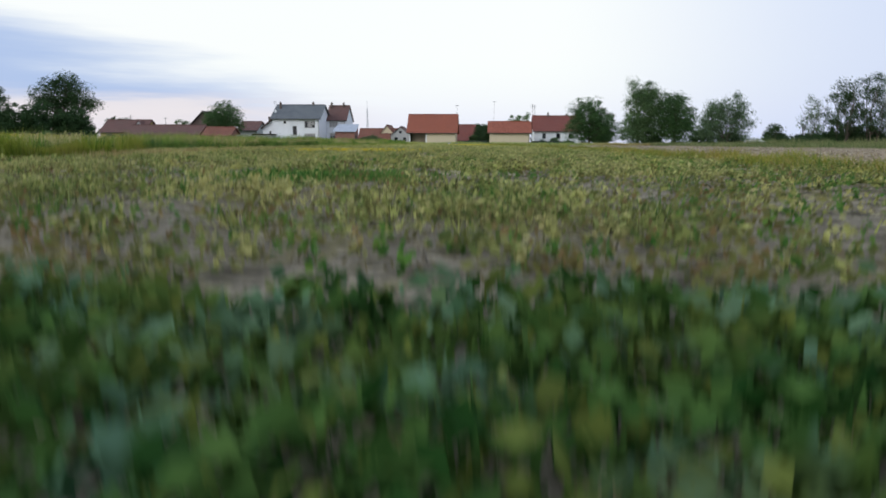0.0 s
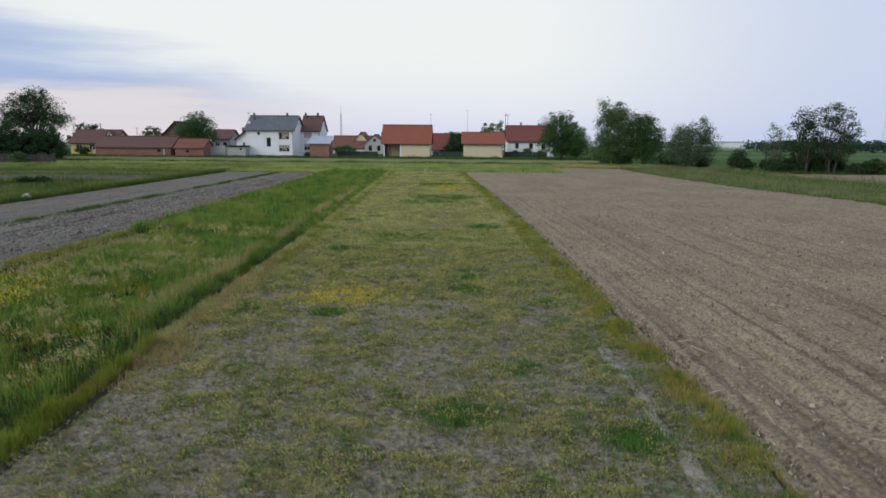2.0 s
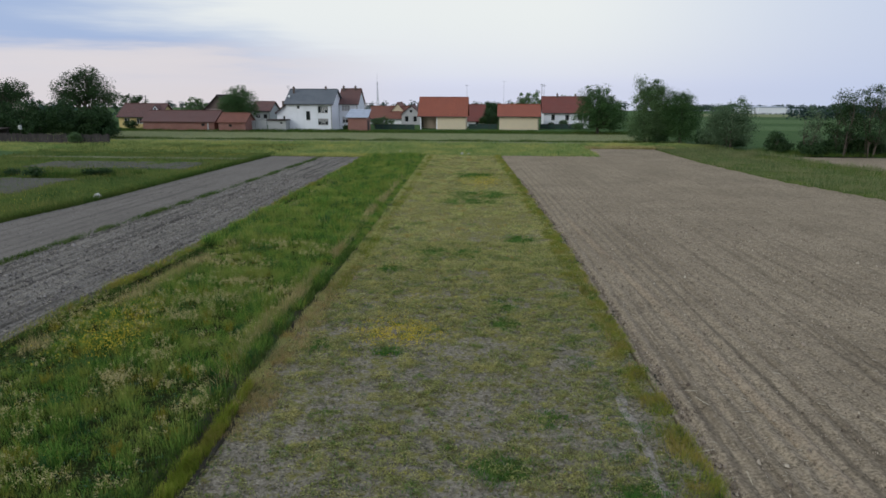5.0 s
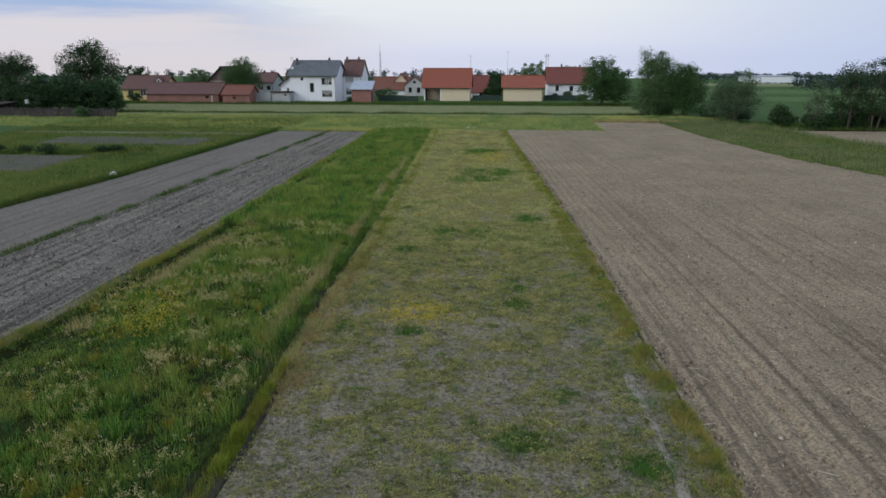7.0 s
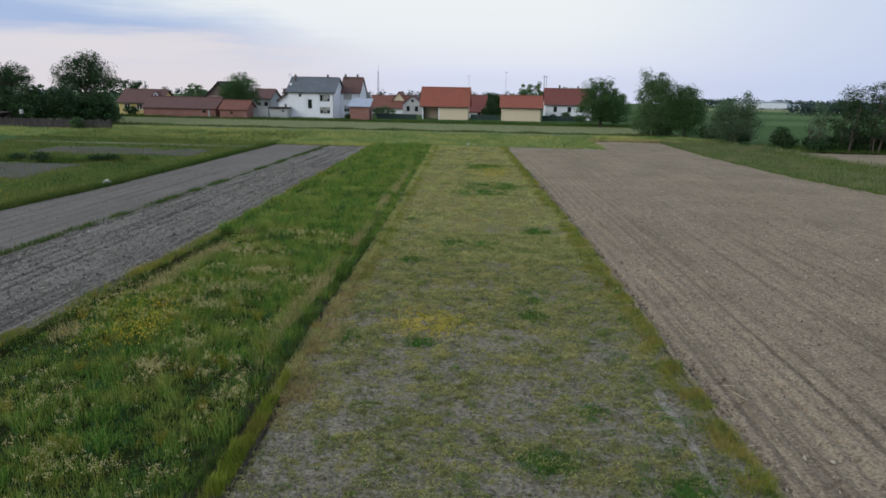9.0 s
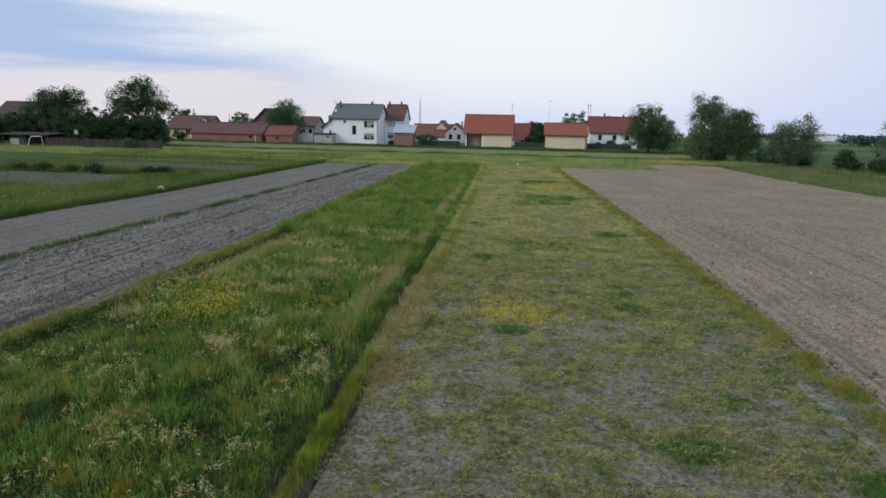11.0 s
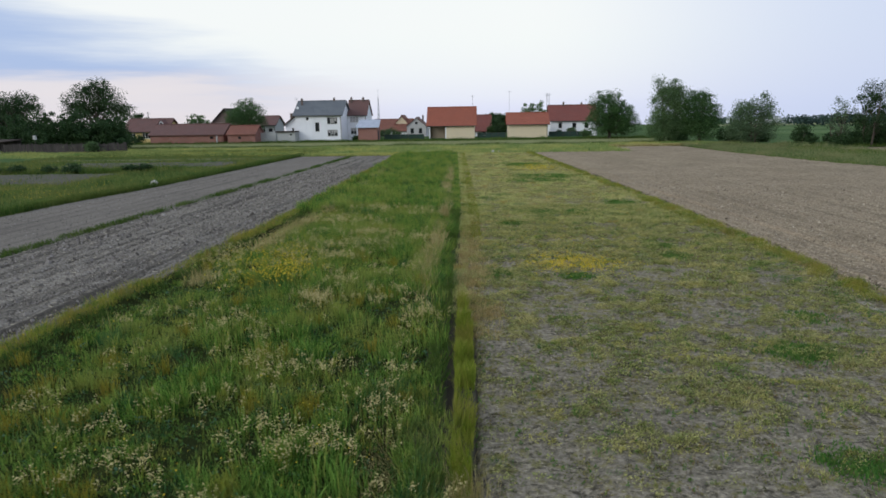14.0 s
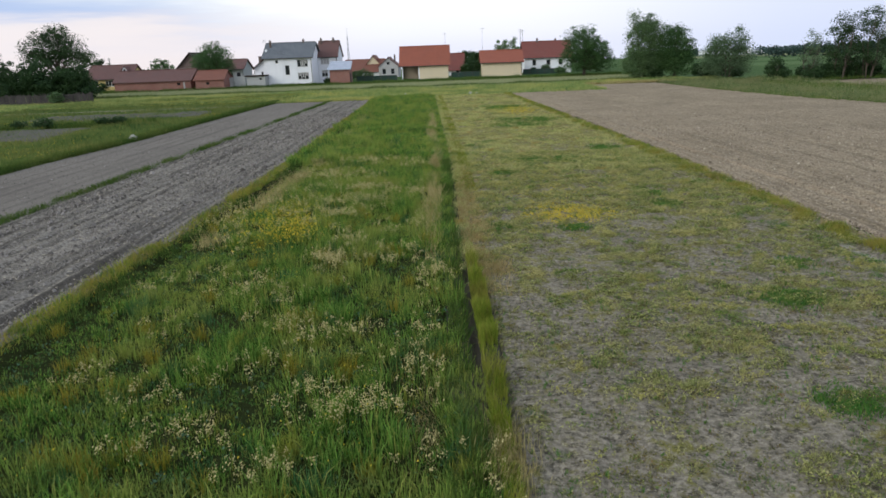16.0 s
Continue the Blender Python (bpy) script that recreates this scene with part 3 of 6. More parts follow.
def clods(name, x, y, size, material, label, lift=0.0, flat=0.6):
    n = len(x)
    a = rng.random(n) * 2 * math.pi
    s = size * np.exp(rng.normal(0, 0.45, n))
    V = CLOD_V[None] * (0.65 + 0.7 * rng.random((n, 8, 3)))
    X = V[..., 0] * np.cos(a)[:, None] - V[..., 1] * np.sin(a)[:, None]
    Y = V[..., 0] * np.sin(a)[:, None] + V[..., 1] * np.cos(a)[:, None]
    S = s[:, None]
    P = np.stack([x[:, None] + X * S, y[:, None] + Y * S, (land(x, y) + lift)[:, None] + V[..., 2] * S * flat * 2 - 0.2 * S], -1)
    F = (np.arange(n)[:, None, None] * 8 + CLOD_F[None]).reshape(-1, 4)
    return tagged(new(name, raw_mesh(name, P.reshape(-1, 3), F, material)), label, "soil", kind="stuff")


# ---- the ground ----
FURROW = line((-25, -7.35), (4, -7.5), (7, -7.6), (11.3, -7.71), (16.5, -7.86), (20, -7.92), (27, -8.02), (33, -8.2), (38, -8.4), (54, -9.0), (75, -9.85), (84, -10.25))
STRIP_L = line((-25, -6.7), (4.4, -7.0), (8, -7.0), (11, -7.12), (13, -7.3), (16.5, -7.5), (20, -7.7), (27, -7.82), (35, -8.1), (54, -8.8), (75, -9.65), (84, -10.05))
STRIP_R = line((-25, 4.3), (8, 4.1), (12, 3.95), (16, 3.72), (22, 3.42), (28, 3.15), (36, 2.7), (51, 1.7), (84, -0.65))
TALL_L = line((-25, -17.8), (8, -17.2), (14, -16.97), (20, -16.75), (26, -16.6), (36, -16.7), (45, -16.9), (64, -17.2), (84, -17.7))
MID_L = line((-25, -25.9), (25, -24.4), (50, -23.6), (84, -23.0))
FAR_L = line((-25, -34.5), (33, -32.0), (44, -31.0), (84, -29.8))
FIELD_R = line((-25, 41.5), (0, 37.5), (50, 29.3), (60, 26.0), (76, 23.5), (96, 22.0))
GRASS_R = line((-25, 52), (50, 43), (66, 38.8), (75, 36.0), (86.5, 33.4), (100, 31.5))


def shift(f, d):
    return lambda y: f(y) + d


def flat(v):
    return lambda y: np.full_like(np.asarray(y, float), v)


r = np.concatenate([np.linspace(0, 60, 25), np.linspace(70, 260, 39), np.geomspace(280, 4600, 24)])
r = np.concatenate([-r[:0:-1], r])
yy = np.concatenate([-np.geomspace(4600, 40, 14), np.linspace(-30, 260, 70), np.geomspace(275, 4600, 26)])
X, Y = np.meshgrid(r, yy)
Z = land(X, Y) - 0.06 - 0.3 * ((X > -62) & (X < 50) & (Y > -22) & (Y < 95))
idx = np.arange(X.size).reshape(X.shape)
F = np.stack([idx[:-1, :-1], idx[:-1, 1:], idx[1:, 1:], idx[1:, :-1]], -1).reshape(-1, 4)
tagged(new("ground", raw_mesh("ground", np.stack([X, Y, Z], -1).reshape(-1, 3), F, M_LAND, True)), "wide flat green farmland with strip fields", "ground", kind="structure")


def lumpy(size, depth, seed):
    return lambda x, y: depth * (vnoise(x, y, size, seed) - 0.5) + 0.5 * depth * (vnoise(x, y, size * 0.3, seed + 1) - 0.5)


def rows_of(pitch, depth, lump, seed, edge):
    """Furrows that run along an edge line."""
    def f(x, y):
        u = (x - edge(y)) + 0.15 * (vnoise(x * 0, y, 6.0, seed) - 0.5)
        wave = np.sin(2 * math.pi * u / pitch)
        gate = vnoise(u, y * 0.05, 1.3, seed + 5)
        return depth * wave * gate + lump * (vnoise(x, y, 0.35, seed + 2) - 0.5) + lump * (vnoise(x, y, 0.12, seed + 3) - 0.5)
    return f


def hummocks(x, y):
    """Low tussocky bumps, flatter behind the starting place."""
    v = 0.5 * vnoise(x, y, 0.55, 82) + 0.3 * vnoise(x, y, 0.24, 4) + 0.2 * vnoise(x, y, 0.12, 5)
    return (0.15 * v - 0.08) * (0.4 + 0.6 * smooth(0.5, 4, y)) - 0.03 * wheel_line(x, y)


def wheel_line(x, y):
    """A worn bare line runs along the right border of the strip."""
    return np.exp(-((x - STRIP_R(y) + 1.12 + 0.25 * (vnoise(x * 0, y, 2.0, 191) - 0.5)) / 0.15) ** 2) * (1 - smooth(13, 22, y))


sheet("mown_strip", STRIP_L, STRIP_R, -24, 84, 130, 470, M_STRIP, "dry mown grass strip with bare soil patches", "ground", 0.0, hummocks, 2)
sheet("worn_line", lambda y: STRIP_R(y) - 1.22 - 0.2 * vnoise(y * 0, y, 0.7, 192), lambda y: STRIP_R(y) - 1.0 + 0.18 * (vnoise(y * 0, y, 0.5, 193) - 0.6), 2.5, 13.5, 8, 160, M_WORN, "pale worn line of bare soil along the strip", "path", 0.012, hummocks)
sheet("ditch", shift(FURROW, -0.42), shift(STRIP_L, 0.02), -24, 84, 24, 420, M_DITCH, "narrow furrow between tall grass and strip, shade put into its dark soil", "ditch", -0.03,
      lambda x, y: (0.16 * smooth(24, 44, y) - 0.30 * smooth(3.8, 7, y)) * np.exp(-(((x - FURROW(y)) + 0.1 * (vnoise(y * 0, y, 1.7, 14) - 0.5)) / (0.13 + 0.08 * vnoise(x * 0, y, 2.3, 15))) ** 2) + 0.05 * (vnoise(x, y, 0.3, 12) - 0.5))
sheet("tall_grass_ground", TALL_L, shift(FURROW, -0.4), -24, 84, 90, 260, M_SHADED_THATCH, "matted ground under tall green grass, darkened for shade", "ground", 0.0,
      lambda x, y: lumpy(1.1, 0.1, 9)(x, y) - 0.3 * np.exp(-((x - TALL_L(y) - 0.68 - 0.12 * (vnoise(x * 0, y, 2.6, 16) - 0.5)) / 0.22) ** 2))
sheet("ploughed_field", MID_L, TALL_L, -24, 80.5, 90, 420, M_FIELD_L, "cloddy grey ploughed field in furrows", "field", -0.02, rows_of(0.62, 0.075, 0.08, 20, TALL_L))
sheet("sown_field", FAR_L, MID_L, -24, 81, 60, 300, M_FIELD_S, "smooth grey sown field of bare soil", "field", -0.02, rows_of(0.7, 0.02, 0.03, 30, MID_L))
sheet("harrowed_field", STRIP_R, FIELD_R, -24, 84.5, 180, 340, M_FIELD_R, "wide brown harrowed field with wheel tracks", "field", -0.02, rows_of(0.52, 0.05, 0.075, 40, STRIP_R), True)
TRACK = line((-25, 7.3), (8, 6.9), (11.3, 6.68), (17, 6.19), (27, 5.12), (34, 4.46), (60, 2.0))


def lugs(x, y):
    """Tyre lugs pressed into soft soil: slanting bars, mirrored about the middle of the track."""
    u = x - TRACK(y)
    bar = np.sin(2 * math.pi * (y + 0.7 * np.abs(u)) / 0.26)
    return 0.05 - 0.07 * np.abs(u) / 0.22 + 0.022 * bar * (np.abs(u) < 0.19) + 0.03 * (vnoise(x, y, 0.15, 47) - 0.5)


sheet("wheel_track", shift(TRACK, -0.26), shift(TRACK, 0.26), -8, 40, 13, 900, M_TRACK, "ochre wheel track with tyre lugs in the brown field", "track", 0.0, lugs)
sheet("harrowed_field_corner", line((84, 12.4), (97, 12.4)), shift(FIELD_R, -0.02), 84.3, 96.5, 40, 30, M_FIELD_R, "far corner of the brown harrowed field", "field", -0.02, lumpy(1.0, 0.04, 44))
sheet("meadow_ground", flat(-64.0), FAR_L, -24, 98, 60, 120, M_TURF, "yellow-green meadow with flowers", "meadow", 0.0, lumpy(2.0, 0.15, 50))
sheet("headland_ground", flat(-95.0), flat(12.5), 83.8, 107, 200, 30, M_LEA, "green grassy headland across the field ends", "meadow", 0.01, lumpy(2.0, 0.12, 55))
sheet("headland_corner", flat(-30.4), flat(-17.0), 80.2, 84.4, 40, 10, M_LEA, "grassy end of the two grey fields", "meadow", 0.01, lumpy(1.2, 0.08, 57))
sheet("headland_back", flat(12.3), flat(33.0), 96.0, 107, 60, 20, M_LEA, "green grassy headland behind the brown field", "meadow", 0.01, lumpy(2.0, 0.1, 56))
def crest(x, y):
    """A low ridge along the outer edge of the bank."""
    return 0.42 * np.exp(-((x - GRASS_R(y) + 1.3) / 1.0) ** 2) * smooth(30, 45, y) * (1 - smooth(82, 90, y)) * (0.6 + 0.8 * vnoise(x, y, 6.0, 59))


sheet("bank_ground", FIELD_R, GRASS_R, -24, 100, 40, 120, M_TURF, "grassy bank beside the brown field", "meadow", 0.02, lambda x, y: lumpy(1.5, 0.25, 58)(x, y) + crest(x, y))
sheet("far_soil_patch", GRASS_R, shift(GRASS_R, 22), 45, 86.8, 30, 34, M_FIELD_R, "patch of bare brown soil behind the bank", "field", 0.0, lumpy(1.2, 0.06, 60))
sheet("kitchen_plot", flat(-58.0), flat(-39.5), 46.5, 56.0, 30, 20, M_PLOT, "grey vegetable plot in the meadow", "field", 0.06, lumpy(0.8, 0.06, 61))
sheet("kitchen_plot_back", flat(-53.0), flat(-34.0), 64.5, 71.5, 30, 16, M_PLOT, "second grey vegetable plot in the meadow", "field", 0.06, lumpy(0.8, 0.06, 63))
sheet("far_crop_field", flat(44.0), flat(300.0), 160, 178, 40, 20, M_CORN, "far strip of young pale green crop", "field", 0.12, None)
sheet("far_crop_field_back", flat(60.0), flat(420.0), 196, 222, 40, 20, M_CORN, "pale crop strip farther across the plain", "field", 0.15, None)
sheet("far_soil_field", flat(70.0), flat(420.0), 252, 284, 40, 12, M_STUBBLE, "far strip of stubble before the works halls", "field", 0.13, None)
sheet("field_path", flat(-95.0), flat(30.0), 106.8, 110.0, 120, 8, M_PATH, "pale worn field path", "path", 0.02, lumpy(1.0, 0.05, 62))
sheet("stubble_field", flat(-95.0), flat(28.0), 111.3, 138.0, 120, 30, M_STUBBLE, "grey-green stubble field before the houses", "field", 0.02, lumpy(1.5, 0.08, 64))
sheet("meadow_path", flat(-62.0), flat(-30.5), 75.2, 76.8, 60, 8, M_PATH, "thin pale strip of dry grass", "path", 0.09, lumpy(0.8, 0.05, 66))

# ---- buildings ----


def window(parent, x0, x1, z0, z1, y, cross=True, sill=True, material=None, blind=()):
    """A window set into an opening of a wall that faces -y."""
    bm = bmesh.new()
    small = x1 - x0 < 1.15
    f = 0.05 if small else 0.09
    ya, yb = y + 0.10, y + 0.18
    box(bm, x0, x0 + f, ya, yb, z0, z1)
    box(bm, x1 - f, x1, ya, yb, z0, z1)
    box(bm, x0 + f, x1 - f, ya, yb, z1 - f, z1)
    box(bm, x0 + f, x1 - f, ya, yb, z0, z0 + f)
    if cross and not small:
        n = max(1, round((x1 - x0) / 0.75) - 1)
        for k in range(n):
            xm = x0 + (x1 - x0) * (k + 1) / (n + 1)
            box(bm, xm - 0.05, xm + 0.05, ya, yb, z0 + f, z1 - f)
    w = part("window", bm, material or M_FRAME, parent, "small dark window" if material else "white-framed window")
    bm = bmesh.new()
    box(bm, x0 + 0.02, x1 - 0.02, y + 0.13, y + 0.15, z0 + 0.02, z1 - 0.02)
    part("pane", bm, M_GLASS, w, "dark window glass")
    if sill:
        bm = bmesh.new()
        box(bm, x0 - 0.08, x1 + 0.08, y - 0.08, y + 0.12, z0 - 0.06, z0 - 0.003)
        part("sill", bm, M_FRAME, w)
    if blind:
        bm = bmesh.new()
        for a, b, low in blind:
            box(bm, x0 + f + (x1 - x0 - 2 * f) * a, x0 + f + (x1 - x0 - 2 * f) * b, y + 0.125, y + 0.129, z0 + f + (z1 - z0 - 2 * f) * low, z1 - f)
        part("blind", bm, M_CURTAIN, w, "pale drawn blind")
    return w


def front_wall(bm, x0, x1, z0, z1, y, holes, deep=0.25):
    xs = sorted({x0, x1, *(v for h in holes for v in h[:2])})
    zs = sorted({z0, z1, *(v for h in holes for v in h[2:4])})
    for xa, xb in zip(xs, xs[1:]):
        for za, zb in zip(zs, zs[1:]):
            cx, cz = (xa + xb) / 2, (za + zb) / 2
            if any(h[0] < cx < h[1] and h[2] < cz < h[3] for h in holes):
                continue
            quad(bm, (xa, y, za), (xb, y, za), (xb, y, zb), (xa, y, zb))
    for xa, xb, za, zb in (h[:4] for h in holes):
        quad(bm, (xa, y, za), (xa, y + deep, za), (xa, y + deep, zb), (xa, y, zb))
        quad(bm, (xb, y, za), (xb, y + deep, za), (xb, y + deep, zb), (xb, y, zb))
        quad(bm, (xa, y, zb), (xb, y, zb), (xb, y + deep, zb), (xa, y + deep, zb))
        quad(bm, (xa, y, za), (xb, y, za), (xb, y + deep, za), (xa, y + deep, za))


def house(name, label, x0, x1, y0, y1, z0, ze, zr, wall, roof, holes=(), axis="x", over=0.45, gable=None, chimneys=(), category="house", gutter=True, sills=True, frames=None):
    """A house with a saddle roof; axis: the way its ridge runs. holes: x0, x1, z0, z1 of windows in the front."""
    o = thing(name, ((x0 + x1) / 2, (y0 + y1) / 2, z0), label, category)
    base = z0 - 0.4
    bm = bmesh.new()
    front_wall(bm, x0, x1, base, ze, y0, holes)
    ym, xm = (y0 + y1) / 2, (x0 + x1) / 2
    quad(bm, (x0, y1, base), (x1, y1, base), (x1, y1, ze), (x0, y1, ze))
    for x in (x0, x1):
        quad(bm, (x, y0, base), (x, y1, base), (x, y1, ze), (x, y0, ze))
    if axis == "x" and not gable:
        for x in (x0, x1):
            bm.faces.new([bm.verts.new(p) for p in ((x, y0, ze), (x, y1, ze), (x, ym, zr - 0.12))])
    if axis == "y" and not gable:
        for y in (y0, y1):
            bm.faces.new([bm.verts.new(p) for p in ((x0, y, ze), (x1, y, ze), (xm, y, zr - 0.12))])
    part("wall", bm, wall, o)
    if gable:
        for k in (0, 1):
            bm = bmesh.new()
            if axis == "y":
                y = (y0, y1)[k]
                pts = ((x0, y, ze), (x1, y, ze), (xm, y, zr - 0.12))
                d = Vector((0, -0.08, 0))
            else:
                x = (x0, x1)[k]
                pts = ((x, y0, ze), (x, y1, ze), (x, ym, zr - 0.12))
                d = Vector((-0.08, 0, 0))
            a = [bm.verts.new(p) for p in pts]
            b = [bm.verts.new(Vector(p) + d) for p in pts]
            bm.faces.new(a)
            bm.faces.new(b[::-1])
            for i in range(3):
                bm.faces.new((a[i], b[i], b[(i + 1) % 3], a[(i + 1) % 3]))
            part("gable", bm, gable, o, "dark brown boarded gable")
    t = 0.16
    for k in (-1, 1):
        bm = bmesh.new()
        if axis == "x":
            half = ym - y0
            drop = (zr - ze) / half * over
            ye = ym + k * (half + over)
            slab(bm, [(x0 - over, ye, ze - drop + t), (x1 + over, ye, ze - drop + t), (x1 + over, ym, zr + t), (x0 - over, ym, zr + t)], t)
        else:
            half = xm - x0
            drop = (zr - ze) / half * over
            xe = xm + k * (half + over)
            slab(bm, [(xe, y0 - over, ze - drop + t), (xe, y1 + over, ze - drop + t), (xm, y1 + over, zr + t), (xm, y0 - over, zr + t)], t)
        part("roof", bm, roof, o)
    bm = bmesh.new()
    if axis == "x":
        n = int((x1 - x0 + 2 * over) / 0.45)
        for i in range(n):
            a = x0 - over + i * 0.45
            tube(bm, [(a, ym, zr + t + 0.01), (a + 0.44, ym, zr + t + 0.03)], [0.11, 0.13])
    else:
        n = int((y1 - y0 + 2 * over) / 0.45)
        for i in range(n):
            a = y0 - over + i * 0.45
            tube(bm, [(xm, a, zr + t + 0.01), (xm, a + 0.44, zr + t + 0.03)], [0.11, 0.13])
    part("ridge", bm, roof, o)
    if gutter and axis == "x":
        bm = bmesh.new()
        drop = (zr - ze) / (ym - y0) * over
        tube(bm, [(x0 - over, y0 - over - 0.05, ze - drop + 0.05), (x1 + over, y0 - over - 0.05, ze - drop + 0.02)], [0.07, 0.07])
        g = part("gutter", bm, M_SHADEMETAL, o, "metal rain gutter, darkened for the eave's shadow")
        bm = bmesh.new()
        tube(bm, [(x1 - 0.15, y0 - over - 0.05, ze - drop), (x1 - 0.15, y0 - 0.08, ze - drop - 0.4), (x1 - 0.15, y0 - 0.08, z0 + 0.1)], [0.05, 0.05, 0.05])
        part("downpipe", bm, M_SHADEMETAL, g)
    for xa, xb, za, zb, *kind in holes:
        if kind and kind[0] == "open":
            continue
        if kind and kind[0] == "door":
            bm = bmesh.new()
            box(bm, xa, xb, y0 + 0.12, y0 + 0.18, za, zb)
            for k in range(3):
                box(bm, xa + 0.1, xb - 0.1, y0 + 0.09, y0 + 0.13, za + 0.1 + k * (zb - za) / 3, za + (k + 1) * (zb - za) / 3 - 0.1)
            part("door", bm, M_DARKWOOD, o, "dark wooden door")
            continue
        window(o, xa, xb, za, zb, y0, sill=sills, material=frames, blind=kind[0] if kind else ())
    for cx, cy, top in chimneys:
        bm = bmesh.new()
        foot = ze + (zr - ze) * 0.4
        box(bm, cx - 0.2, cx + 0.2, cy - 0.2, cy + 0.2, foot, top, 0.02)
        box(bm, cx - 0.27, cx + 0.27, cy - 0.27, cy + 0.27, top - 0.14, top, 0.02)
        box(bm, cx - 0.12, cx + 0.12, cy - 0.12, cy + 0.12, top, top + 0.25, 0.02)
        part("chimney", bm, M_SOOT, o, "short sooty chimney")
    return o


G = -0.5
# The white two-storey house, its lean-to and its red-roofed wing.
w = house("house", "white two-storey house with a slate-grey roof", -49.3, -38.7, 148, 158, G, 5.45, 8.45, M_WHITE, M_SLATE,
          [(-42.0, -39.6, 3.3, 4.9, [(0.4, 0.6, 0.1), (0.74, 0.92, 0.4)]), (-42.0, -39.6, 0.6, 2.1, [(0.05, 0.25, 0.55), (0.42, 0.58, 0.3), (0.75, 0.95, 0.55)]), (-44.75, -43.75, 1.7, 3.75), (-46.8, -46.15, 4.25, 4.95)],
          chimneys=[(-48.4, 151.6, 9.0), (-41.2, 153.0, 9.1)])
bm = bmesh.new()
slab(bm, [(-51.9, 147.7, 3.35), (-49.35, 147.7, 5.3), (-49.35, 157, 5.3), (-51.9, 157, 3.35)], 0.32)
part("side_roof", bm, M_UMBER, w, "dark sloping lean-to roof")
bm = bmesh.new()
front_wall(bm, -51.6, -49.3, -0.9, 3.4, 148.3, [(-50.2, -49.7, 1.8, 2.6)])
quad(bm, (-51.6, 148.3, 3.4), (-49.3, 148.3, 3.4), (-49.3, 148.3, 5.2))
quad(bm, (-51.6, 148.3, -0.9), (-51.6, 156.5, -0.9), (-51.6, 156.5, 3.4), (-51.6, 148.3, 3.4))
quad(bm, (-51.6, 156.5, -0.9), (-49.3, 156.5, -0.9), (-49.3, 156.5, 5.2), (-51.6, 156.5, 3.4))
part("side_wall", bm, M_WHITE, w)
window(w, -50.2, -49.7, 1.8, 2.6, 148.3, False)
bm = bmesh.new()
bmesh.ops.create_uvsphere(bm, u_segments=12, v_segments=6, radius=0.3, matrix=Matrix.Translation((-48.9, 149.3, 7.0)) @ Matrix.Diagonal((1, 0.3, 1, 1)))
tube(bm, [(-48.9, 149.4, 7.0), (-48.9, 149.7, 6.4)], [0.04, 0.04])
part("dish", bm, M_WHITE, w, "white satellite dish")
bm = bmesh.new()
tube(bm, [(-50.0, 152.6, 8.3), (-50.0, 152.6, 9.4)], [0.03, 0.03])
for k in range(4):
    tube(bm, [(-50.4, 152.6, 8.9 + 0.14 * k), (-49.6, 152.6, 8.9 + 0.14 * k)], [0.025, 0.025], 4)
part("aerial", bm, M_METAL, w, "thin metal roof aerial")
bm = bmesh.new()
box(bm, -51.5, -50.9, 152.0, 152.6, 3.9, 5.9, 0.03)
box(bm, -51.57, -50.83, 151.93, 152.67, 5.75, 5.9, 0.02)
part("chimney", bm, M_SOOT, w, "dark brown chimney on the lean-to")
wing = house("house", "white house wing with a maroon tiled roof", -38.65, -34.2, 155, 163, G, 5.3, 8.6, M_WHITE, M_BROWN,
             [(-38.1, -36.1, 3.6, 4.95, [(0.0, 1.0, 0.0)]), (-38.0, -36.6, 0.8, 2.3, [(0.0, 1.0, 0.55)])], over=0.3, chimneys=[(-38.2, 158.4, 9.3), (-35.4, 158.7, 9.3)])
shed = thing("shed", (-32.2, 147, G), "small raw-brick shed with a blue-grey metal roof", "shed")
bm = bmesh.new()
front_wall(bm, -34.4, -30.1, -0.9, 2.5, 145, [])
quad(bm, (-34.4, 149, -0.9), (-30.1, 149, -0.9), (-30.1, 149, 3.9), (-34.4, 149, 3.9))
for x in (-34.4, -30.1):
    quad(bm, (x, 145, -0.9), (x, 149, -0.9), (x, 149, 3.9), (x, 145, 2.5))
part("wall", bm, M_BRICK, shed)
bm = bmesh.new()
slab(bm, [(-34.9, 144.6, 2.55), (-29.7, 144.6, 2.55), (-29.9, 149.3, 4.2), (-34.7, 149.3, 4.2)], 0.12)
part("roof", bm, M_SHEET, shed, "blue-grey sheet metal roof")
bm = bmesh.new()
box(bm, -30.12, -30.0, 145.6, 146.7, -0.4, 1.7, 0.01)
part("door", bm, M_WOOD, shed, "weathered plank door")

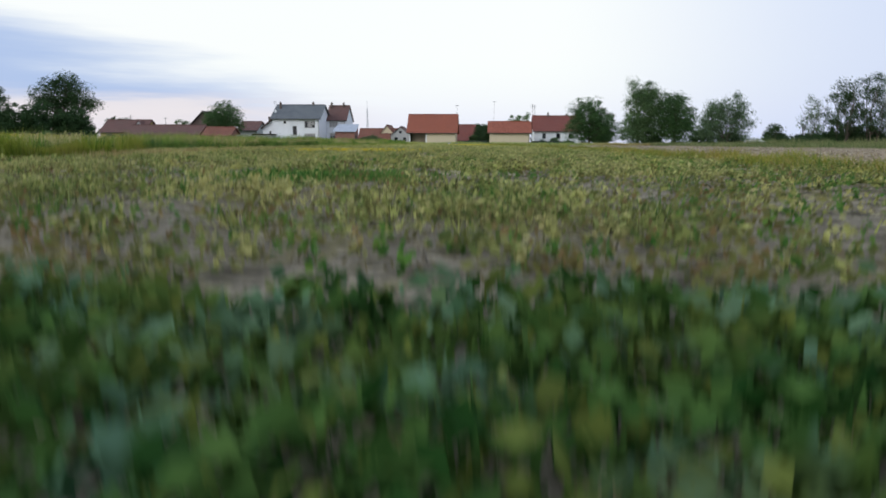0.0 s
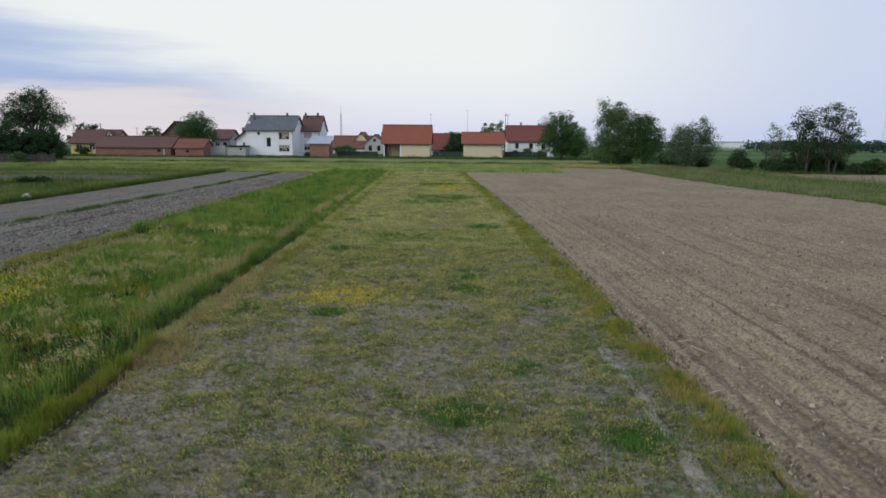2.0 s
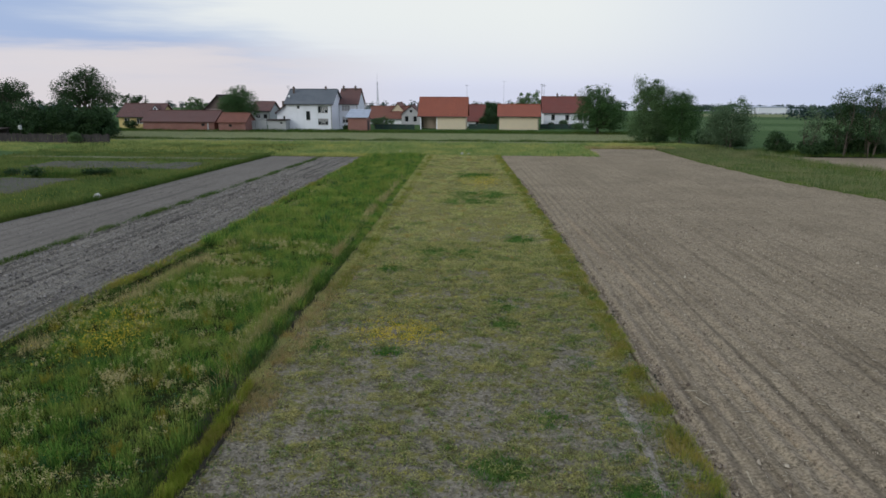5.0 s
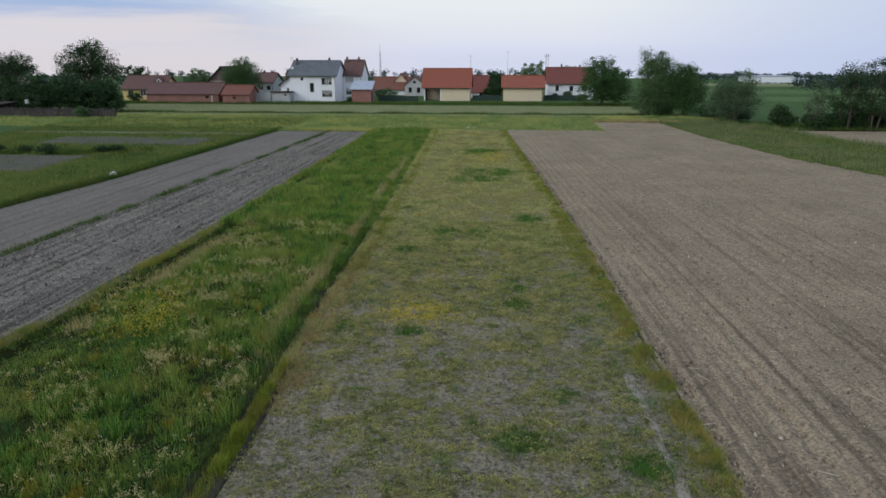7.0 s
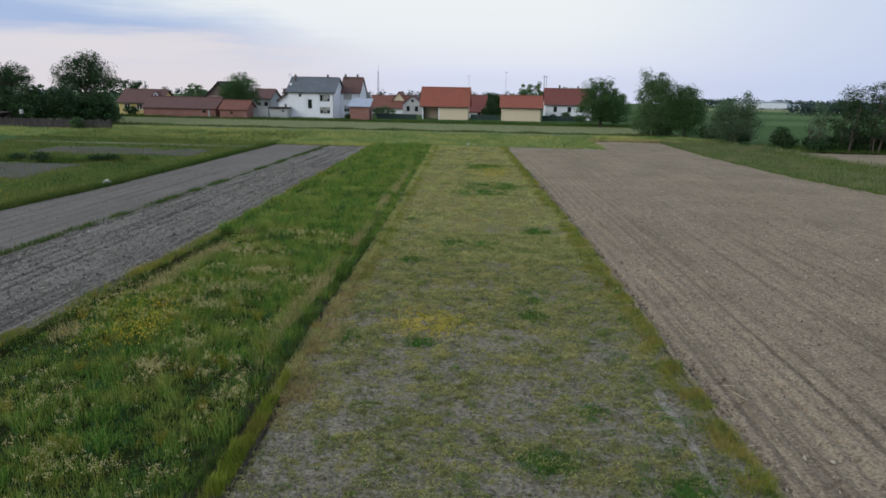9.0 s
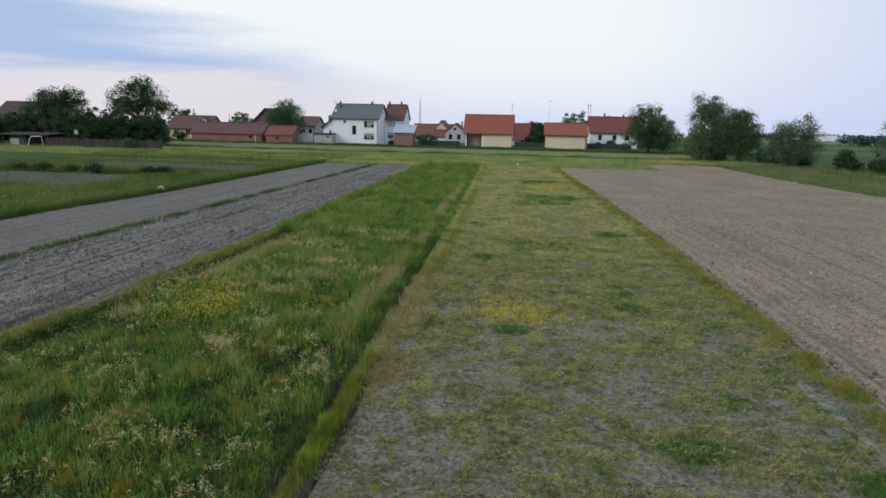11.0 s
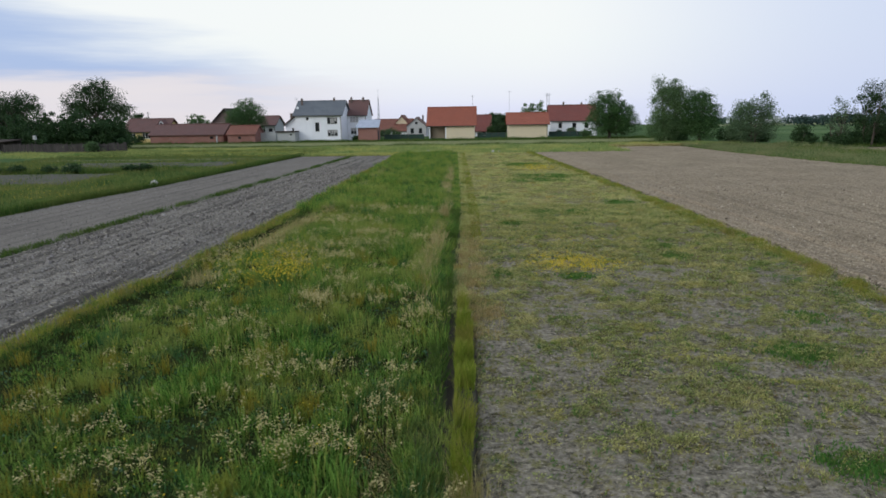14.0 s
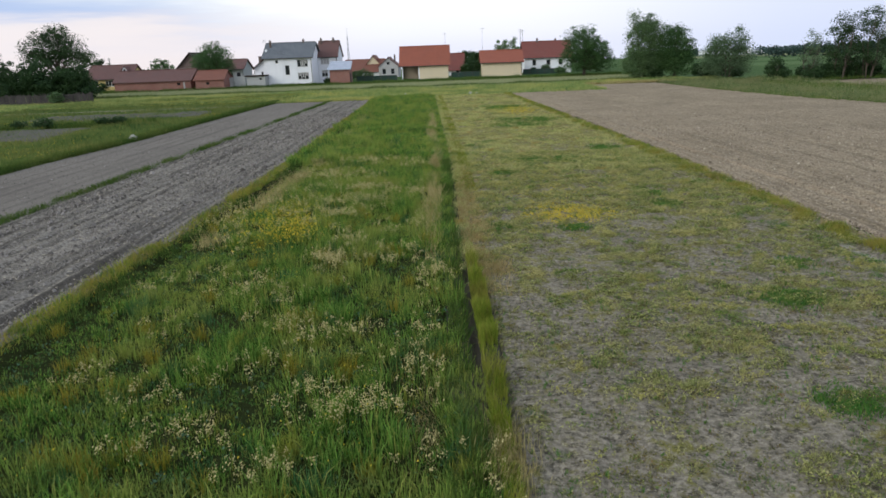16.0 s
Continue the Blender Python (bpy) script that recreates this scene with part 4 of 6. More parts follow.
# The low grey garden wall and outbuilding beside the white house.
for xa, xb, top, m, lb in ((-58.2, -55.5, 1.55, M_GREYWALL, "grey plastered garden wall"), (-55.45, -52.9, 1.75, M_GREYWALL, "pale grey plastered garden wall")):
    o = thing("garden_wall", ((xa + xb) / 2, 145, G), lb, "wall", "garden walls")
    bm = bmesh.new()
    box(bm, xa, xb, 144.9, 145.15, -0.9, top, 0.02)
    part("wall", bm, m, o)
    bm = bmesh.new()
    box(bm, xa - 0.03, xb + 0.03, 144.84, 145.21, top + 0.003, top + 0.09, 0.02)
    part("coping", bm, M_GREYWALL, o)
    for k in range(2):
        bm = bmesh.new()
        px = xa + 0.1 if k == 0 else xb - 0.3
        box(bm, px, px + 0.25, 144.75, 144.897, -0.9, top + 0.2, 0.02)
        part("pier", bm, m, o)
out = thing("outbuilding", (-50.6, 146.5, G), "low grey outbuilding with a dark flat roof", "shed")
bm = bmesh.new()
front_wall(bm, -52.7, -48.6, -0.9, 1.7, 145, [(-49.9, -49.3, 0.9, 1.4)])
for x in (-52.7, -48.6):
    quad(bm, (x, 145, -0.9), (x, 147.8, -0.9), (x, 147.8, 1.7), (x, 145, 1.7))
part("wall", bm, M_GREYWALL, out)
window(out, -49.9, -49.3, 0.9, 1.4, 145, False)
bm = bmesh.new()
box(bm, -52.95, -48.4, 144.7, 147.9, 1.703, 1.95, 0.02)
part("roof", bm, M_DARKWOOD, out, "dark flat roof")

# Raw-brick barns.
house("barn", "long raw-brick barn with a weathered brown tiled roof", -80.4, -63.9, 142, 150, G - 0.1, 1.55, 3.65, M_BRICK, M_BROWN,
      [(-66.9, -66.1, 0.55, 1.1)], category="barn", over=0.35, gutter=False, sills=False, frames=M_DARKWOOD)
house("barn", "small raw-brick shed with a faded red tiled roof", -62.5, -56.4, 141, 147, G, 1.5, 3.2, M_BRICK, M_ORANGE, [(-60.2, -59.5, 0.5, 1.0)], category="barn", over=0.3, gutter=False, sills=False, frames=M_DARKWOOD)
o = thing("gate_post", (-65.0, 141.2, G), "white-washed gate post before the barn", "post")
bm = bmesh.new()
box(bm, -65.15, -64.9, 141.1, 141.35, -0.9, 1.2, 0.02)
part("post", bm, M_GREYWALL, o)
o = thing("plank_stack", (-63.5, 140.6, G), "pale stack of planks by the barn", "timber")
for k in range(5):
    bm = bmesh.new()
    box(bm, -64.8 + 0.1 * k, -62.3 + 0.05 * k, 140.3, 140.9, -0.62 + 0.06 * k, -0.567 + 0.06 * k, 0.005)
    part("plank", bm, M_STRAW, o)

# The yellow house and the houses behind.
yel = house("house", "yellow house with a brown tiled roof", -90.6, -80.5, 150, 158, G, 2.35, 5.0, M_YELLOWWALL, M_BROWN,
      [(-86.3, -84.3, 0.6, 1.9), (-89.3, -87.9, 0.6, 1.9)])
bm = bmesh.new()
slab(bm, [(-82.75, 150.9, 4.0), (-82.0, 150.9, 4.9), (-82.0, 154.0, 4.9), (-82.75, 154.0, 4.0)], 0.1)
slab(bm, [(-81.25, 150.9, 4.0), (-82.0, 150.9, 4.9), (-82.0, 154.0, 4.9), (-81.25, 154.0, 4.0)], 0.1)
dormer = part("dormer", bm, M_BROWN, yel, "small tiled dormer roof")
bm = bmesh.new()
quad(bm, (-82.55, 151.1, 3.1), (-81.45, 151.1, 3.1), (-81.45, 151.1, 4.0), (-82.55, 151.1, 4.0))
bm.faces.new([bm.verts.new(p) for p in ((-82.6, 151.1, 4.0), (-81.4, 151.1, 4.0), (-82.0, 151.1, 4.75))])
for x in (-82.55, -81.45):
    quad(bm, (x, 151.1, 3.1), (x, 153.0, 3.6), (x, 153.0, 4.0), (x, 151.1, 4.0))
part("dormer_front", bm, M_WHITE, dormer, "white plastered dormer front")
bm = bmesh.new()
box(bm, -82.2, -81.8, 151.02, 151.09, 3.65, 4.2, 0.01)
part("pane", bm, M_GLASS, dormer)
o = house("house", "narrow pinkish gabled house with dark roof edges", -71.3, -65.1, 155, 165, G, 4.0, 7.05, M_PINKWALL, M_DARKWOOD,
      [(-70.5, -69.4, 2.3, 3.4), (-67.4, -66.3, 0.9, 2.1)], axis="y", gable=M_BOARD, over=0.7)
house("house", "grey house with a brown roof behind the tree", -65.6, -60.8, 170, 178, G, 3.2, 5.3, M_GREYWALL, M_BROWN, [(-64.6, -63.4, 1.1, 2.3), (-62.6, -61.5, 1.1, 2.3)])
house("house", "house with a worn orange tiled roof", -37.3, -26.6, 186, 194, -1.0, 0.9, 3.9, M_WHITE, M_ORANGE, [(-35.6, -34.4, -0.4, 0.6)])
house("house", "house with a steep orange roof and small gable", -31.4, -28.2, 188.2, 198, -1.0, 3.0, 4.9, M_CREAMWALL, M_ORANGE, [(-30.2, -29.4, 2.0, 2.8)], axis="y", over=0.35)
o = house("house", "small pale grey gabled house with two dark windows", -27.4, -22.2, 180, 189, -0.9, 2.2, 4.3, M_PALEGREY, M_BROWN,
          [(-26.5, -25.5, 0.1, 1.6), (-24.2, -23.2, 0.1, 1.6)], axis="y", over=0.3, chimneys=[(-23.3, 184.0, 4.9)])
bm = bmesh.new()
box(bm, -25.15, -24.45, 179.93, 179.99, 2.6, 3.3, 0.02)
part("attic_window", bm, M_GLASS, o, "small dark attic window")

# The red-roofed garages and the houses beside them.
gar = thing("garage", (-14.0, 159, G), "cream garage with an open bay under a red tiled roof", "garage")
bm = bmesh.new()
front_wall(bm, -15.4, -8.7, -0.9, 2.75, 156, [])
quad(bm, (-15.4, 156, -0.9), (-15.4, 164, -0.9), (-15.4, 164, 2.75), (-15.4, 156, 2.75))
quad(bm, (-8.7, 156, -0.9), (-8.7, 164, -0.9), (-8.7, 164, 2.75), (-8.7, 156, 2.75))
quad(bm, (-19.6, 164, -0.9), (-8.7, 164, -0.9), (-8.7, 164, 2.75), (-19.6, 164, 2.75))
quad(bm, (-8.7, 156, 2.75), (-8.7, 164, 2.75), (-8.7, 160, 6.5))
quad(bm, (-19.6, 156, 2.75), (-19.6, 164, 2.75), (-19.6, 160, 6.5))
quad(bm, (-19.6, 159, -0.9), (-19.6, 164, -0.9), (-19.6, 164, 2.75), (-19.6, 159, 2.75))
part("wall", bm, M_CREAMWALL, gar)
bm = bmesh.new()
box(bm, -19.6, -8.7, 155.95, 163.9, 2.76, 2.86)
part("ceiling_boards", bm, M_WOOD, gar)
for k in (-1, 1):
    bm = bmesh.new()
    slab(bm, [(-20.1, 160 + 4.5 * k, 2.45), (-8.2, 160 + 4.5 * k, 2.45), (-8.2, 160, 6.8), (-20.1, 160, 6.8)], 0.16)
    part("roof", bm, M_RED, gar)
bm = bmesh.new()
for i in range(26):
    tube(bm, [(-20.1 + i * 0.457, 160, 6.81), (-19.65 + i * 0.457, 160, 6.83)], [0.12, 0.14])
part("ridge", bm, M_RED, gar)
bm = bmesh.new()
box(bm, -19.3, -15.5, 160.4, 160.55, -0.9, 2.72, 0.01)
part("back_panel", bm, M_TANWALL, gar, "tan plastered back wall of the open bay")
for x in (-19.5, -15.65):
    bm = bmesh.new()
    box(bm, x, x + 0.28, 156.02, 156.3, -0.9, 2.75, 0.02)
    part("post", bm, M_WHITE, gar, "white carport post")
bm = bmesh.new()
tube(bm, [(-20.1, 155.45, 2.4), (-8.2, 155.45, 2.37)], [0.07, 0.07])
part("gutter", bm, M_SHADEMETAL, gar)
house("annex", "low house with a dark red roof and white gable", -9.4, -4.8, 171, 180, G, 0.9, 4.7, M_WHITE, M_MAROON, [(-6.9, -6.0, -0.2, 0.7)], over=0.35, gutter=False)
house("garage", "long cream garage with an orange-red tiled roof", -0.8, 8.4, 156, 164, G, 2.7, 5.05, M_CREAMWALL, M_RED, [], category="garage", over=0.5)
house("house", "white cottage with a maroon tiled roof", 10.1, 21.5, 166, 175, G, 3.3, 6.8, M_WHITE, M_MAROON,
      [(12.0, 12.9, 1.3, 2.7), (15.4, 16.4, 1.3, 2.6), (18.4, 19.4, 1.3, 2.6)], chimneys=[(13.6, 170.3, 7.6), (18.2, 170.8, 7.4)])
house("house", "dark-roofed house behind the orchard trees", -118, -104, 128, 138, -0.3, 4.0, 7.3, M_TANWALL, M_UMBER, [(-112, -110.5, 1.4, 2.7)], chimneys=[(-110.0, 132.5, 8.4), (-108.2, 133.5, 8.2)])

# Masts, aerials and poles.
def lattice(name, x, y, z0, z1, wide, label):
    o = thing(name, (x, y, z0), label, "mast")
    foot = [(x + wide * math.cos(a), y + wide * math.sin(a)) for a in (0.3, 2.4, 4.5)]
    n = max(6, int((z1 - z0) / 1.6))
    for fx, fy in foot:
        bm = bmesh.new()
        tube(bm, [(fx, fy, z0 - 0.3), (x + (fx - x) * 0.2, y + (fy - y) * 0.2, z1)], [0.09, 0.05], 5)
        part("leg", bm, M_METAL, o)
    bm = bmesh.new()
    for i in range(n):
        za, zb = z0 + (z1 - z0) * i / n, z0 + (z1 - z0) * (i + 1) / n
        ka, kb = 1 - 0.8 * i / n, 1 - 0.8 * (i + 1) / n
        for j in range(3):
            (ax, ay), (bx, by) = foot[j], foot[(j + 1) % 3]
            tube(bm, [(x + (ax - x) * ka, y + (ay - y) * ka, za), (x + (bx - x) * kb, y + (by - y) * kb, zb)], [0.035, 0.035], 4)
    part("bracing", bm, M_METAL, o)
    bm = bmesh.new()
    tube(bm, [(x, y, z1 - 0.2), (x, y, z1 + 2.5)], [0.05, 0.03], 5)
    part("rod", bm, M_METAL, o)


lattice("lattice_mast", -41.2, 220, -1.7, 11.2, 0.55, "tall thin lattice mast behind the houses")
lattice("lattice_mast", 390, 640, -12, 41, 3.2, "far lattice transmission tower above the woods")


def pole(x, y, z0, z1, label, arms=1, r=0.09):
    o = thing("pole", (x, y, z0), label, "pole", "poles between the houses")
    bm = bmesh.new()
    tube(bm, [(x, y, z0 - 0.3), (x, y, z1)], [r, r * 0.6], 6)
    part("shaft", bm, M_WOOD, o)
    for k in range(arms):
        bm = bmesh.new()
        tube(bm, [(x - 0.55, y, z1 - 0.3 - 0.4 * k), (x + 0.55, y, z1 - 0.3 - 0.4 * k)], [0.035, 0.035], 5)
        part("crossarm", bm, M_METAL, o)


pole(-9.4, 175, -0.7, 10.0, "thin pole with a small crossarm", 1, 0.045)
pole(0.2, 176, -0.7, 11.0, "thin tall aerial pole", 1, 0.035)
pole(10.2, 178, -0.7, 10.3, "timber utility pole with crossarms", 2, 0.09)
pole(10.8, 178.4, -0.7, 10.1, "timber utility pole beside its twin", 1, 0.07)
pole(-77.4, 155, -0.7, 5.9, "pale roof-high timber pole behind the barn", 1, 0.08)
pole(-97.0, 175, -0.7, 7.0, "concrete utility pole with a crossarm", 2, 0.15)

# Far works halls.
HALL = (105.0, 116.3)
for xa, xb, za, zb, yf, lb in ((HALL[0], HALL[1], -0.9, 2.1, 285, "far long white works hall"), (HALL[0] - 4.6, HALL[0] - 0.6, -0.9, 1.6, 288, "far low white works hall"), (HALL[1] + 1.9, HALL[1] + 7.0, -0.9, 1.2, 288, "far small white works hall")):
    o = thing("works_hall", ((xa + xb) / 2, yf, za), lb, "hall", "works halls")
    bm = bmesh.new()
    box(bm, xa, xb, yf, yf + 14, za - 2, zb, 0.05)
    part("wall", bm, M_HALL, o)
    bm = bmesh.new()
    box(bm, xa - 0.2, xb + 0.2, yf - 0.2, yf + 14.2, zb + 0.003, zb + 0.35, 0.05)
    part("roof", bm, M_SHEET, o)

# The plank fence before the orchard.
fence = thing("fence", (-72, 98, 0), "dark weathered plank fence before the orchard", "fence")
bm = bmesh.new()
box(bm, 0, 0.15, 0, 0.025, 0, 1.45, 0.004)
bmesh.ops.translate(bm, vec=ORIGIN["fence"], verts=bm.verts)
first = part("plank", bm, M_WOOD, fence)
for i in range(118):
    p = first if i == 0 else first.copy()
    if i:
        scene.collection.objects.link(p)
    x = -82.0 + i * 0.168
    p.location = (x + 72, 0.1 * math.sin(x * 0.4), float(land(x, 98)) - 0.02)
    p.rotation_euler = (0, radians(random.uniform(-2.5, 2.5)), 0)
    p.scale = (1, 1, random.uniform(0.85, 1.08))
bm = bmesh.new()
box(bm, -0.06, 0.06, 0.05, 0.17, -0.2, 1.5, 0.01)
bmesh.ops.translate(bm, vec=ORIGIN["fence"], verts=bm.verts)
post = part("post", bm, M_WOOD, fence)
for i in range(10):
    p = post if i == 0 else post.copy()
    if i:
        scene.collection.objects.link(p)
    x = -82.0 + i * 2.2
    p.location = (x + 72, 0.1 * math.sin(x * 0.4) + 0.01, float(land(x, 98)))
for z in (0.35, 1.15):
    bm = bmesh.new()
    box(bm, -82, -62.2, 98.14, 98.2, z, z + 0.09, 0.005)
    part("rail", bm, M_WOOD, fence)
# An open shelter and pale things left of the fence.
sh = thing("shelter", (-86, 100, 0), "low dark timber shelter with an open front", "shelter")
for x in (-90.5, -86.5, -82.8):
    bm = bmesh.new()
    box(bm, x, x + 0.16, 98.5, 98.66, -0.3, 1.76, 0.01)
    part("post", bm, M_WOOD, sh)
bm = bmesh.new()
slab(bm, [(-91.2, 98.0, 1.85), (-82.2, 98.0, 1.85), (-82.2, 103, 2.1), (-91.2, 103, 2.1)], 0.12)
part("roof", bm, M_DARKWOOD, sh)
bm = bmesh.new()
box(bm, -91, -82.4, 102.6, 102.75, -0.3, 1.95)
part("back_wall", bm, M_WOOD, sh)
o = thing("crate", (-88.5, 98.8, 0), "pale crate in the open shelter", "crate")
bm = bmesh.new()
box(bm, -89.4, -87.8, 98.8, 99.8, -0.1, 1.15, 0.03)
part("body", bm, M_GREYWALL, o)
for k in range(3):
    bm = bmesh.new()
    box(bm, -89.42, -87.78, 98.74, 98.797, 0.1 + 0.35 * k, 0.3 + 0.35 * k, 0.01)
    part("slat", bm, M_GREYWALL, o)
o = thing("goal_frame", (-84.2, 97.8, 0), "pale bent tube frame by the fence", "frame")
bm = bmesh.new()
tube(bm, [(-85.4, 97.8, -0.1), (-85.1, 97.8, 1.0), (-84.7, 97.8, 1.55), (-83.0, 97.9, 1.6), (-82.7, 97.9, -0.1)], [0.07] * 5, 6)
part("tube", bm, M_FRAME, o)
o = thing("bird_house", (-76.5, 97.6, 0), "white post with a small box by the fence", "post")
bm = bmesh.new()
tube(bm, [(-76.5, 97.6, -0.1), (-76.5, 97.6, 2.3)], [0.05, 0.05], 6)
part("post", bm, M_WOOD, o)
bm = bmesh.new()
box(bm, -76.7, -76.3, 97.4, 97.8, 2.1, 2.75, 0.03)
part("box", bm, M_GREYWALL, o)

# ---- trees ----


def tree(name, x, y, top, blobs, leaf, label, bole=0.3, count=7000, size=0.3, stems=1, seed=0, group="", limbs=26, clump=0.55, category="tree", dense=1.45):
    """blobs: (dx, dy, z of the middle, radius across, radius up) that make up the crown. Stems and limbs reach into them."""
    rg = np.random.default_rng(seed + 100)
    z = float(land(x, y))
    o = thing(name, (x, y, z), label, category, group)
    bm = bmesh.new()
    ends = []
    vol = np.array([b[3] ** 2 * b[4] for b in blobs])
    picks = rg.choice(len(blobs), limbs, p=vol / vol.sum())
    for s in range(stems):
        a = 2 * math.pi * s / stems + rg.random()
        sx, sy = (0.0, 0.0) if stems == 1 else (0.5 * math.cos(a), 0.5 * math.sin(a))
        high = (top - z) * (0.72 if stems == 1 else 0.8)
        pts, rad = [], []
        for k in range(6):
            f = k / 5
            pts.append((x + sx * (1 + 2.0 * f) + 0.25 * f * rg.normal(), y + sy * (1 + 2.0 * f) + 0.25 * f * rg.normal(), z - 0.2 + high * f))
            rad.append(bole / math.sqrt(stems) * (1.25 - f * 1.08))
        tube(bm, pts, rad, 7)
        for i, k in enumerate(picks[s::stems]):
            dx, dy, bz, r1, r2 = blobs[k]
            d = rg.normal(size=3)
            d /= np.linalg.norm(d)
            tip = np.array([x + dx, y + dy, z + bz]) + d * np.array([r1, r1, r2]) * (0.55 + 0.4 * rg.random())
            tip[2] = max(tip[2], z + 0.5)
            j = min(4, max(1, int(5 * (tip[2] - z) / max(high, 0.1) - 1.2)))
            root = np.array(pts[j])
            bendp = (root + tip) / 2 + np.array([0, 0, 0.08 * np.linalg.norm(tip - root)]) + rg.normal(0, 0.12, 3)
            tube(bm, [tuple(root), tuple(bendp), tuple(tip)], [rad[j] * 0.45, rad[j] * 0.28, 0.02], 5)
            ends += [tip, (bendp + tip) / 2]
    part("trunk", bm, M_BARK, o, "grey-brown bark")
    # Leaf clumps on the limbs' ends and through the outer crown.
    count = int(count * dense)
    extra = max(30, int(count * min(dense, 1.45) / 90))
    for k in rg.choice(len(blobs), extra, p=vol / vol.sum()):
        dx, dy, bz, r1, r2 = blobs[k]
        d = rg.normal(size=3)
        d /= np.linalg.norm(d)
        ends.append(np.array([x + dx, y + dy, z + bz]) + d * np.array([r1, r1, r2]) * (0.25 + 0.75 * rg.random() ** 0.5))
    ends = np.array(ends)
    weight = rg.random(len(ends)) + 0.5
    which = rg.choice(len(ends), count, p=weight / weight.sum())
    spread = clump * (0.6 + 0.8 * rg.random(len(ends)))
    puff = rg.normal(size=(count, 3))
    puff *= np.minimum(1, 1.45 / np.linalg.norm(puff, axis=1))[:, None]
    P = ends[which] + puff * spread[which][:, None] * np.array([1, 1, 0.75])
    P[:, 2] = np.maximum(P[:, 2], z + 0.15 + 0.3 * rg.random(count))
    d = rg.normal(size=(count, 3))
    d[:, 2] *= 0.7
    d /= np.linalg.norm(d, axis=1)[:, None]
    e = np.cross(d, rg.normal(size=(count, 3)))
    e /= np.linalg.norm(e, axis=1)[:, None]
    s = (size * (0.55 + 0.8 * rg.random(count)) * (1.55 - 0.45 * np.linalg.norm(puff, axis=1)))[:, None]
    V = np.stack([P - d * s * 0.6, P - e * s * 0.34 - d * s * 0.05, P + d * s * 0.7, P + e * s * 0.34], 1).reshape(-1, 3)
    F = np.arange(count * 4).reshape(-1, 4)
    raw_part("crown", V, F, leaf, o)
    return o


T = tree
T("tree", 19.7, 140, 10.0, [(0, 0, 5.0, 4.6, 4.0), (-1.5, 0, 6.8, 3.0, 3.0), (2.0, 0, 4.0, 3.6, 3.4), (0.3, 0, 8.6, 2.0, 1.6), (-2.6, -0.5, 3.3, 2.8, 2.6), (4.3, 0.5, 3.0, 2.5, 2.6), (2.6, 0.3, 5.6, 2.4, 2.4)], M_LEAF_A, "broad dark green walnut tree at the village edge", 0.3, 22000, 0.18, seed=1, dense=1.6)
T("tree", 24.2, 112, 11, [(0, 0, 5.5, 3.1, 4.0), (-1.7, 0, 8.7, 1.1, 2.0), (0.3, 0, 8.1, 1.8, 2.3), (1.8, 0, 7.0, 1.8, 2.2), (-0.8, -0.5, 2.8, 3.0, 2.6)], M_LEAF_B, "tall grey-green willow beside the field", 0.3, 21000, 0.16, stems=2, seed=2, limbs=34, dense=1.7)
T("tree", 28.9, 110, 8.6, [(0, 0, 5.0, 2.9, 3.4), (0.4, 0, 2.6, 3.2, 2.4), (-0.6, 0, 6.7, 1.8, 1.8), (1.4, 0, 4.4, 2.0, 2.2), (-1.8, 0.2, 4.2, 2.0, 2.8)], M_LEAF_A, "dark round tree beside the willow", 0.22, 17000, 0.16, seed=3, dense=1.7)
T("tree", 32.6, 97.5, 7.8, [(-0.6, 0, 3.4, 2.7, 3.0), (-1.6, 0, 4.6, 1.7, 2.1), (1.1, 0, 5.6, 1.4, 2.1), (2.2, 0, 3.2, 1.9, 2.5), (-2.3, 0, 2.3, 1.8, 2.0)], M_LEAF_D, "loose grey-green willow shrub by the bank", 0.15, 11000, 0.155, stems=4, dense=1.8, seed=4, limbs=34, clump=0.5)
T("bush", 37.0, 92, 2.9, [(0, 0, 1.5, 1.2, 1.3), (0.2, 0, 0.8, 1.35, 0.9)], M_LEAF_C, "small round dark green bush", 0.08, 2600, 0.2, stems=3, seed=5, limbs=14, clump=0.32, category="bush")
T("tree", 44.3, 89, 9.3, [(-0.9, 0, 6.3, 1.35, 1.8), (0.3, 0, 7.3, 1.3, 2.1), (-1.1, 0, 4.6, 1.5, 1.8), (1.2, 0, 5.6, 1.6, 2.3), (0.2, 0, 3.0, 2.4, 1.8)], M_LEAF_C, "slender sparse poplars with airy crowns", 0.16, 6200, 0.15, stems=4, seed=6, dense=1.25, limbs=48, clump=0.38)
T("tree", 40.8, 90, 6.8, [(0, 0, 4.9, 1.1, 1.7), (0.2, 0, 3.0, 1.8, 1.8)], M_LEAF_D, "thin young tree with few leaves", 0.1, 1500, 0.16, stems=3, seed=7, dense=1.25, limbs=38, clump=0.35)
T("tree", 47.6, 88.5, 9.8, [(-0.2, 0, 7.5, 1.6, 2.2), (1.5, 0, 6.3, 1.5, 2.1), (2.5, 0, 4.8, 1.2, 1.8), (-1.0, 0, 5.3, 1.8, 2.3), (0.8, 0, 3.4, 2.6, 2.0)], M_LEAF_C, "slender sparse poplars behind the bank", 0.16, 8200, 0.15, stems=4, seed=8, dense=1.25, limbs=52, clump=0.38)
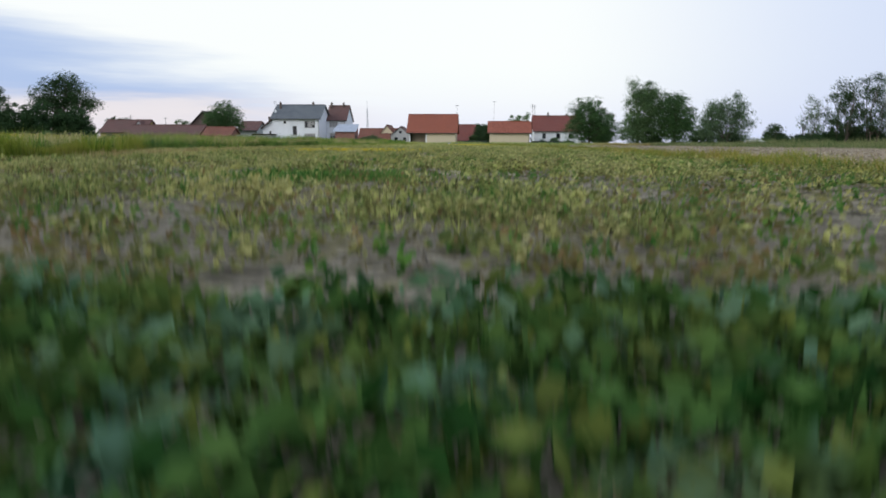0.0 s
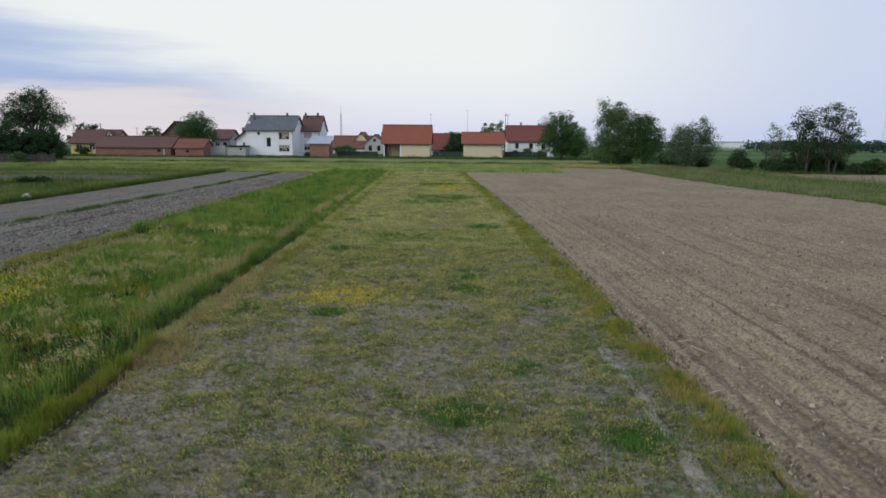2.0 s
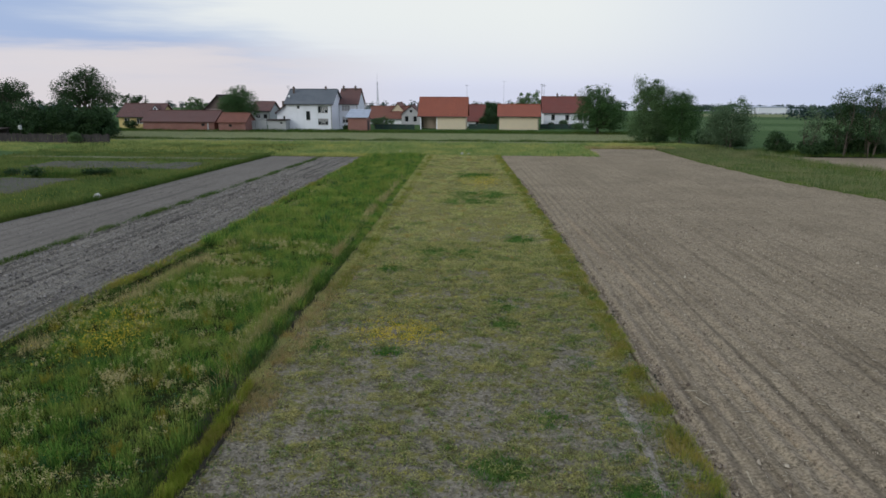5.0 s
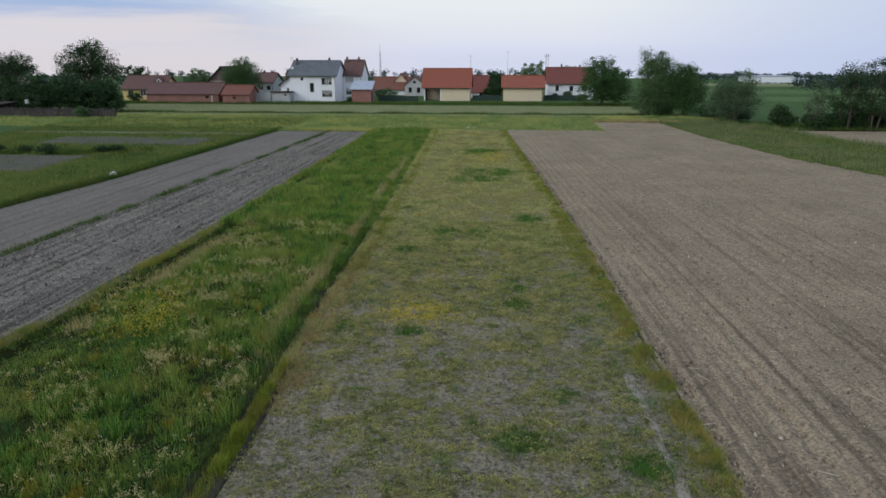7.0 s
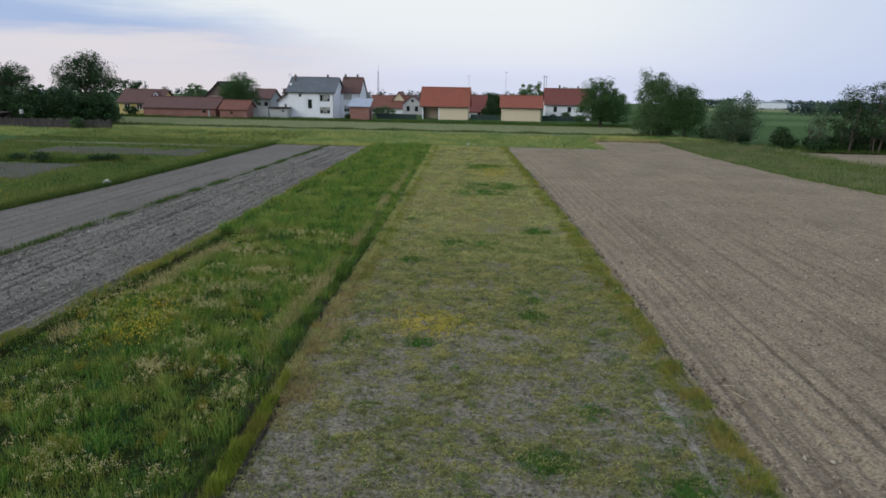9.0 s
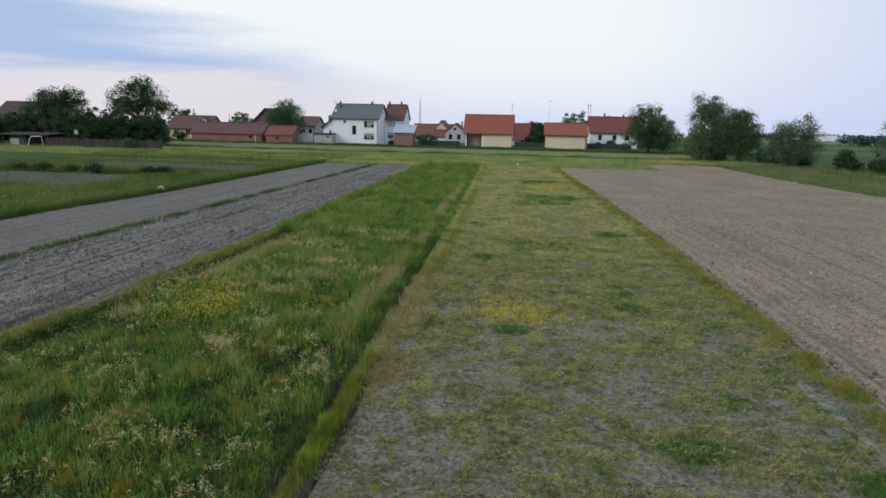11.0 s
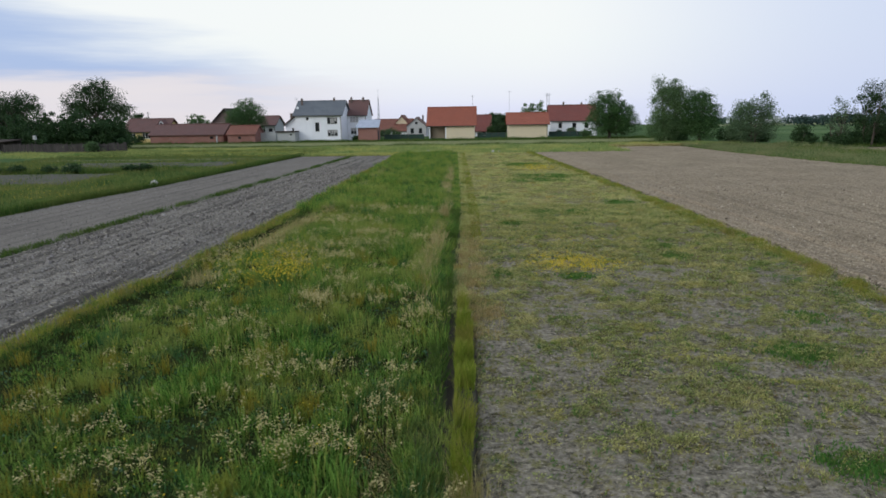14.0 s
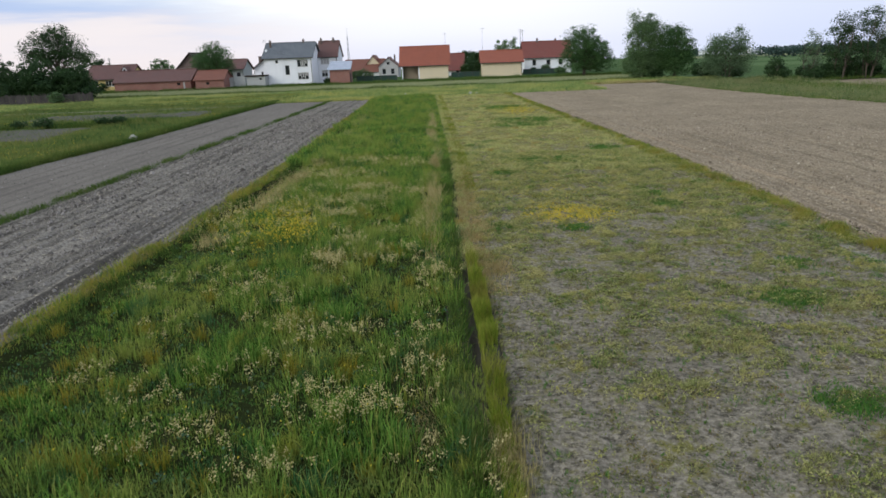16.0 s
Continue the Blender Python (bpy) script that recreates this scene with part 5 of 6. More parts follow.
for k, (bx, by, rr) in enumerate(((40.5, 88.6, 0.9), (43.4, 89.8, 1.2), (46.6, 90.2, 1.3), (49.2, 90.6, 1.2), (52.8, 87.6, 1.1), (51.0, 88.0, 0.8), (46.0, 91.5, 1.9), (48.6, 92.0, 1.8), (41.8, 92.5, 1.1), (39.6, 96, 1.0), (34.6, 101, 1.3), (31.5, 104, 1.6), (25.5, 111, 1.5))):
    T("bush", bx, by, 1.7 * rr, [(0, 0, rr * 0.75, rr * 1.25, rr * 0.8)], M_LEAF_C, "dark undergrowth bush at the field edge", 0.06, 1900, 0.22, stems=3, seed=20 + k, group="undergrowth by the bank", limbs=12, clump=0.4, category="bush")
# The orchard behind the fence.
T("tree", -77.9, 118, 13.0, [(-1.0, 0, 8.6, 3.2, 2.8), (-4.4, 0, 8.4, 1.9, 1.6), (3.2, 0, 8.2, 2.5, 2.3), (0.8, 0, 11.0, 2.4, 1.5), (4.6, 0, 7.0, 1.9, 1.7), (-2.2, 0, 10.4, 1.9, 1.4), (-3.6, 0, 7.2, 2.0, 1.4)], M_LEAF_C, "large dark walnut tree with light between its limbs", 0.4, 13000, 0.2, seed=40, dense=1.45, limbs=50, clump=0.66)
T("tree", -91.0, 113, 11.0, [(0, 0, 7.2, 3.6, 3.0), (2.6, 0, 8.4, 2.0, 2.0), (-2.6, 0, 6.6, 3.0, 2.8), (4.2, 0, 7.6, 1.4, 1.4)], M_LEAF_C, "dark spreading tree with ragged twigs", 0.35, 11000, 0.2, seed=41, dense=1.4, limbs=50, clump=0.6)
for k, (bx, by, rr, hh) in enumerate(((-86.5, 108, 3.2, 3.3), (-81.0, 107, 3.4, 3.6), (-75.6, 108, 3.4, 3.6), (-70.8, 109, 2.8, 3.2), (-94, 108, 3.2, 3.4), (-99, 106, 3.4, 3.2), (-104, 104, 3.2, 3.0))):
    T("fruit_tree", bx, by, hh * 1.9, [(0, 0, hh * 0.95, rr, hh * 0.9), (0.8, 0, hh * 0.6, rr * 1.1, hh * 0.6)], M_LEAF_C, "dense dark fruit tree behind the fence", 0.14, 8600, 0.27, stems=2, seed=50 + k, group="orchard trees", limbs=24, clump=0.5)
T("bush", -67.2, 97.0, 1.9, [(0, 0, 0.95, 1.05, 0.9)], M_LEAF_B, "pale green round bush before the fence", 0.05, 1500, 0.16, stems=3, seed=60, limbs=12, clump=0.22, category="bush")
T("bush", -92.6, 97.5, 2.2, [(0, 0, 1.1, 1.6, 1.0)], M_LEAF_C, "dark green bush by the shelter", 0.05, 1800, 0.2, stems=3, seed=61, limbs=12, clump=0.3, category="bush")
T("bush", -85.6, 146.5, 2.2, [(0, 0, 1.1, 1.6, 1.1)], M_LEAF_C, "dark bush before the yellow house", 0.05, 1500, 0.2, stems=3, seed=62, limbs=12, clump=0.3, category="bush")
# Trees among the houses.
T("tree", -61.2, 150, 9.8, [(0, 0, 6.0, 4.3, 3.3), (-2.2, 0, 4.6, 3.2, 3.0), (1.8, 0, 4.8, 3.0, 3.0), (0, 0, 8.4, 2.2, 1.6)], M_LEAF_A, "round green tree behind the brick shed", 0.28, 12000, 0.18, seed=70, dense=2.0)
for k, (bx, by, rr, hh, lf) in enumerate(((-109.4, 190, 4.9, 4.3, M_LEAF_C), (-90, 190, 3.6, 3.6, M_LEAF_B), (-84, 200, 3.0, 3.2, M_LEAF_A), (7.6, 188, 4.4, 4.9, M_LEAF_B), (4.0, 192, 2.6, 3.4, M_LEAF_A), (-3.8, 186, 2.8, 3.2, M_LEAF_C), (-1.8, 184, 2.2, 3.0, M_LEAF_C), (17.5, 186, 2.6, 4.2, M_LEAF_B), (-52.0, 172, 2.4, 3.4, M_LEAF_A), (-10.2, 190, 2.4, 2.8, M_LEAF_A), (26, 165, 2.6, 2.6, M_LEAF_B))):
    T("tree", bx, by, hh * 2.0, [(0, 0, hh * 1.1, rr, hh * 0.85), (0.5, 0, hh * 0.7, rr * 0.9, hh * 0.6)], lf, "green garden tree behind the houses", 0.16, 3600, 0.36, seed=80 + k, group="garden trees", limbs=20, clump=0.5)
for k, (bx, by, rr, hh, lf) in enumerate(((-29.0, 164, 2.2, 1.5, M_LEAF_B), (-31.6, 166, 1.6, 1.3, M_LEAF_B), (-3.4, 166, 1.6, 2.9, M_LEAF_C), (-1.8, 163, 1.0, 2.0, M_LEAF_C), (-4.8, 164, 1.0, 1.6, M_LEAF_A), (11.6, 160.5, 0.9, 0.8, M_LEAF_C), (14.6, 162, 1.0, 1.2, M_LEAF_D), (-35.5, 149, 0.8, 0.6, M_LEAF_C), (17.5, 158, 1.2, 0.8, M_LEAF_B))):
    T("garden_bush", bx, by, hh * 1.9, [(0, 0, hh * 0.9, rr, hh * 0.8)], lf, "low garden bush near the houses", 0.05, 1900, 0.17, stems=2, seed=95 + k, group="garden bushes", limbs=10, clump=0.3, category="bush")

# Far woods along the valley.
def woods(name, y0, x0, x1, high, step, label, deep=40, even=0.0):
    n = int((x1 - x0) / step)
    cx = np.linspace(x0, x1, n) + rng.normal(0, step * 0.5, n)
    cy = y0 + rng.random(n) * deep
    hh = high * (0.55 + 0.75 * vnoise(cx, cx * 0, 60, int(y0) % 50)) * (0.8 + 0.4 * rng.random(n))
    hh = hh * (1 - even) + 0.92 * high * even * (0.94 + 0.12 * rng.random(n))
    per = 54
    k = np.repeat(np.arange(n), per)
    d = rng.normal(size=(len(k), 3))
    d /= np.linalg.norm(d, axis=1)[:, None]
    rr = hh[k] * 0.55
    P = np.stack([cx[k], cy[k], land(cx, cy)[k] + hh[k] * 0.55], 1) + d * np.stack([rr * 1.1, rr * 0.8, rr * 0.95], 1) * rng.random(len(k))[:, None] ** 0.4
    e = rng.normal(size=(len(k), 3))
    e /= np.linalg.norm(e, axis=1)[:, None]
    f = np.cross(e, d)
    s = (hh[k] * 0.11)[:, None]
    V = np.stack([P - e * s, P - f * s, P + e * s, P + f * s], 1).reshape(-1, 3)
    return tagged(new(name, raw_mesh(name, V, np.arange(len(V)).reshape(-1, 4), M_HAZY_WOODS)), label, "woods", kind="stuff")


woods("far_woods", 1900, -1600, 2000, 21, 16, "far dark wooded ridge along the horizon", 250)
woods("far_hedge", 385, 96, 420, 4.2, 0.8, "dark line of trees behind the works halls", 30, 0.85)
woods("river_trees", 219, 93, 290, 3.7, 0.8, "dark belt of trees across the far field", 8, 0.5)
woods("field_hedge", 279, 84, 150, 0.7, 0.5, "low hedge before the works halls", 3, 0.6)
woods("village_trees", 240, -260, -60, 4.5, 5.0, "trees behind the village", 30)
woods("village_trees", 330, -70, 60, 5.0, 5.0, "trees far behind the garages", 30)

# Low garden fences between the houses.
def garden_fence(x0, x1, y, label):
    o = thing("garden_fence", ((x0 + x1) / 2, y, G), label, "fence", "garden fences")
    n = int((x1 - x0) / 1.6)
    for k in range(n + 1):
        x = x0 + (x1 - x0) * k / n
        bm = bmesh.new()
        box(bm, x - 0.05, x + 0.05, y - 0.05, y + 0.05, G - 0.4, G + 1.25, 0.01)
        part("post", bm, M_WOOD, o)
    for z in (0.35, 0.75, 1.1):
        bm = bmesh.new()
        box(bm, x0, x1, y + 0.053, y + 0.09, G + z - 0.04, G + z + 0.05)
        part("rail", bm, M_WOOD, o)
    for k in range(n):
        bm = bmesh.new()
        a, b = x0 + (x1 - x0) * k / n, x0 + (x1 - x0) * (k + 1) / n
        box(bm, a + 0.06, b - 0.06, y + 0.095, y + 0.11, G + 0.05, G + 1.2)
        part("netting", bm, M_NET, o, "dark green netting")


garden_fence(-29.6, -20.4, 152, "dark garden fence with green netting beside the garage")
garden_fence(-8.0, -1.4, 157, "dark fence with green netting between the garages")
garden_fence(9.0, 19.0, 159, "low dark fence with green netting before the cottage")

# ---- crops, grass and flowers ----
INNER_R = shift(STRIP_R, -0.05)

# Tall grass beside the strip.
def edge_gap(x, y):
    """A bare shadowed gap runs inside the edge of the tall grass."""
    return np.exp(-((x - TALL_L(y) - 0.68 - 0.12 * (vnoise(x * 0, y, 2.6, 16) - 0.5)) / 0.36) ** 2)


x, y = scatter(shift(TALL_L, 0.1), shift(FURROW, -0.12), -2.0, 30, 9400)
x, y = keep(x, y, (1.0 - 0.97 * edge_gap(x, y)) * (0.36 + 0.8 * smooth(0.2, 0.75, vnoise(x, y, 0.8, 71))))
x, y = keep(x, y, 1.0 - 0.8 * np.exp(-((x + 8.35) / 0.25) ** 2 - ((y - 4.2) / 1.5) ** 2))
tussocks("tall_grass", x, y, 20, 0.085, (0.10 + 0.36 * smooth(0.15, 0.85, 0.6 * vnoise(x, y, 0.8, 72) + 0.4 * vnoise(x, y, 2.4, 73))) * (0.3 + 0.7 * smooth(0.9, 2.6, x - TALL_L(y))), 0.0135, 0.8, M_TALL, "tall lush green grass in tussocks", y < 15)
x, y = scatter(shift(TALL_L, 0.9), shift(FURROW, -0.5), -3.5, 28, 110)
x, y = np.append(x, [-9.75, -9.85, -9.8, -10.8, -10.75, -13.6, -13.5]), np.append(y, [6.35, 6.2, 6.4, 6.45, 6.3, 7.1, 6.9])
tussocks("mustard_tufts", x, y, 60, 0.08, 0.36, 0.010, 0.5, M_MUSTARD, "mustard-yellow grass tufts among the green")
x, y = scatter(shift(TALL_L, 0.1), shift(FURROW, -0.02), 30, 83, 100000, 1.25)
x, y = keep(x, y, 1.0 - 0.9 * edge_gap(x, y))
lump = (0.3 + 1.2 * vnoise(x, y, 1.6, 72)) * (0.35 + 0.65 * smooth(0.1, 0.9, FURROW(y) - x))
grass("tall_grass", x, y, 0.38 * lump, 0.046, 0.8, M_TALL, "tall lush green grass farther along the strip")
x, y = scatter(shift(TALL_L, 0.15), shift(FURROW, -0.2), 1.5, 16, 2600)
x, y = keep(x, y, 1.0 - 0.95 * edge_gap(x, y))
x, y = tufts(x, y, 12, 0.075)
blooms("low_weeds", x, y, 0.03 + 0.10 * rng.random(len(x)), 0.024, M_LUSH, "small broad-leaved weeds under the tall grass", 1)
# Grass hangs into the furrow from both sides.
x, y = scatter(shift(FURROW, -0.34), shift(FURROW, 0.05), -3, 84, 26000, 1.4)
x, y = keep(x, y, (0.15 + 0.85 * smooth(0.3, 0.55, vnoise(x, y, 0.8, 70))) * (1 - 0.55 * smooth(4, 7, y) * (1 - smooth(16, 24, y))))
k = y < 24 + 12 * vnoise(x, y, 3.0, 171)
# Nearer blades take the dark bank colour to stand for shade in the furrow.
grass("furrow_grass", x[k], y[k], 0.26, 0.016 + 0.0004 * np.abs(y[k]), 1.0, M_BANK, "grass hanging into the furrow, darkened for the furrow's shade")
grass("furrow_grass", x[~k], y[~k], 0.20, 0.03, 1.0, M_TALL, "green grass growing over the furrow farther along")
x, y = scatter(shift(FURROW, 0.06), shift(FURROW, 0.5), 12, 84, 16000, 1.2)
x, y = keep(x, y, 0.2 + 0.8 * smooth(0.4, 0.6, vnoise(x, y, 0.7, 170)))
grass("furrow_grass", x, y, 0.13, 0.014 + 0.0004 * y, 1.0, M_STUBBLY, "yellowish grass along the furrow's brink")
x, y = scatter(shift(FURROW, -0.6), shift(FURROW, 0.35), -1.5, 6.4, 1300)
x, y = keep(x, y, (0.25 + 0.75 * smooth(0.4, 0.6, vnoise(x, y, 0.6, 173))) * (1 - smooth(5, 6.4, y)))
tussocks("tall_grass", x, y, 16, 0.07, 0.22, 0.011, 0.9, M_TALL, "green grass closing the furrow's end")
x, y = scatter(shift(FURROW, -0.5), shift(STRIP_L, 0.1), -16, -1.2, 1300)
x, y = keep(x, y, 0.2 + 0.8 * smooth(0.3, 0.6, vnoise(x, y, 0.7, 174)))
tussocks("tall_grass", x, y, 12, 0.09, 0.2, 0.016, 0.9, M_TALL, "green grass over the furrow behind the starting place", y > 0)
# Dead straw line beside the furrow, and the yellow-green fringe.
x, y = scatter(shift(FURROW, -1.15), shift(FURROW, -0.38), 9, 60, 34000, 1.2)
x, y = keep(x, y, 0.5 * np.exp(-((x - FURROW(y) + 0.72 + 0.3 * (vnoise(x * 0, y, 3.0, 176) - 0.5)) / 0.2) ** 2) * smooth(0.22, 0.55, vnoise(x, y, 1.6, 75)) * smooth(11, 18, y) * (1 - 0.7 * smooth(34, 50, y)))
grass("dry_grass", x, y, 0.40, 0.018 + 0.0003 * y, 0.9, M_DRY, "pale dry grass along the furrow")
x, y = scatter(shift(FURROW, 0.2), shift(STRIP_L, -0.04), -3.5, 13, 23000, 1.1)
x, y = keep(x, y, (0.1 + 1.0 * smooth(0.3, 0.65, 0.6 * vnoise(x, y, 0.7, 76) + 0.4 * vnoise(x, y, 0.22, 176))) * (1 - 0.8 * smooth(9, 12.5, y)) * (1 - 0.85 * (1 - smooth(3.6, 4.6, y)) * smooth(2.0, 2.6, y)))
grass("fringe_grass", x, y, 0.32 * (0.45 + 0.8 * vnoise(x, y, 0.5, 74)), 0.012, 0.6, M_FRINGE, "yellow-green grass fringe along the furrow", True)
x, y = rng.normal(-7.15, 0.16, 900), rng.normal(3.6, 0.45, 900)
grass("dry_grass", x, y, 0.26, 0.010, 0.8, M_DRY, "straw-coloured dead tuft at the furrow's end", True)
x, y = scatter(shift(FURROW, 0.2), shift(FURROW, 1.4), 10, 30, 30000, 1.1)
x, y = keep(x, y, smooth(9.5, 12, y) * (1 - smooth(21, 29, y)) * (1 - smooth(0.45, 1.35, x - FURROW(y) + 0.8 * (vnoise(x, y, 0.9, 77) - 0.5))) * (0.25 + 0.75 * smooth(0.3, 0.6, vnoise(x, y, 0.4, 78))))
grass("rusty_grass", x, y, 0.13, 0.012, 1.3, M_RUST, "rust and straw coloured grass on the furrow's shoulder", True)
x, y = scatter(shift(FURROW, 0.2), shift(FURROW, 1.0), 22, 84, 20000, 1.2)
x, y = keep(x, y, 0.15 + 0.7 * smooth(0.42, 0.62, vnoise(x, y, 1.1, 77)))
grass("dry_fringe", x, y, 0.13, 0.02, 1.0, M_FRINGE, "short yellowish grass at the edge of the strip")
# Left edge of the tall grass, towards the ploughed field.
x, y = scatter(shift(TALL_L, 0.3), shift(TALL_L, 1.0), 2, 40, 5200, 1.2)
x, y = keep(x, y, smooth(0.3, 0.6, vnoise(x, y, 0.9, 179)))
# The dark bank grass stands for shade that the grass wall throws here.
grass("gap_grass", x, y, 0.2, 0.018, 0.9, M_BANK, "grass darkened for the shade in the gap inside the field's edge", True)
x, y = scatter(shift(TALL_L, -0.3), shift(TALL_L, 0.36), -3, 82, 30000, 1.3)
x, y = keep(x, y, 0.35 + 0.65 * smooth(0.3, 0.6, vnoise(x, y, 1.0, 178)))
grass("edge_grass", x, y, 0.20 * (0.4 + vnoise(x, y, 1.2, 78)), 0.02, 0.9, M_BORDER, "olive-green grass along the ploughed field's edge")
x, y = scatter(shift(TALL_L, 1.0), shift(TALL_L, 2.3), 10, 60, 24000, 1.1)
x, y = keep(x, y, np.exp(-((x - TALL_L(y) - 1.55 - 0.5 * (vnoise(x * 0, y, 3.5, 177) - 0.3)) / 0.32) ** 2) * smooth(0.35, 0.6, vnoise(x, y, 1.7, 79)) * (1 - 0.6 * smooth(28, 36, y)) * smooth(10, 14, y))
grass("seed_grass", x, y, 0.42, 0.013, 0.6, M_DRY, "pale seeding grass near the field's edge")

def strip_cover(x, y):
    """Where the strip is grown over: islands within islands, closing with distance from the starting place."""
    v = 0.36 * vnoise(x, y, 1.4, 81) + 0.46 * vnoise(x, y, 0.55, 82) + 0.18 * vnoise(x, y, 0.21, 83) + 0.12 * smooth(10, 22, y) - 0.04 * (1 - smooth(2, 7, y)) - 0.02 - 0.07 * np.exp(-((x + 5.6) / 1.3) ** 2) * (1 - smooth(13, 18, y))
    return smooth(0.47, 0.545, v) * (1 - 0.95 * wheel_line(x, y))


# Behind the starting place the same strip and tall grass go on.
x, y = scatter(shift(TALL_L, 0.1), shift(FURROW, -0.2), -20, -1.9, 1100)
tussocks("tall_grass", x, y, 14, 0.12, 0.14 + 0.30 * vnoise(x, y, 1.0, 72), 0.028, 0.75, M_TALL, "tall lush green grass behind the starting place", y > 0)
x, y = scatter(STRIP_L, INNER_R, -20, 0.9, 6500)
x, y = keep(x, y, strip_cover(x, y) + 0.05)
x, y = tufts(x, y, 9, 0.05)
k = (y < -1.6) | (np.abs(x) > 3.2)
grass("strip_tufts", x[k], y[k], 0.06, 0.016, 1.4, M_TUFT, "sparse short tufts behind the starting place")
# The mown strip: low cushions of grass and weeds between bare soil.
def cushions(name, x, y, radius, per, h, w, material, label, bend=False):
    """Low domed tufts, each with its own width and height; the blades lean outwards."""
    n = len(x)
    big = np.exp(rng.normal(0, 0.4, n))
    k = np.repeat(np.arange(n), np.maximum(4, (per * big ** 1.3).astype(int)))
    a, d = rng.random(len(k)) * 2 * math.pi, np.sqrt(rng.random(len(k)))
    r = (radius * big)[k] * d
    px, py = x[k] + 1.25 * r * np.cos(a), y[k] + 0.85 * r * np.sin(a)
    hh = (h * (0.6 + 0.8 * rng.random(n)) * big ** 0.5)[k] * (1.15 - 0.6 * d) * (0.6 + 0.7 * rng.random(len(k)))
    P = np.stack([px, py, land(px, py) + hummocks(px, py) - 0.01], 1)
    V, F = blades(P, hh, w * (0.6 + 0.8 * rng.random(len(k))), 0.3 + 1.1 * d * rng.random(len(k)), bend, a)
    return tagged(new(name, raw_mesh(name, V, F, material)), label, "grass", kind="stuff")


def leafy_cushions(name, x, y, radius, per, h, size, material, label):
    """Low rosettes: little leaves over a dome, flatter at the rim."""
    n = len(x)
    big = np.exp(rng.normal(0, 0.4, n))
    k = np.repeat(np.arange(n), np.maximum(4, (per * big ** 1.4).astype(int)))
    m = len(k)
    a, d = rng.random(m) * 2 * math.pi, np.sqrt(rng.random(m))
    r = (radius * big)[k] * d
    px, py = x[k] + 1.25 * r * np.cos(a), y[k] + 0.85 * r * np.sin(a)
    z = land(px, py) + hummocks(px, py) + h * ((0.5 + 0.9 * rng.random(n)) * big ** 0.5)[k] * (1.05 - 0.75 * d * d) * (0.35 + 0.65 * rng.random(m))
    P = np.stack([px, py, z], 1)
    out = np.stack([np.cos(a), np.sin(a), 0.9 - 1.1 * d + rng.normal(0, 0.45, m)], 1)
    out /= np.linalg.norm(out, axis=1)[:, None]
    side = np.cross(out, rng.normal(0, 0.5, (m, 3)) + np.array([0, 0, 1.0]))
    side /= np.linalg.norm(side, axis=1)[:, None]
    s = (size * (0.6 + 0.8 * rng.random(m)))[:, None]
    V = np.stack([P - out * s, P - side * s * 0.45, P + out * s, P + side * s * 0.45], 1).reshape(-1, 3)
    return tagged(new(name, raw_mesh(name, V, np.arange(4 * m).reshape(-1, 4), material)), label, "weeds", kind="stuff")


x, y = scatter(STRIP_L, INNER_R, 0.9, 14, 6000)
x, y = keep(x, y, (strip_cover(x, y) + 0.05) * (0.15 + 0.85 * smooth(1.3, 3.2, y)))
cushions("strip_tufts", x, y, 0.055, 26, 0.055 + 0.02 * smooth(2, 8, y), 0.010, M_TUFT, "low yellow-green tufts on dry soil")
x, y = scatter(STRIP_L, INNER_R, 0.9, 15, 8600)
x, y = keep(x, y, (strip_cover(x, y) + 0.05) * (0.25 + 0.75 * smooth(1.3, 3.2, y)))
leafy_cushions("strip_weeds", x, y, 0.068, 16, 0.085, 0.0205, M_TUFT, "low leafy yellow-green weeds on dry soil")
x, y = scatter(STRIP_L, INNER_R, 14, 32, 8000)
x, y = keep(x, y, strip_cover(x, y) + 0.08)
cushions("strip_tufts", x, y, 0.065, 17, 0.09, 0.016, M_TUFT, "low yellow-green and straw tufts along the strip")
x, y = scatter(STRIP_L, INNER_R, 15, 32, 8500)
x, y = keep(x, y, strip_cover(x, y) + 0.06)
leafy_cushions("strip_weeds", x, y, 0.075, 9, 0.095, 0.0275, M_TUFT, "low leafy yellow-green weeds along the strip")
x, y = scatter(STRIP_L, INNER_R, 0.9, 30, 8000, 1.1)
x, y = keep(x, y, 0.05 + 0.9 * strip_cover(x, y))
x, y = tufts(x, y, 8, 0.07)
grass("dead_mats", x, y, 0.03, 0.011, 2.4, M_MAT, "mats of dead mown grass on the soil")
x, y = scatter(STRIP_L, INNER_R, 2.0, 28, 420, 1.3)
cushions("green_tufts", x, y, 0.09, 30, 0.08, 0.010, M_CLOVER, "single fresh green tufts on the strip")
x, y = scatter(STRIP_L, INNER_R, 1.6, 28, 3600)
x, y = keep(x, y, 0.25 + 0.75 * strip_cover(x, y))
leafy_cushions("olive_weeds", x, y, 0.08, 14, 0.05, 0.02, M_OLIVE, "dark olive weeds pressed to the soil")
x, y = scatter(shift(STRIP_R, -2.0), shift(STRIP_R, -0.9), 4, 18, 260)
x, y = keep(x, y, 1 - 0.95 * wheel_line(x, y))
cushions("green_tufts", x, y, 0.12, 30, 0.08, 0.010, M_CLOVER, "green tufts beside the worn line")
x, y = scatter(STRIP_L, INNER_R, 26, 84, 19000, 1.15)
x, y = keep(x, y, 0.25 + 0.85 * smooth(0.3, 0.6, vnoise(x, y * 0.5, 1.2, 83)))
x, y = tufts(x, y, 5, 0.09)
grass("strip_tufts", x, y, 0.09, 0.034, 1.3, M_STUBBLY, "sparse short yellow-green tufts farther along")
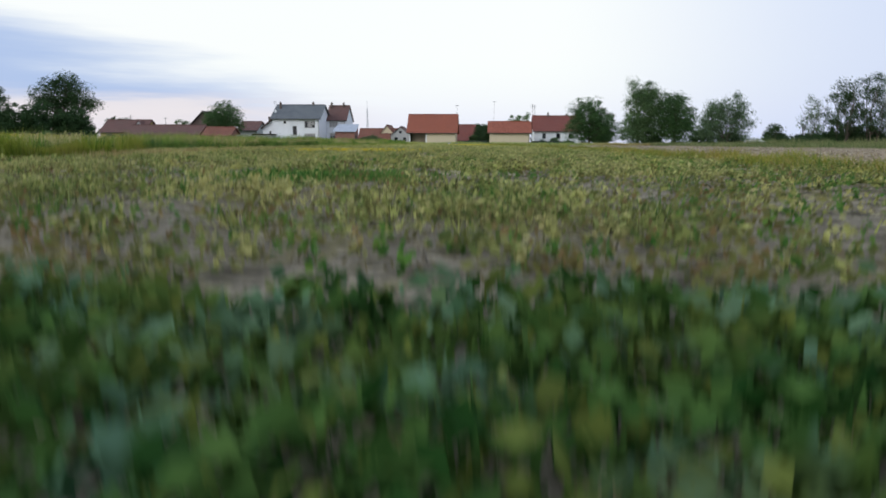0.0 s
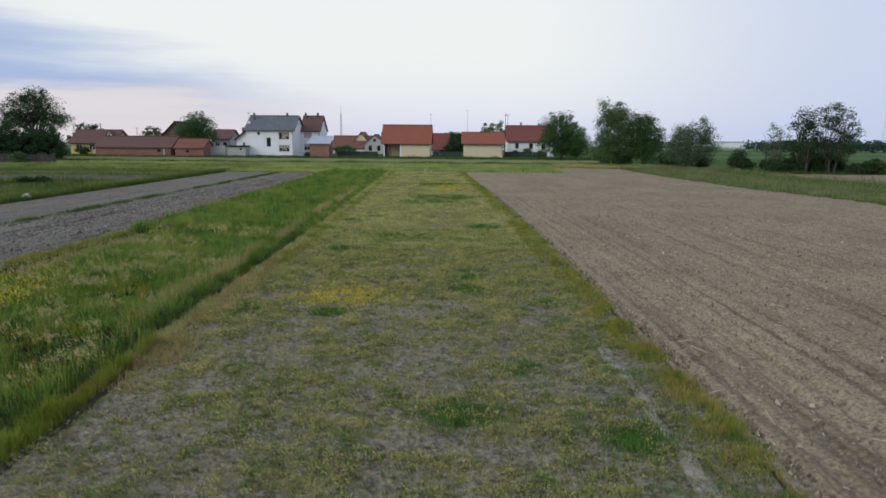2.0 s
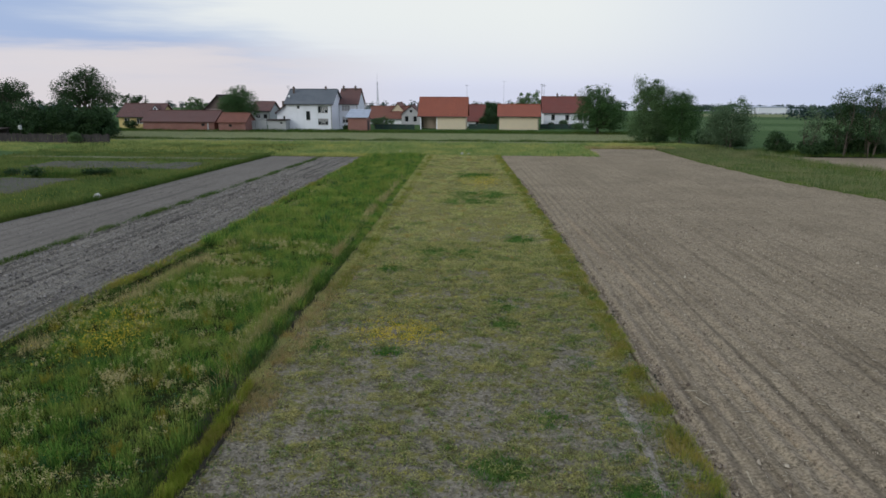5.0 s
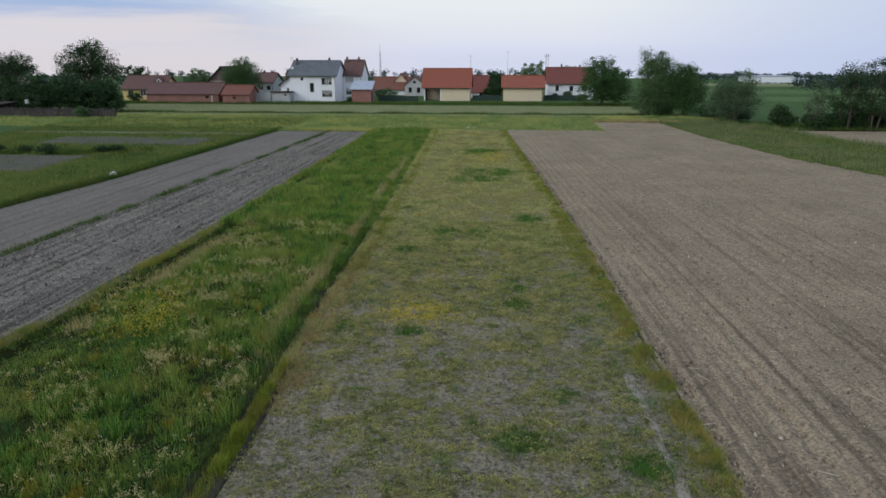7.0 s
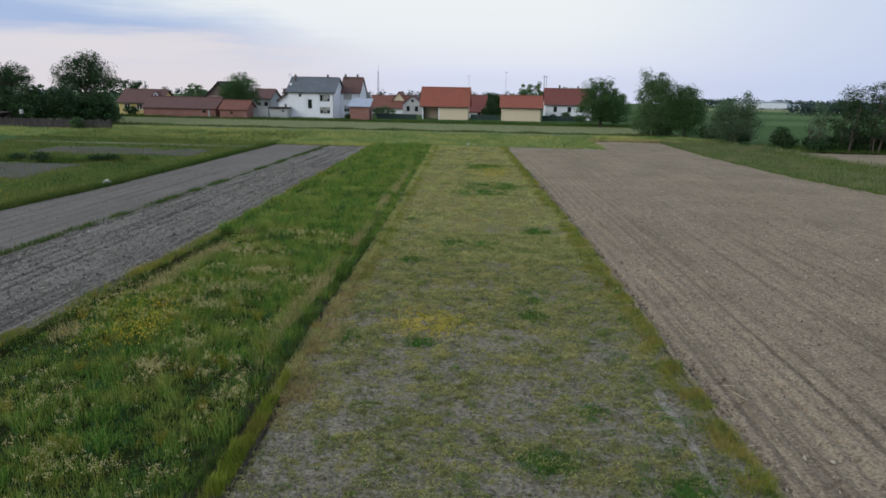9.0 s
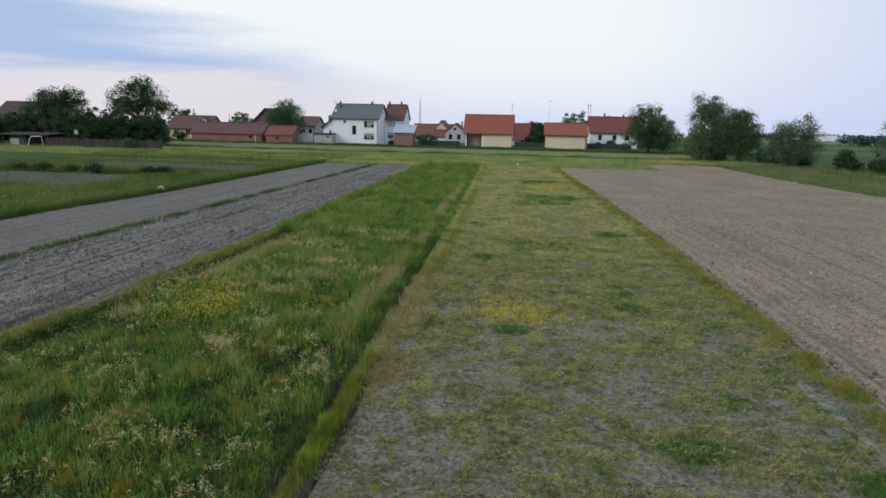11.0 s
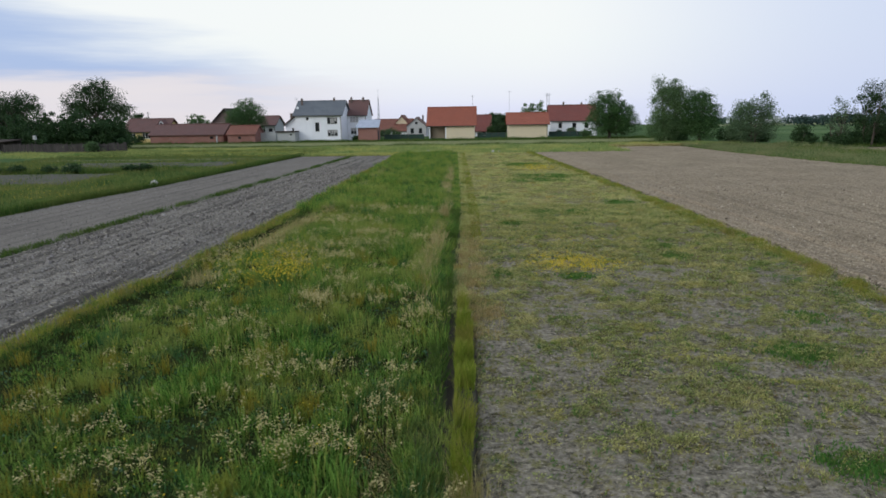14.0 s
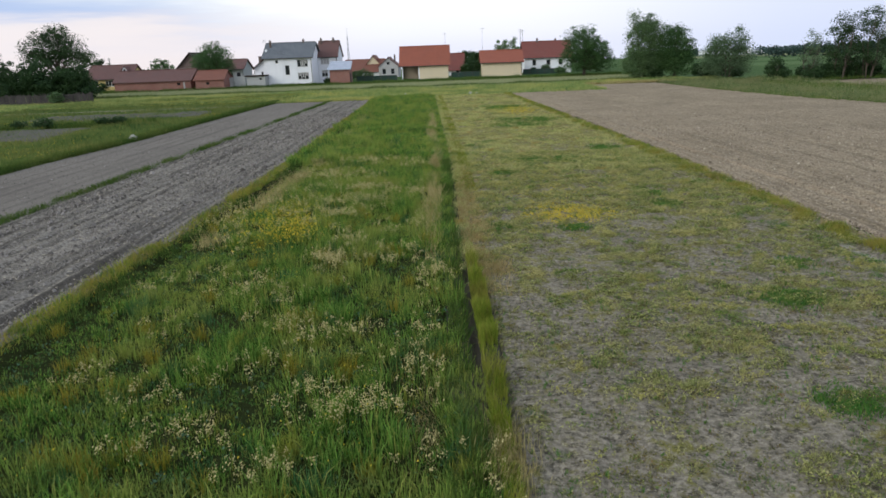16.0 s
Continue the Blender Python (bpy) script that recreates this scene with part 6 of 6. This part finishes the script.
# Small leafy weeds between the tufts, thickest near the starting place.
x, y = scatter(STRIP_L, INNER_R, 0.75, 15, 3600, 1.5)
x, y = keep(x, y, smooth(0.3, 0.6, vnoise(x, y, 0.5, 182)))
x, y = tufts(x, y, 14, 0.05)
blooms("small_weeds", x, y, 0.008 + 0.075 * rng.random(len(x)) ** 1.6, 0.015, M_WEED, "small olive and reddish weeds on the soil", 1)
def leafy_stems(count, y0, y1, h, size, material, label, seed):
    """Small upright weeds: leaves all along a short stem, in loose drifts."""
    x, y = scatter(STRIP_L, INNER_R, y0, y1, count, 1.25)
    x, y = keep(x, y, (0.06 + 0.94 * smooth(0.44, 0.6, 0.6 * vnoise(x, y, 0.9, seed) + 0.4 * vnoise(x, y, 0.3, seed + 1))) * (1 - 0.9 * wheel_line(x, y)))
    k = np.repeat(np.arange(len(x)), 18)
    tall = h * (0.45 + 0.75 * rng.random(len(x)))
    f = rng.random(len(k))
    lean = rng.normal(0, 0.2, (len(x), 2))[k] * (f * tall[k])[:, None]
    r, a = 0.016 * (1.3 - f) + 0.004, rng.random(len(k)) * 2 * math.pi
    px, py = x[k] + lean[:, 0] + r * np.cos(a), y[k] + lean[:, 1] + r * np.sin(a)
    return blooms("weed_stems", px, py, hummocks(px, py) + f * tall[k], size * (1.2 - 0.5 * f), material, label, 1)


leafy_stems(2300, 0.9, 10, 0.11, 0.0125, M_TUFT, "small upright yellow-green weeds on dry soil", 194)
leafy_stems(1300, 0.9, 12, 0.09, 0.0135, M_CLOVER, "small upright green weeds on dry soil", 197)
# Thin upright stalks.
x, y = scatter(STRIP_L, INNER_R, 1.0, 26, 9500, 1.4)
x, y = keep(x, y, 0.04 + 0.6 * smooth(1.2, 6.0, y) * smooth(0.45, 0.6, vnoise(x, y, 0.7, 89)))
grass("strip_stalks", x, y, (0.12 + 0.10 * rng.random(len(x)) ** 2) * (0.6 + 0.4 * smooth(3, 10, y)), 0.0042 + 0.0025 * smooth(3, 10, y), 0.55, M_STALK, "thin upright yellow-green stalks on the strip", True)
# Greener border towards the brown field.
x, y = scatter(shift(STRIP_R, -1.0), shift(STRIP_R, 0.12), 1, 84, 84000, 1.35)
x, y = keep(x, y, 0.05 + 1.1 * smooth(-0.8, -0.3, x - STRIP_R(y) + 0.75 * (vnoise(x, y, 0.8, 85) - 0.5)) * smooth(0.15, 0.5, vnoise(x, y, 0.6, 84)))
grass("border_grass", x, y, 0.15 * (0.5 + vnoise(x, y, 0.5, 184)), 0.013, 1.2, M_BORDER, "olive-yellow grass border beside the brown field")
x, y = scatter(shift(STRIP_R, -0.6), shift(STRIP_R, 0.0), 5, 26, 5200, 1.2)
x, y = keep(x, y, smooth(0.5, 0.7, vnoise(x, y, 0.9, 185)))
grass("rusty_grass", x, y, 0.13, 0.012, 1.2, M_RUST, "rust-coloured grass tufts in the border", True)


def spot(name, cx, cy, rx, ry, count, h, w, material, label):
    """A ragged patch: denser in its middle, broken at its rim."""
    x, y = cx + rx * rng.normal(0, 0.62, count), cy + ry * rng.normal(0, 0.62, count)
    x, y = keep(x, y, smooth(0.3, 0.6, vnoise(x, y, 0.45 * max(rx, 0.4), int(abs(cx * 7 + cy)) % 60)) + 0.1)
    return grass(name, x, y, h, w, 1.2, material, label, True)


CLOVER = [(-0.45, 9.4, 0.7, 0.55), (-0.35, 9.3, 0.45, 0.4), (0.76, 11.7, 0.42, 0.36), (-4.1, 15.9, 0.4, 0.3), (-6.45, 16.3, 0.35, 0.4), (-0.5, 20.8, 0.45, 0.5), (-0.35, 18.8, 0.45, 0.45), (2.3, 8.6, 0.55, 0.42), (2.3, 8.55, 0.4, 0.3),
          (-2.1, 29.4, 0.6, 0.8), (-4.0, 29.6, 0.7, 0.7), (-1.8, 49.5, 2.0, 1.6), (-1.55, 4.9, 0.75, 0.42), (-1.6, 4.95, 0.6, 0.4), (-2.8, 46, 1.5, 1.2), (0.6, 33, 0.6, 0.8), (-5.6, 26, 0.5, 0.5), (-3.0, 62, 1.8, 1.6)]
for cx, cy, rx, ry in CLOVER:
    spot("clover_patch", cx, cy, rx, ry, int(2000 * min(2.0, (rx * ry) ** 0.5 * 1.6)), 0.06 + 0.0006 * cy, 0.014 + 0.0006 * cy, M_CLOVER, "dark green clover patch in the dry strip")

# Lush weeds just before the starting place.
def lush(count):
    """A ragged patch of weeds: its rims follow the noise."""
    x, y = rng.uniform(-2.9, 2.5, count), rng.uniform(-0.6, 0.9, count)
    far = 0.36 + 0.2 * vnoise(x, y * 0, 0.3, 186) + 0.24 * vnoise(x, y, 0.08, 188)
    k = (y > -0.16 - 0.4 * vnoise(x, y, 0.25, 191)) & (y < far) & (np.abs(x + 0.2) < 1.5 + 1.1 * vnoise(x, y, 0.35, 187))
    return x[k], y[k]


x, y = lush(16000)
grass("lush_weeds", x, y, 0.048 * (0.5 + 0.9 * vnoise(x, y, 0.3, 86)), 0.012, 1.3, M_LUSH, "lush dark green weeds and clover", True)
x, y = lush(16000)
blooms("lush_leaves", x, y, (0.012 + 0.046 * rng.random(len(x))) * (0.4 + 1.2 * vnoise(x, y, 0.22, 86)), 0.02, M_LUSH, "small broad weed leaves", 1)

x, y = lush(4600)
x, y = keep(x, y, smooth(0.46, 0.66, vnoise(x, y, 0.2, 190)) * (0.2 + 0.8 * smooth(0.12, 0.3, y)))
blooms("rosette_leaves", x, y, (0.02 + 0.055 * rng.random(len(x))) * (0.6 + 0.9 * vnoise(x, y, 0.16, 189)), 0.019, M_ROSETTE, "broad bluish-green weed leaves", 1)

# Meadows, headland and bank.
x, y = scatter(flat(-64.0), shift(FAR_L, 0.1), 18, 98, 64000)
x, y = keep(x, y, 1.0 - 0.72 * (((x > -58) & (x < -40) & (y > 46.5) & (y < 56)) | ((x > -53) & (x < -34) & (y > 64.5) & (y < 71.5))))
grass("meadow_grass", x, y, 0.28 * (0.5 + vnoise(x, y, 3.0, 91)), 0.05, 0.7, M_MEADOW, "yellow-green meadow grass")
x, y = scatter(shift(FAR_L, -0.7), shift(FAR_L, 0.15), 20, 82, 16000, 1.2)
grass("edge_grass", x, y, 0.34, 0.03, 0.6, M_BANK, "dark green grass edge of the meadow")
x, y = scatter(flat(-92.0), flat(12.4), 83.5, 107, 45000)
grass("headland_grass", x, y, 0.30 * (0.4 + vnoise(x, y, 2.5, 92)), 0.06, 0.7, M_HEAD, "green grass of the headland")
x, y = scatter(flat(-30.4), flat(-16.8), 80.0, 84.2, 7000)
grass("headland_grass", x, y, 0.26 * (0.4 + vnoise(x, y, 2.5, 92)), 0.05, 0.7, M_HEAD, "grass at the end of the grey fields")
x, y = scatter(flat(12.4), flat(33.0), 96.3, 107, 15000)
grass("headland_grass", x, y, 0.28 * (0.4 + vnoise(x, y, 2.5, 93)), 0.06, 0.7, M_HEAD, "green grass behind the brown field")
x, y = scatter(flat(12.0), flat(25.0), 96.2, 99.0, 9000, 1.6)
x, y = keep(x, y, 0.25 + 0.75 * smooth(0.35, 0.6, vnoise(x, y, 1.6, 192)))
grass("dry_grass", x, y, 0.28, 0.05, 0.7, M_DRY, "ochre dry grass behind the field's far corner")
x, y = scatter(shift(FIELD_R, -0.1), GRASS_R, 25, 100, 38000)
grass("bank_grass", x, y, 0.36 * (0.4 + vnoise(x, y, 2.0, 94)) * (1 + 0.4 * np.exp(-((x - GRASS_R(y) + 1.0) / 1.4) ** 2)), 0.05, 0.7, M_ROUGH, "rough green grass of the bank", lift=crest(x, y))
x, y = scatter(shift(GRASS_R, -0.8), flat(62.0), 86.7, 95.5, 14000)
x, y = keep(x, y, 0.35 + 0.65 * smooth(0.35, 0.6, vnoise(x, y, 1.8, 195)))
grass("ditch_grass", x, y, 0.42 * (0.4 + vnoise(x, y, 1.5, 196)), 0.06, 0.6, M_BANK, "rank dark grass behind the bare soil patch")
x, y = scatter(flat(-92.0), flat(30.0), 110.0, 112.0, 14000)
grass("ditch_grass", x, y, 0.38 * (0.3 + vnoise(x, y, 4.0, 95)), 0.05, 0.5, M_BANK, "dark grass along the field path")
x, y = scatter(flat(-92.0), flat(30.0), 112, 138, 30000)
grass("stubble_grass", x, y, 0.2, 0.05, 0.6, M_STALE, "thin greyish stubble")
x, y = scatter(flat(-92.0), flat(32.0), 137.5, 147, 34000)
grass("weeds", x, y, 0.5 * (0.3 + vnoise(x, y, 2.0, 96)), 0.06, 0.5, M_BANK, "rank dark weeds before the houses", category="weeds")
# Weeds between the two left fields, and dark tufts in the meadow.
x, y = scatter(shift(MID_L, -0.35), shift(MID_L, 0.35), 6, 81, 17000, 1.1)
x, y = keep(x, y, 0.2 + 0.7 * smooth(0.42, 0.65, vnoise(x, y, 1.6, 97)))
grass("weed_line", x, y, 0.17, 0.026, 1.1, M_BANK, "weeds along the line between two fields", category="weeds")
for k, (bx, by, rr) in enumerate(((-45.1, 56.6, 0.78), (-51.0, 57.2, 0.62), (-53.2, 57.0, 0.4), (-40.3, 58.0, 0.36), (-39.2, 58.6, 0.4), (-48.0, 57.4, 0.33))):
    T("bush", bx, by, rr * 1.3, [(0, 0, rr * 0.6, rr * 1.2, rr * 0.6)], M_LEAF_C, "low dark green shrub in the meadow", 0.03, 900, 0.13, stems=2, seed=120 + k, group="meadow shrubs", limbs=8, clump=0.2, category="bush")
x, y = scatter(flat(-64.0), flat(-36.0), 56.0, 60.5, 11000)
x, y = keep(x, y, smooth(0.4, 0.7, vnoise(x, y, 1.8, 98)))
grass("weeds", x, y, 0.45 * (0.4 + vnoise(x, y, 1.1, 99)), 0.05, 0.5, M_BANK, "dark weeds beside the vegetable plot", category="weeds")

# Flowers.
def umbels(cx, cy, n, sx, sy, z):
    """Froth of small heads on a few plants."""
    x, y = cx + rng.normal(0, sx, n), cy + rng.normal(0, sy, n)
    k = rng.integers(9, 20, n)
    i = np.repeat(np.arange(n), k)
    h = z * (0.7 + 0.45 * rng.random(n))
    return x[i] + rng.normal(0, 0.033, len(i)), y[i] + rng.normal(0, 0.033, len(i)), h[i] + rng.normal(0, 0.04, len(i))


spots = [(-11.4, 22.4, 80, 0.5, 0.3), (-11.5, 20.2, 30, 0.5, 0.3), (-12.6, 19.8, 22, 0.5, 0.4), (-11.7, 17.9, 44, 0.4, 0.3), (-10.8, 14.4, 30, 0.25, 0.4), (-11.3, 12.8, 36, 0.32, 0.16), (-8.25, 11.4, 34, 0.25, 0.3),
         (-8.6, 7.1, 10, 0.2, 0.35), (-9.8, 7.9, 20, 0.3, 0.2), (-10.7, 7.7, 30, 0.35, 0.25), (-11.6, 9.6, 16, 0.5, 0.3), (-9.05, 4.9, 24, 0.3, 0.24), (-9.5, 4.8, 20, 0.4, 0.25), (-10.2, 5.3, 26, 0.3, 0.25), (-11.5, 6.4, 20, 0.4, 0.3),
         (-12.9, 5.4, 18, 0.4, 0.3), (-10.4, 3.2, 26, 0.4, 0.15), (-12.0, 3.9, 18, 0.5, 0.3), (-8.6, 10.0, 10, 0.15, 0.4), (-12.2, 30, 40, 0.8, 0.6), (-14.0, 26, 24, 0.7, 0.6), (-7.35, 3.0, 9, 0.12, 0.4), (-13.7, 8.4, 14, 0.5, 0.4), (-10.6, 36, 24, 0.7, 0.8),
         (-8.55, 6.0, 16, 0.15, 0.3), (-9.1, 6.3, 10, 0.3, 0.3), (-15.4, 17.5, 30, 0.4, 0.9), (-8.3, 3.6, 10, 0.15, 0.3), (-8.43, 7.8, 14, 0.2, 0.6), (-8.36, 5.7, 14, 0.18, 0.5), (-8.5, 11.6, 14, 0.2, 0.6), (-9.44, 4.6, 20, 0.3, 0.24), (-11.3, 8.5, 26, 0.35, 0.25), (-11.7, 4.2, 22, 0.3, 0.2), (-14.4, 6.0, 20, 0.4, 0.3), (-9.3, 21.0, 24, 0.2, 1.2), (-14.6, 15.0, 26, 0.4, 0.8), (-15.7, 18.5, 40, 0.35, 1.3)]
px, py = scatter(shift(TALL_L, 1.6), shift(FURROW, -0.7), 10, 30, 420, 1.1)
px, py = keep(px, py, smooth(0.5, 0.68, vnoise(px, py, 1.6, 112)))
spots += [(a, b, 3, 0.15, 0.15) for a, b in zip(px, py)]
XS, YS, ZS = zip(*(umbels(a, b, int(n * (1.7 if b > 12 else 1.0)), sx, sy, 0.34) for a, b, n, sx, sy in spots))
x, y, z = np.concatenate(XS), np.concatenate(YS), np.concatenate(ZS)
blooms("cream_flowers", x, y, z, 0.0125, M_CREAM, "cream flower heads among the tall grass")
i = np.arange(0, len(x), 5)
grass("flower_stems", x[i], y[i], z[i] / 1.0, 0.008, 0.1, M_FRINGE, "thin flower stems")
x, y = scatter(TALL_L, shift(FURROW, -0.5), 3, 50, 2400, 1.1)
x, y = keep(x, y, smooth(0.4, 0.75, vnoise(x, y, 2.0, 101)))
blooms("yellow_flowers", x, y, 0.30 + 0.08 * rng.random(len(x)), 0.013, M_YELLOW, "small yellow flowers in the tall grass")
x = np.concatenate([rng.normal(-13.7, 0.7, 560), rng.normal(-12.8, 0.5, 460)])
y = np.concatenate([rng.normal(16.8, 1.5, 560), rng.normal(15.3, 0.8, 460)])
blooms("yellow_flowers", x, y, 0.38 + 0.08 * rng.random(len(x)), 0.02, M_YELLOW, "cluster of yellow meadow flowers")
x, y = rng.normal(-4.0, 0.75, 2100), rng.normal(17.5, 0.75, 2100)
x, y = keep(x, y, 0.25 + 0.75 * smooth(0.3, 0.6, vnoise(x, y, 0.5, 111)))
blooms("yellow_flowers", x, y, 0.06 + 0.06 * rng.random(len(x)), 0.018, M_YELLOW, "patch of low yellow flowers on the strip")
x, y = rng.normal(-4.4, 1.3, 420), rng.normal(21.6, 2.0, 420)
blooms("yellow_flowers", x, y, 0.05 + 0.05 * rng.random(420), 0.017, M_YELLOW, "scattered low yellow flowers on the strip")
x, y = rng.normal(-2.0, 1.0, 900), rng.normal(57.5, 2.4, 900)
blooms("yellow_flowers", x, y, 0.08 + 0.06 * rng.random(900), 0.026, M_YELLOW, "far patch of yellow flowers on the strip")
x, y = scatter(flat(-60.0), FAR_L, 30, 97, 4200)
x, y = keep(x, y, smooth(0.6, 0.85, vnoise(x, y, 4.0, 103)))
blooms("yellow_flowers", x, y, 0.2 + 0.1 * rng.random(len(x)), 0.024, M_YELLOW, "yellow flowers over the meadow")

x, y = scatter(flat(-58.0), flat(-16.0), 79, 98, 5000)
x, y = keep(x, y, smooth(0.55, 0.8, vnoise(x * 0.25, y, 2.2, 104)))
blooms("yellow_flowers", x, y, 0.18 + 0.1 * rng.random(len(x)), 0.032, M_YELLOW, "drifts of yellow flowers across the headland")
x, y = rng.normal(-8.35, 0.16, 620), rng.normal(4.2, 0.8, 620)
grass("dead_stalks", x, y, 0.16, 0.008, 1.4, M_DRY, "grey dead stalks on a bare spot")
# Clods, straw and small litter on the fields.
x, y = scatter(shift(STRIP_R, 0.05), shift(STRIP_R, 18), 2, 66, 28000, 1.6)
x, y = keep(x, y, (1 - smooth(30, 64, y)) * (1 - smooth(12, 18, x - STRIP_R(y))) * 0.3 + 0.9 * (1 - smooth(28, 62, y)) * (1 - smooth(11, 18, x - STRIP_R(y))) * smooth(0.35, 0.6, vnoise((x - STRIP_R(y)), y * 0.05, 0.28, 141)))
crumbs("field_crumbs", x, y, 0.015 + 0.0002 * y + 0.016 * (rng.random(len(x)) > 0.94), M_CRUMB, "small clods on the harrowed field")
x, y = scatter(shift(STRIP_R, 0.02), shift(STRIP_R, 0.5), 2, 60, 2600, 1.2)
crumbs("edge_crumbs", x, y, 0.024, M_CRUMB, "pale crumbs along the field's edge")
x, y = scatter(shift(STRIP_R, 0.0), shift(STRIP_R, 0.3), 3, 50, 900, 1.2)
x, y = keep(x, y, smooth(0.4, 0.7, vnoise(x, y, 0.8, 142)))
# Clods in dark soil; they also stand for shade cast by the border grass.
clods("edge_clods", x, y, 0.024, M_DITCH, "dark clods along the field's edge, deepening the border's shade")
x, y = scatter(shift(STRIP_R, 0.3), shift(STRIP_R, 15), 3, 40, 420, 1.2)
clods("field_clods", x, y, 0.026, M_CRUMB, "single grey-brown clods on the harrowed field", 0.01)
x, y = scatter(shift(MID_L, 0.4), shift(TALL_L, -0.2), 6, 62, 23000, 1.25)
x, y = keep(x, y, 0.2 + 0.8 * smooth(0.35, 0.65, vnoise(x - TALL_L(y), y * 0.08, 0.3, 105)))
crumbs("field_crumbs", x, y, 0.02 + 0.0002 * y + 0.014 * (rng.random(len(x)) > 0.93), M_CLOD, "grey clods on the ploughed field")
x, y = scatter(shift(MID_L, 0.5), shift(TALL_L, -0.3), 8, 56, 3400, 1.2)
x, y = keep(x, y, 0.1 + 0.9 * smooth(0.45, 0.6, vnoise(x - TALL_L(y), y * 0.06, 0.4, 106)) * smooth(0.3, 0.6, vnoise(x, y, 1.5, 107)))
clods("field_clods", x, y, 0.034, M_CLOD, "larger grey clods thrown up along the furrows", 0.01)
x, y = scatter(FAR_L, shift(MID_L, -0.4), 10, 60, 2500, 1.2)
crumbs("field_crumbs", x, y, 0.022, M_CLOD, "few small clods on the sown field")
x, y = scatter(STRIP_L, STRIP_R, 1, 20, 3000, 1.2)
crumbs("strip_crumbs", x, y, 0.013, M_STRIP, "crumbs of dry soil on the strip")


def litter(name, x, y, length, thick, label):
    n = len(x)
    a = rng.random(n) * math.pi
    L = length * (0.4 + rng.random(n))
    d = np.stack([np.cos(a), np.sin(a), 0.12 * rng.normal(size=n)], 1) * (L / 2)[:, None]
    s = np.stack([-np.sin(a), np.cos(a), np.zeros(n)], 1) * thick / 2
    P = np.stack([x, y, land(x, y) + 0.03], 1)
    up = np.array([0, 0, thick])
    V = np.stack([P - d - s, P - d + s, P - d + up, P + d - s, P + d + s, P + d + up], 1).reshape(-1, 3)
    i = np.arange(n)[:, None] * 6
    F = np.concatenate([i + np.array([[0, 1, 4, 3]]), i + np.array([[1, 2, 5, 4]]), i + np.array([[2, 0, 3, 5]])])
    return tagged(new(name, raw_mesh(name, V, F, M_STRAW)), label, "straw", kind="stuff")


x, y = scatter(shift(STRIP_R, 0.1), shift(STRIP_R, 16), 3, 44, 1500, 1.3)
litter("straw", x, y, 0.10, 0.010, "scattered pale straw on the brown field")
x = np.array([4.76, 4.9, 3.95, 4.12, 5.84, 4.83, 5.22, 9.2, 6.3, 7.6, 8.4])
y = np.array([13.76, 13.1, 12.38, 10.49, 12.62, 9.47, 8.89, 12.27, 8.63, 15.2, 10.1])
litter("maize_stalks", x, y, 0.42, 0.015, "pale maize stalks lying on the field")
x, y = scatter(shift(MID_L, 0.4), shift(TALL_L, -0.2), 6, 60, 800, 1.2)
litter("straw", x, y, 0.10, 0.014, "scattered pale straw on the ploughed field")
x, y = scatter(STRIP_L, STRIP_R, 5, 26, 1200, 1.1)
litter("straw", x, y, 0.08, 0.006, "short dead grass lying on the strip")


def lump(name, x, y, rx, rz, label, category, material):
    bm = bmesh.new()
    bmesh.ops.create_icosphere(bm, subdivisions=2, radius=1)
    for v in bm.verts:
        k = 0.75 + 0.5 * noise.noise(v.co * 1.7 + Vector((x, y, 0)))
        v.co = Vector((v.co.x * rx * k, v.co.y * rx * 0.8 * k, max(-0.05, (v.co.z * 0.6 + 0.4) * rz * k)))
    me = bpy.data.meshes.new(name)
    bm.to_mesh(me)
    bm.free()
    me.materials.append(material)
    ob = new(name, me)
    ob.location = (x, y, float(land(x, y)) + 0.02)
    return tagged(ob, label, category)


lump("plastic_sack", -31.4, 44.6, 0.42, 0.5, "crumpled pale plastic sack at the field's edge", "sack", M_STONE)
lump("stone", -5.5, 84.6, 0.28, 0.3, "pale stone at the end of the strip", "stone", M_STONE)
lump("stone", -4.7, 85.2, 0.2, 0.22, "small pale stone at the end of the strip", "stone", M_STONE)
lump("stone", -14.2, 88.0, 0.22, 0.2, "small pale stone in the headland grass", "stone", M_STONE)
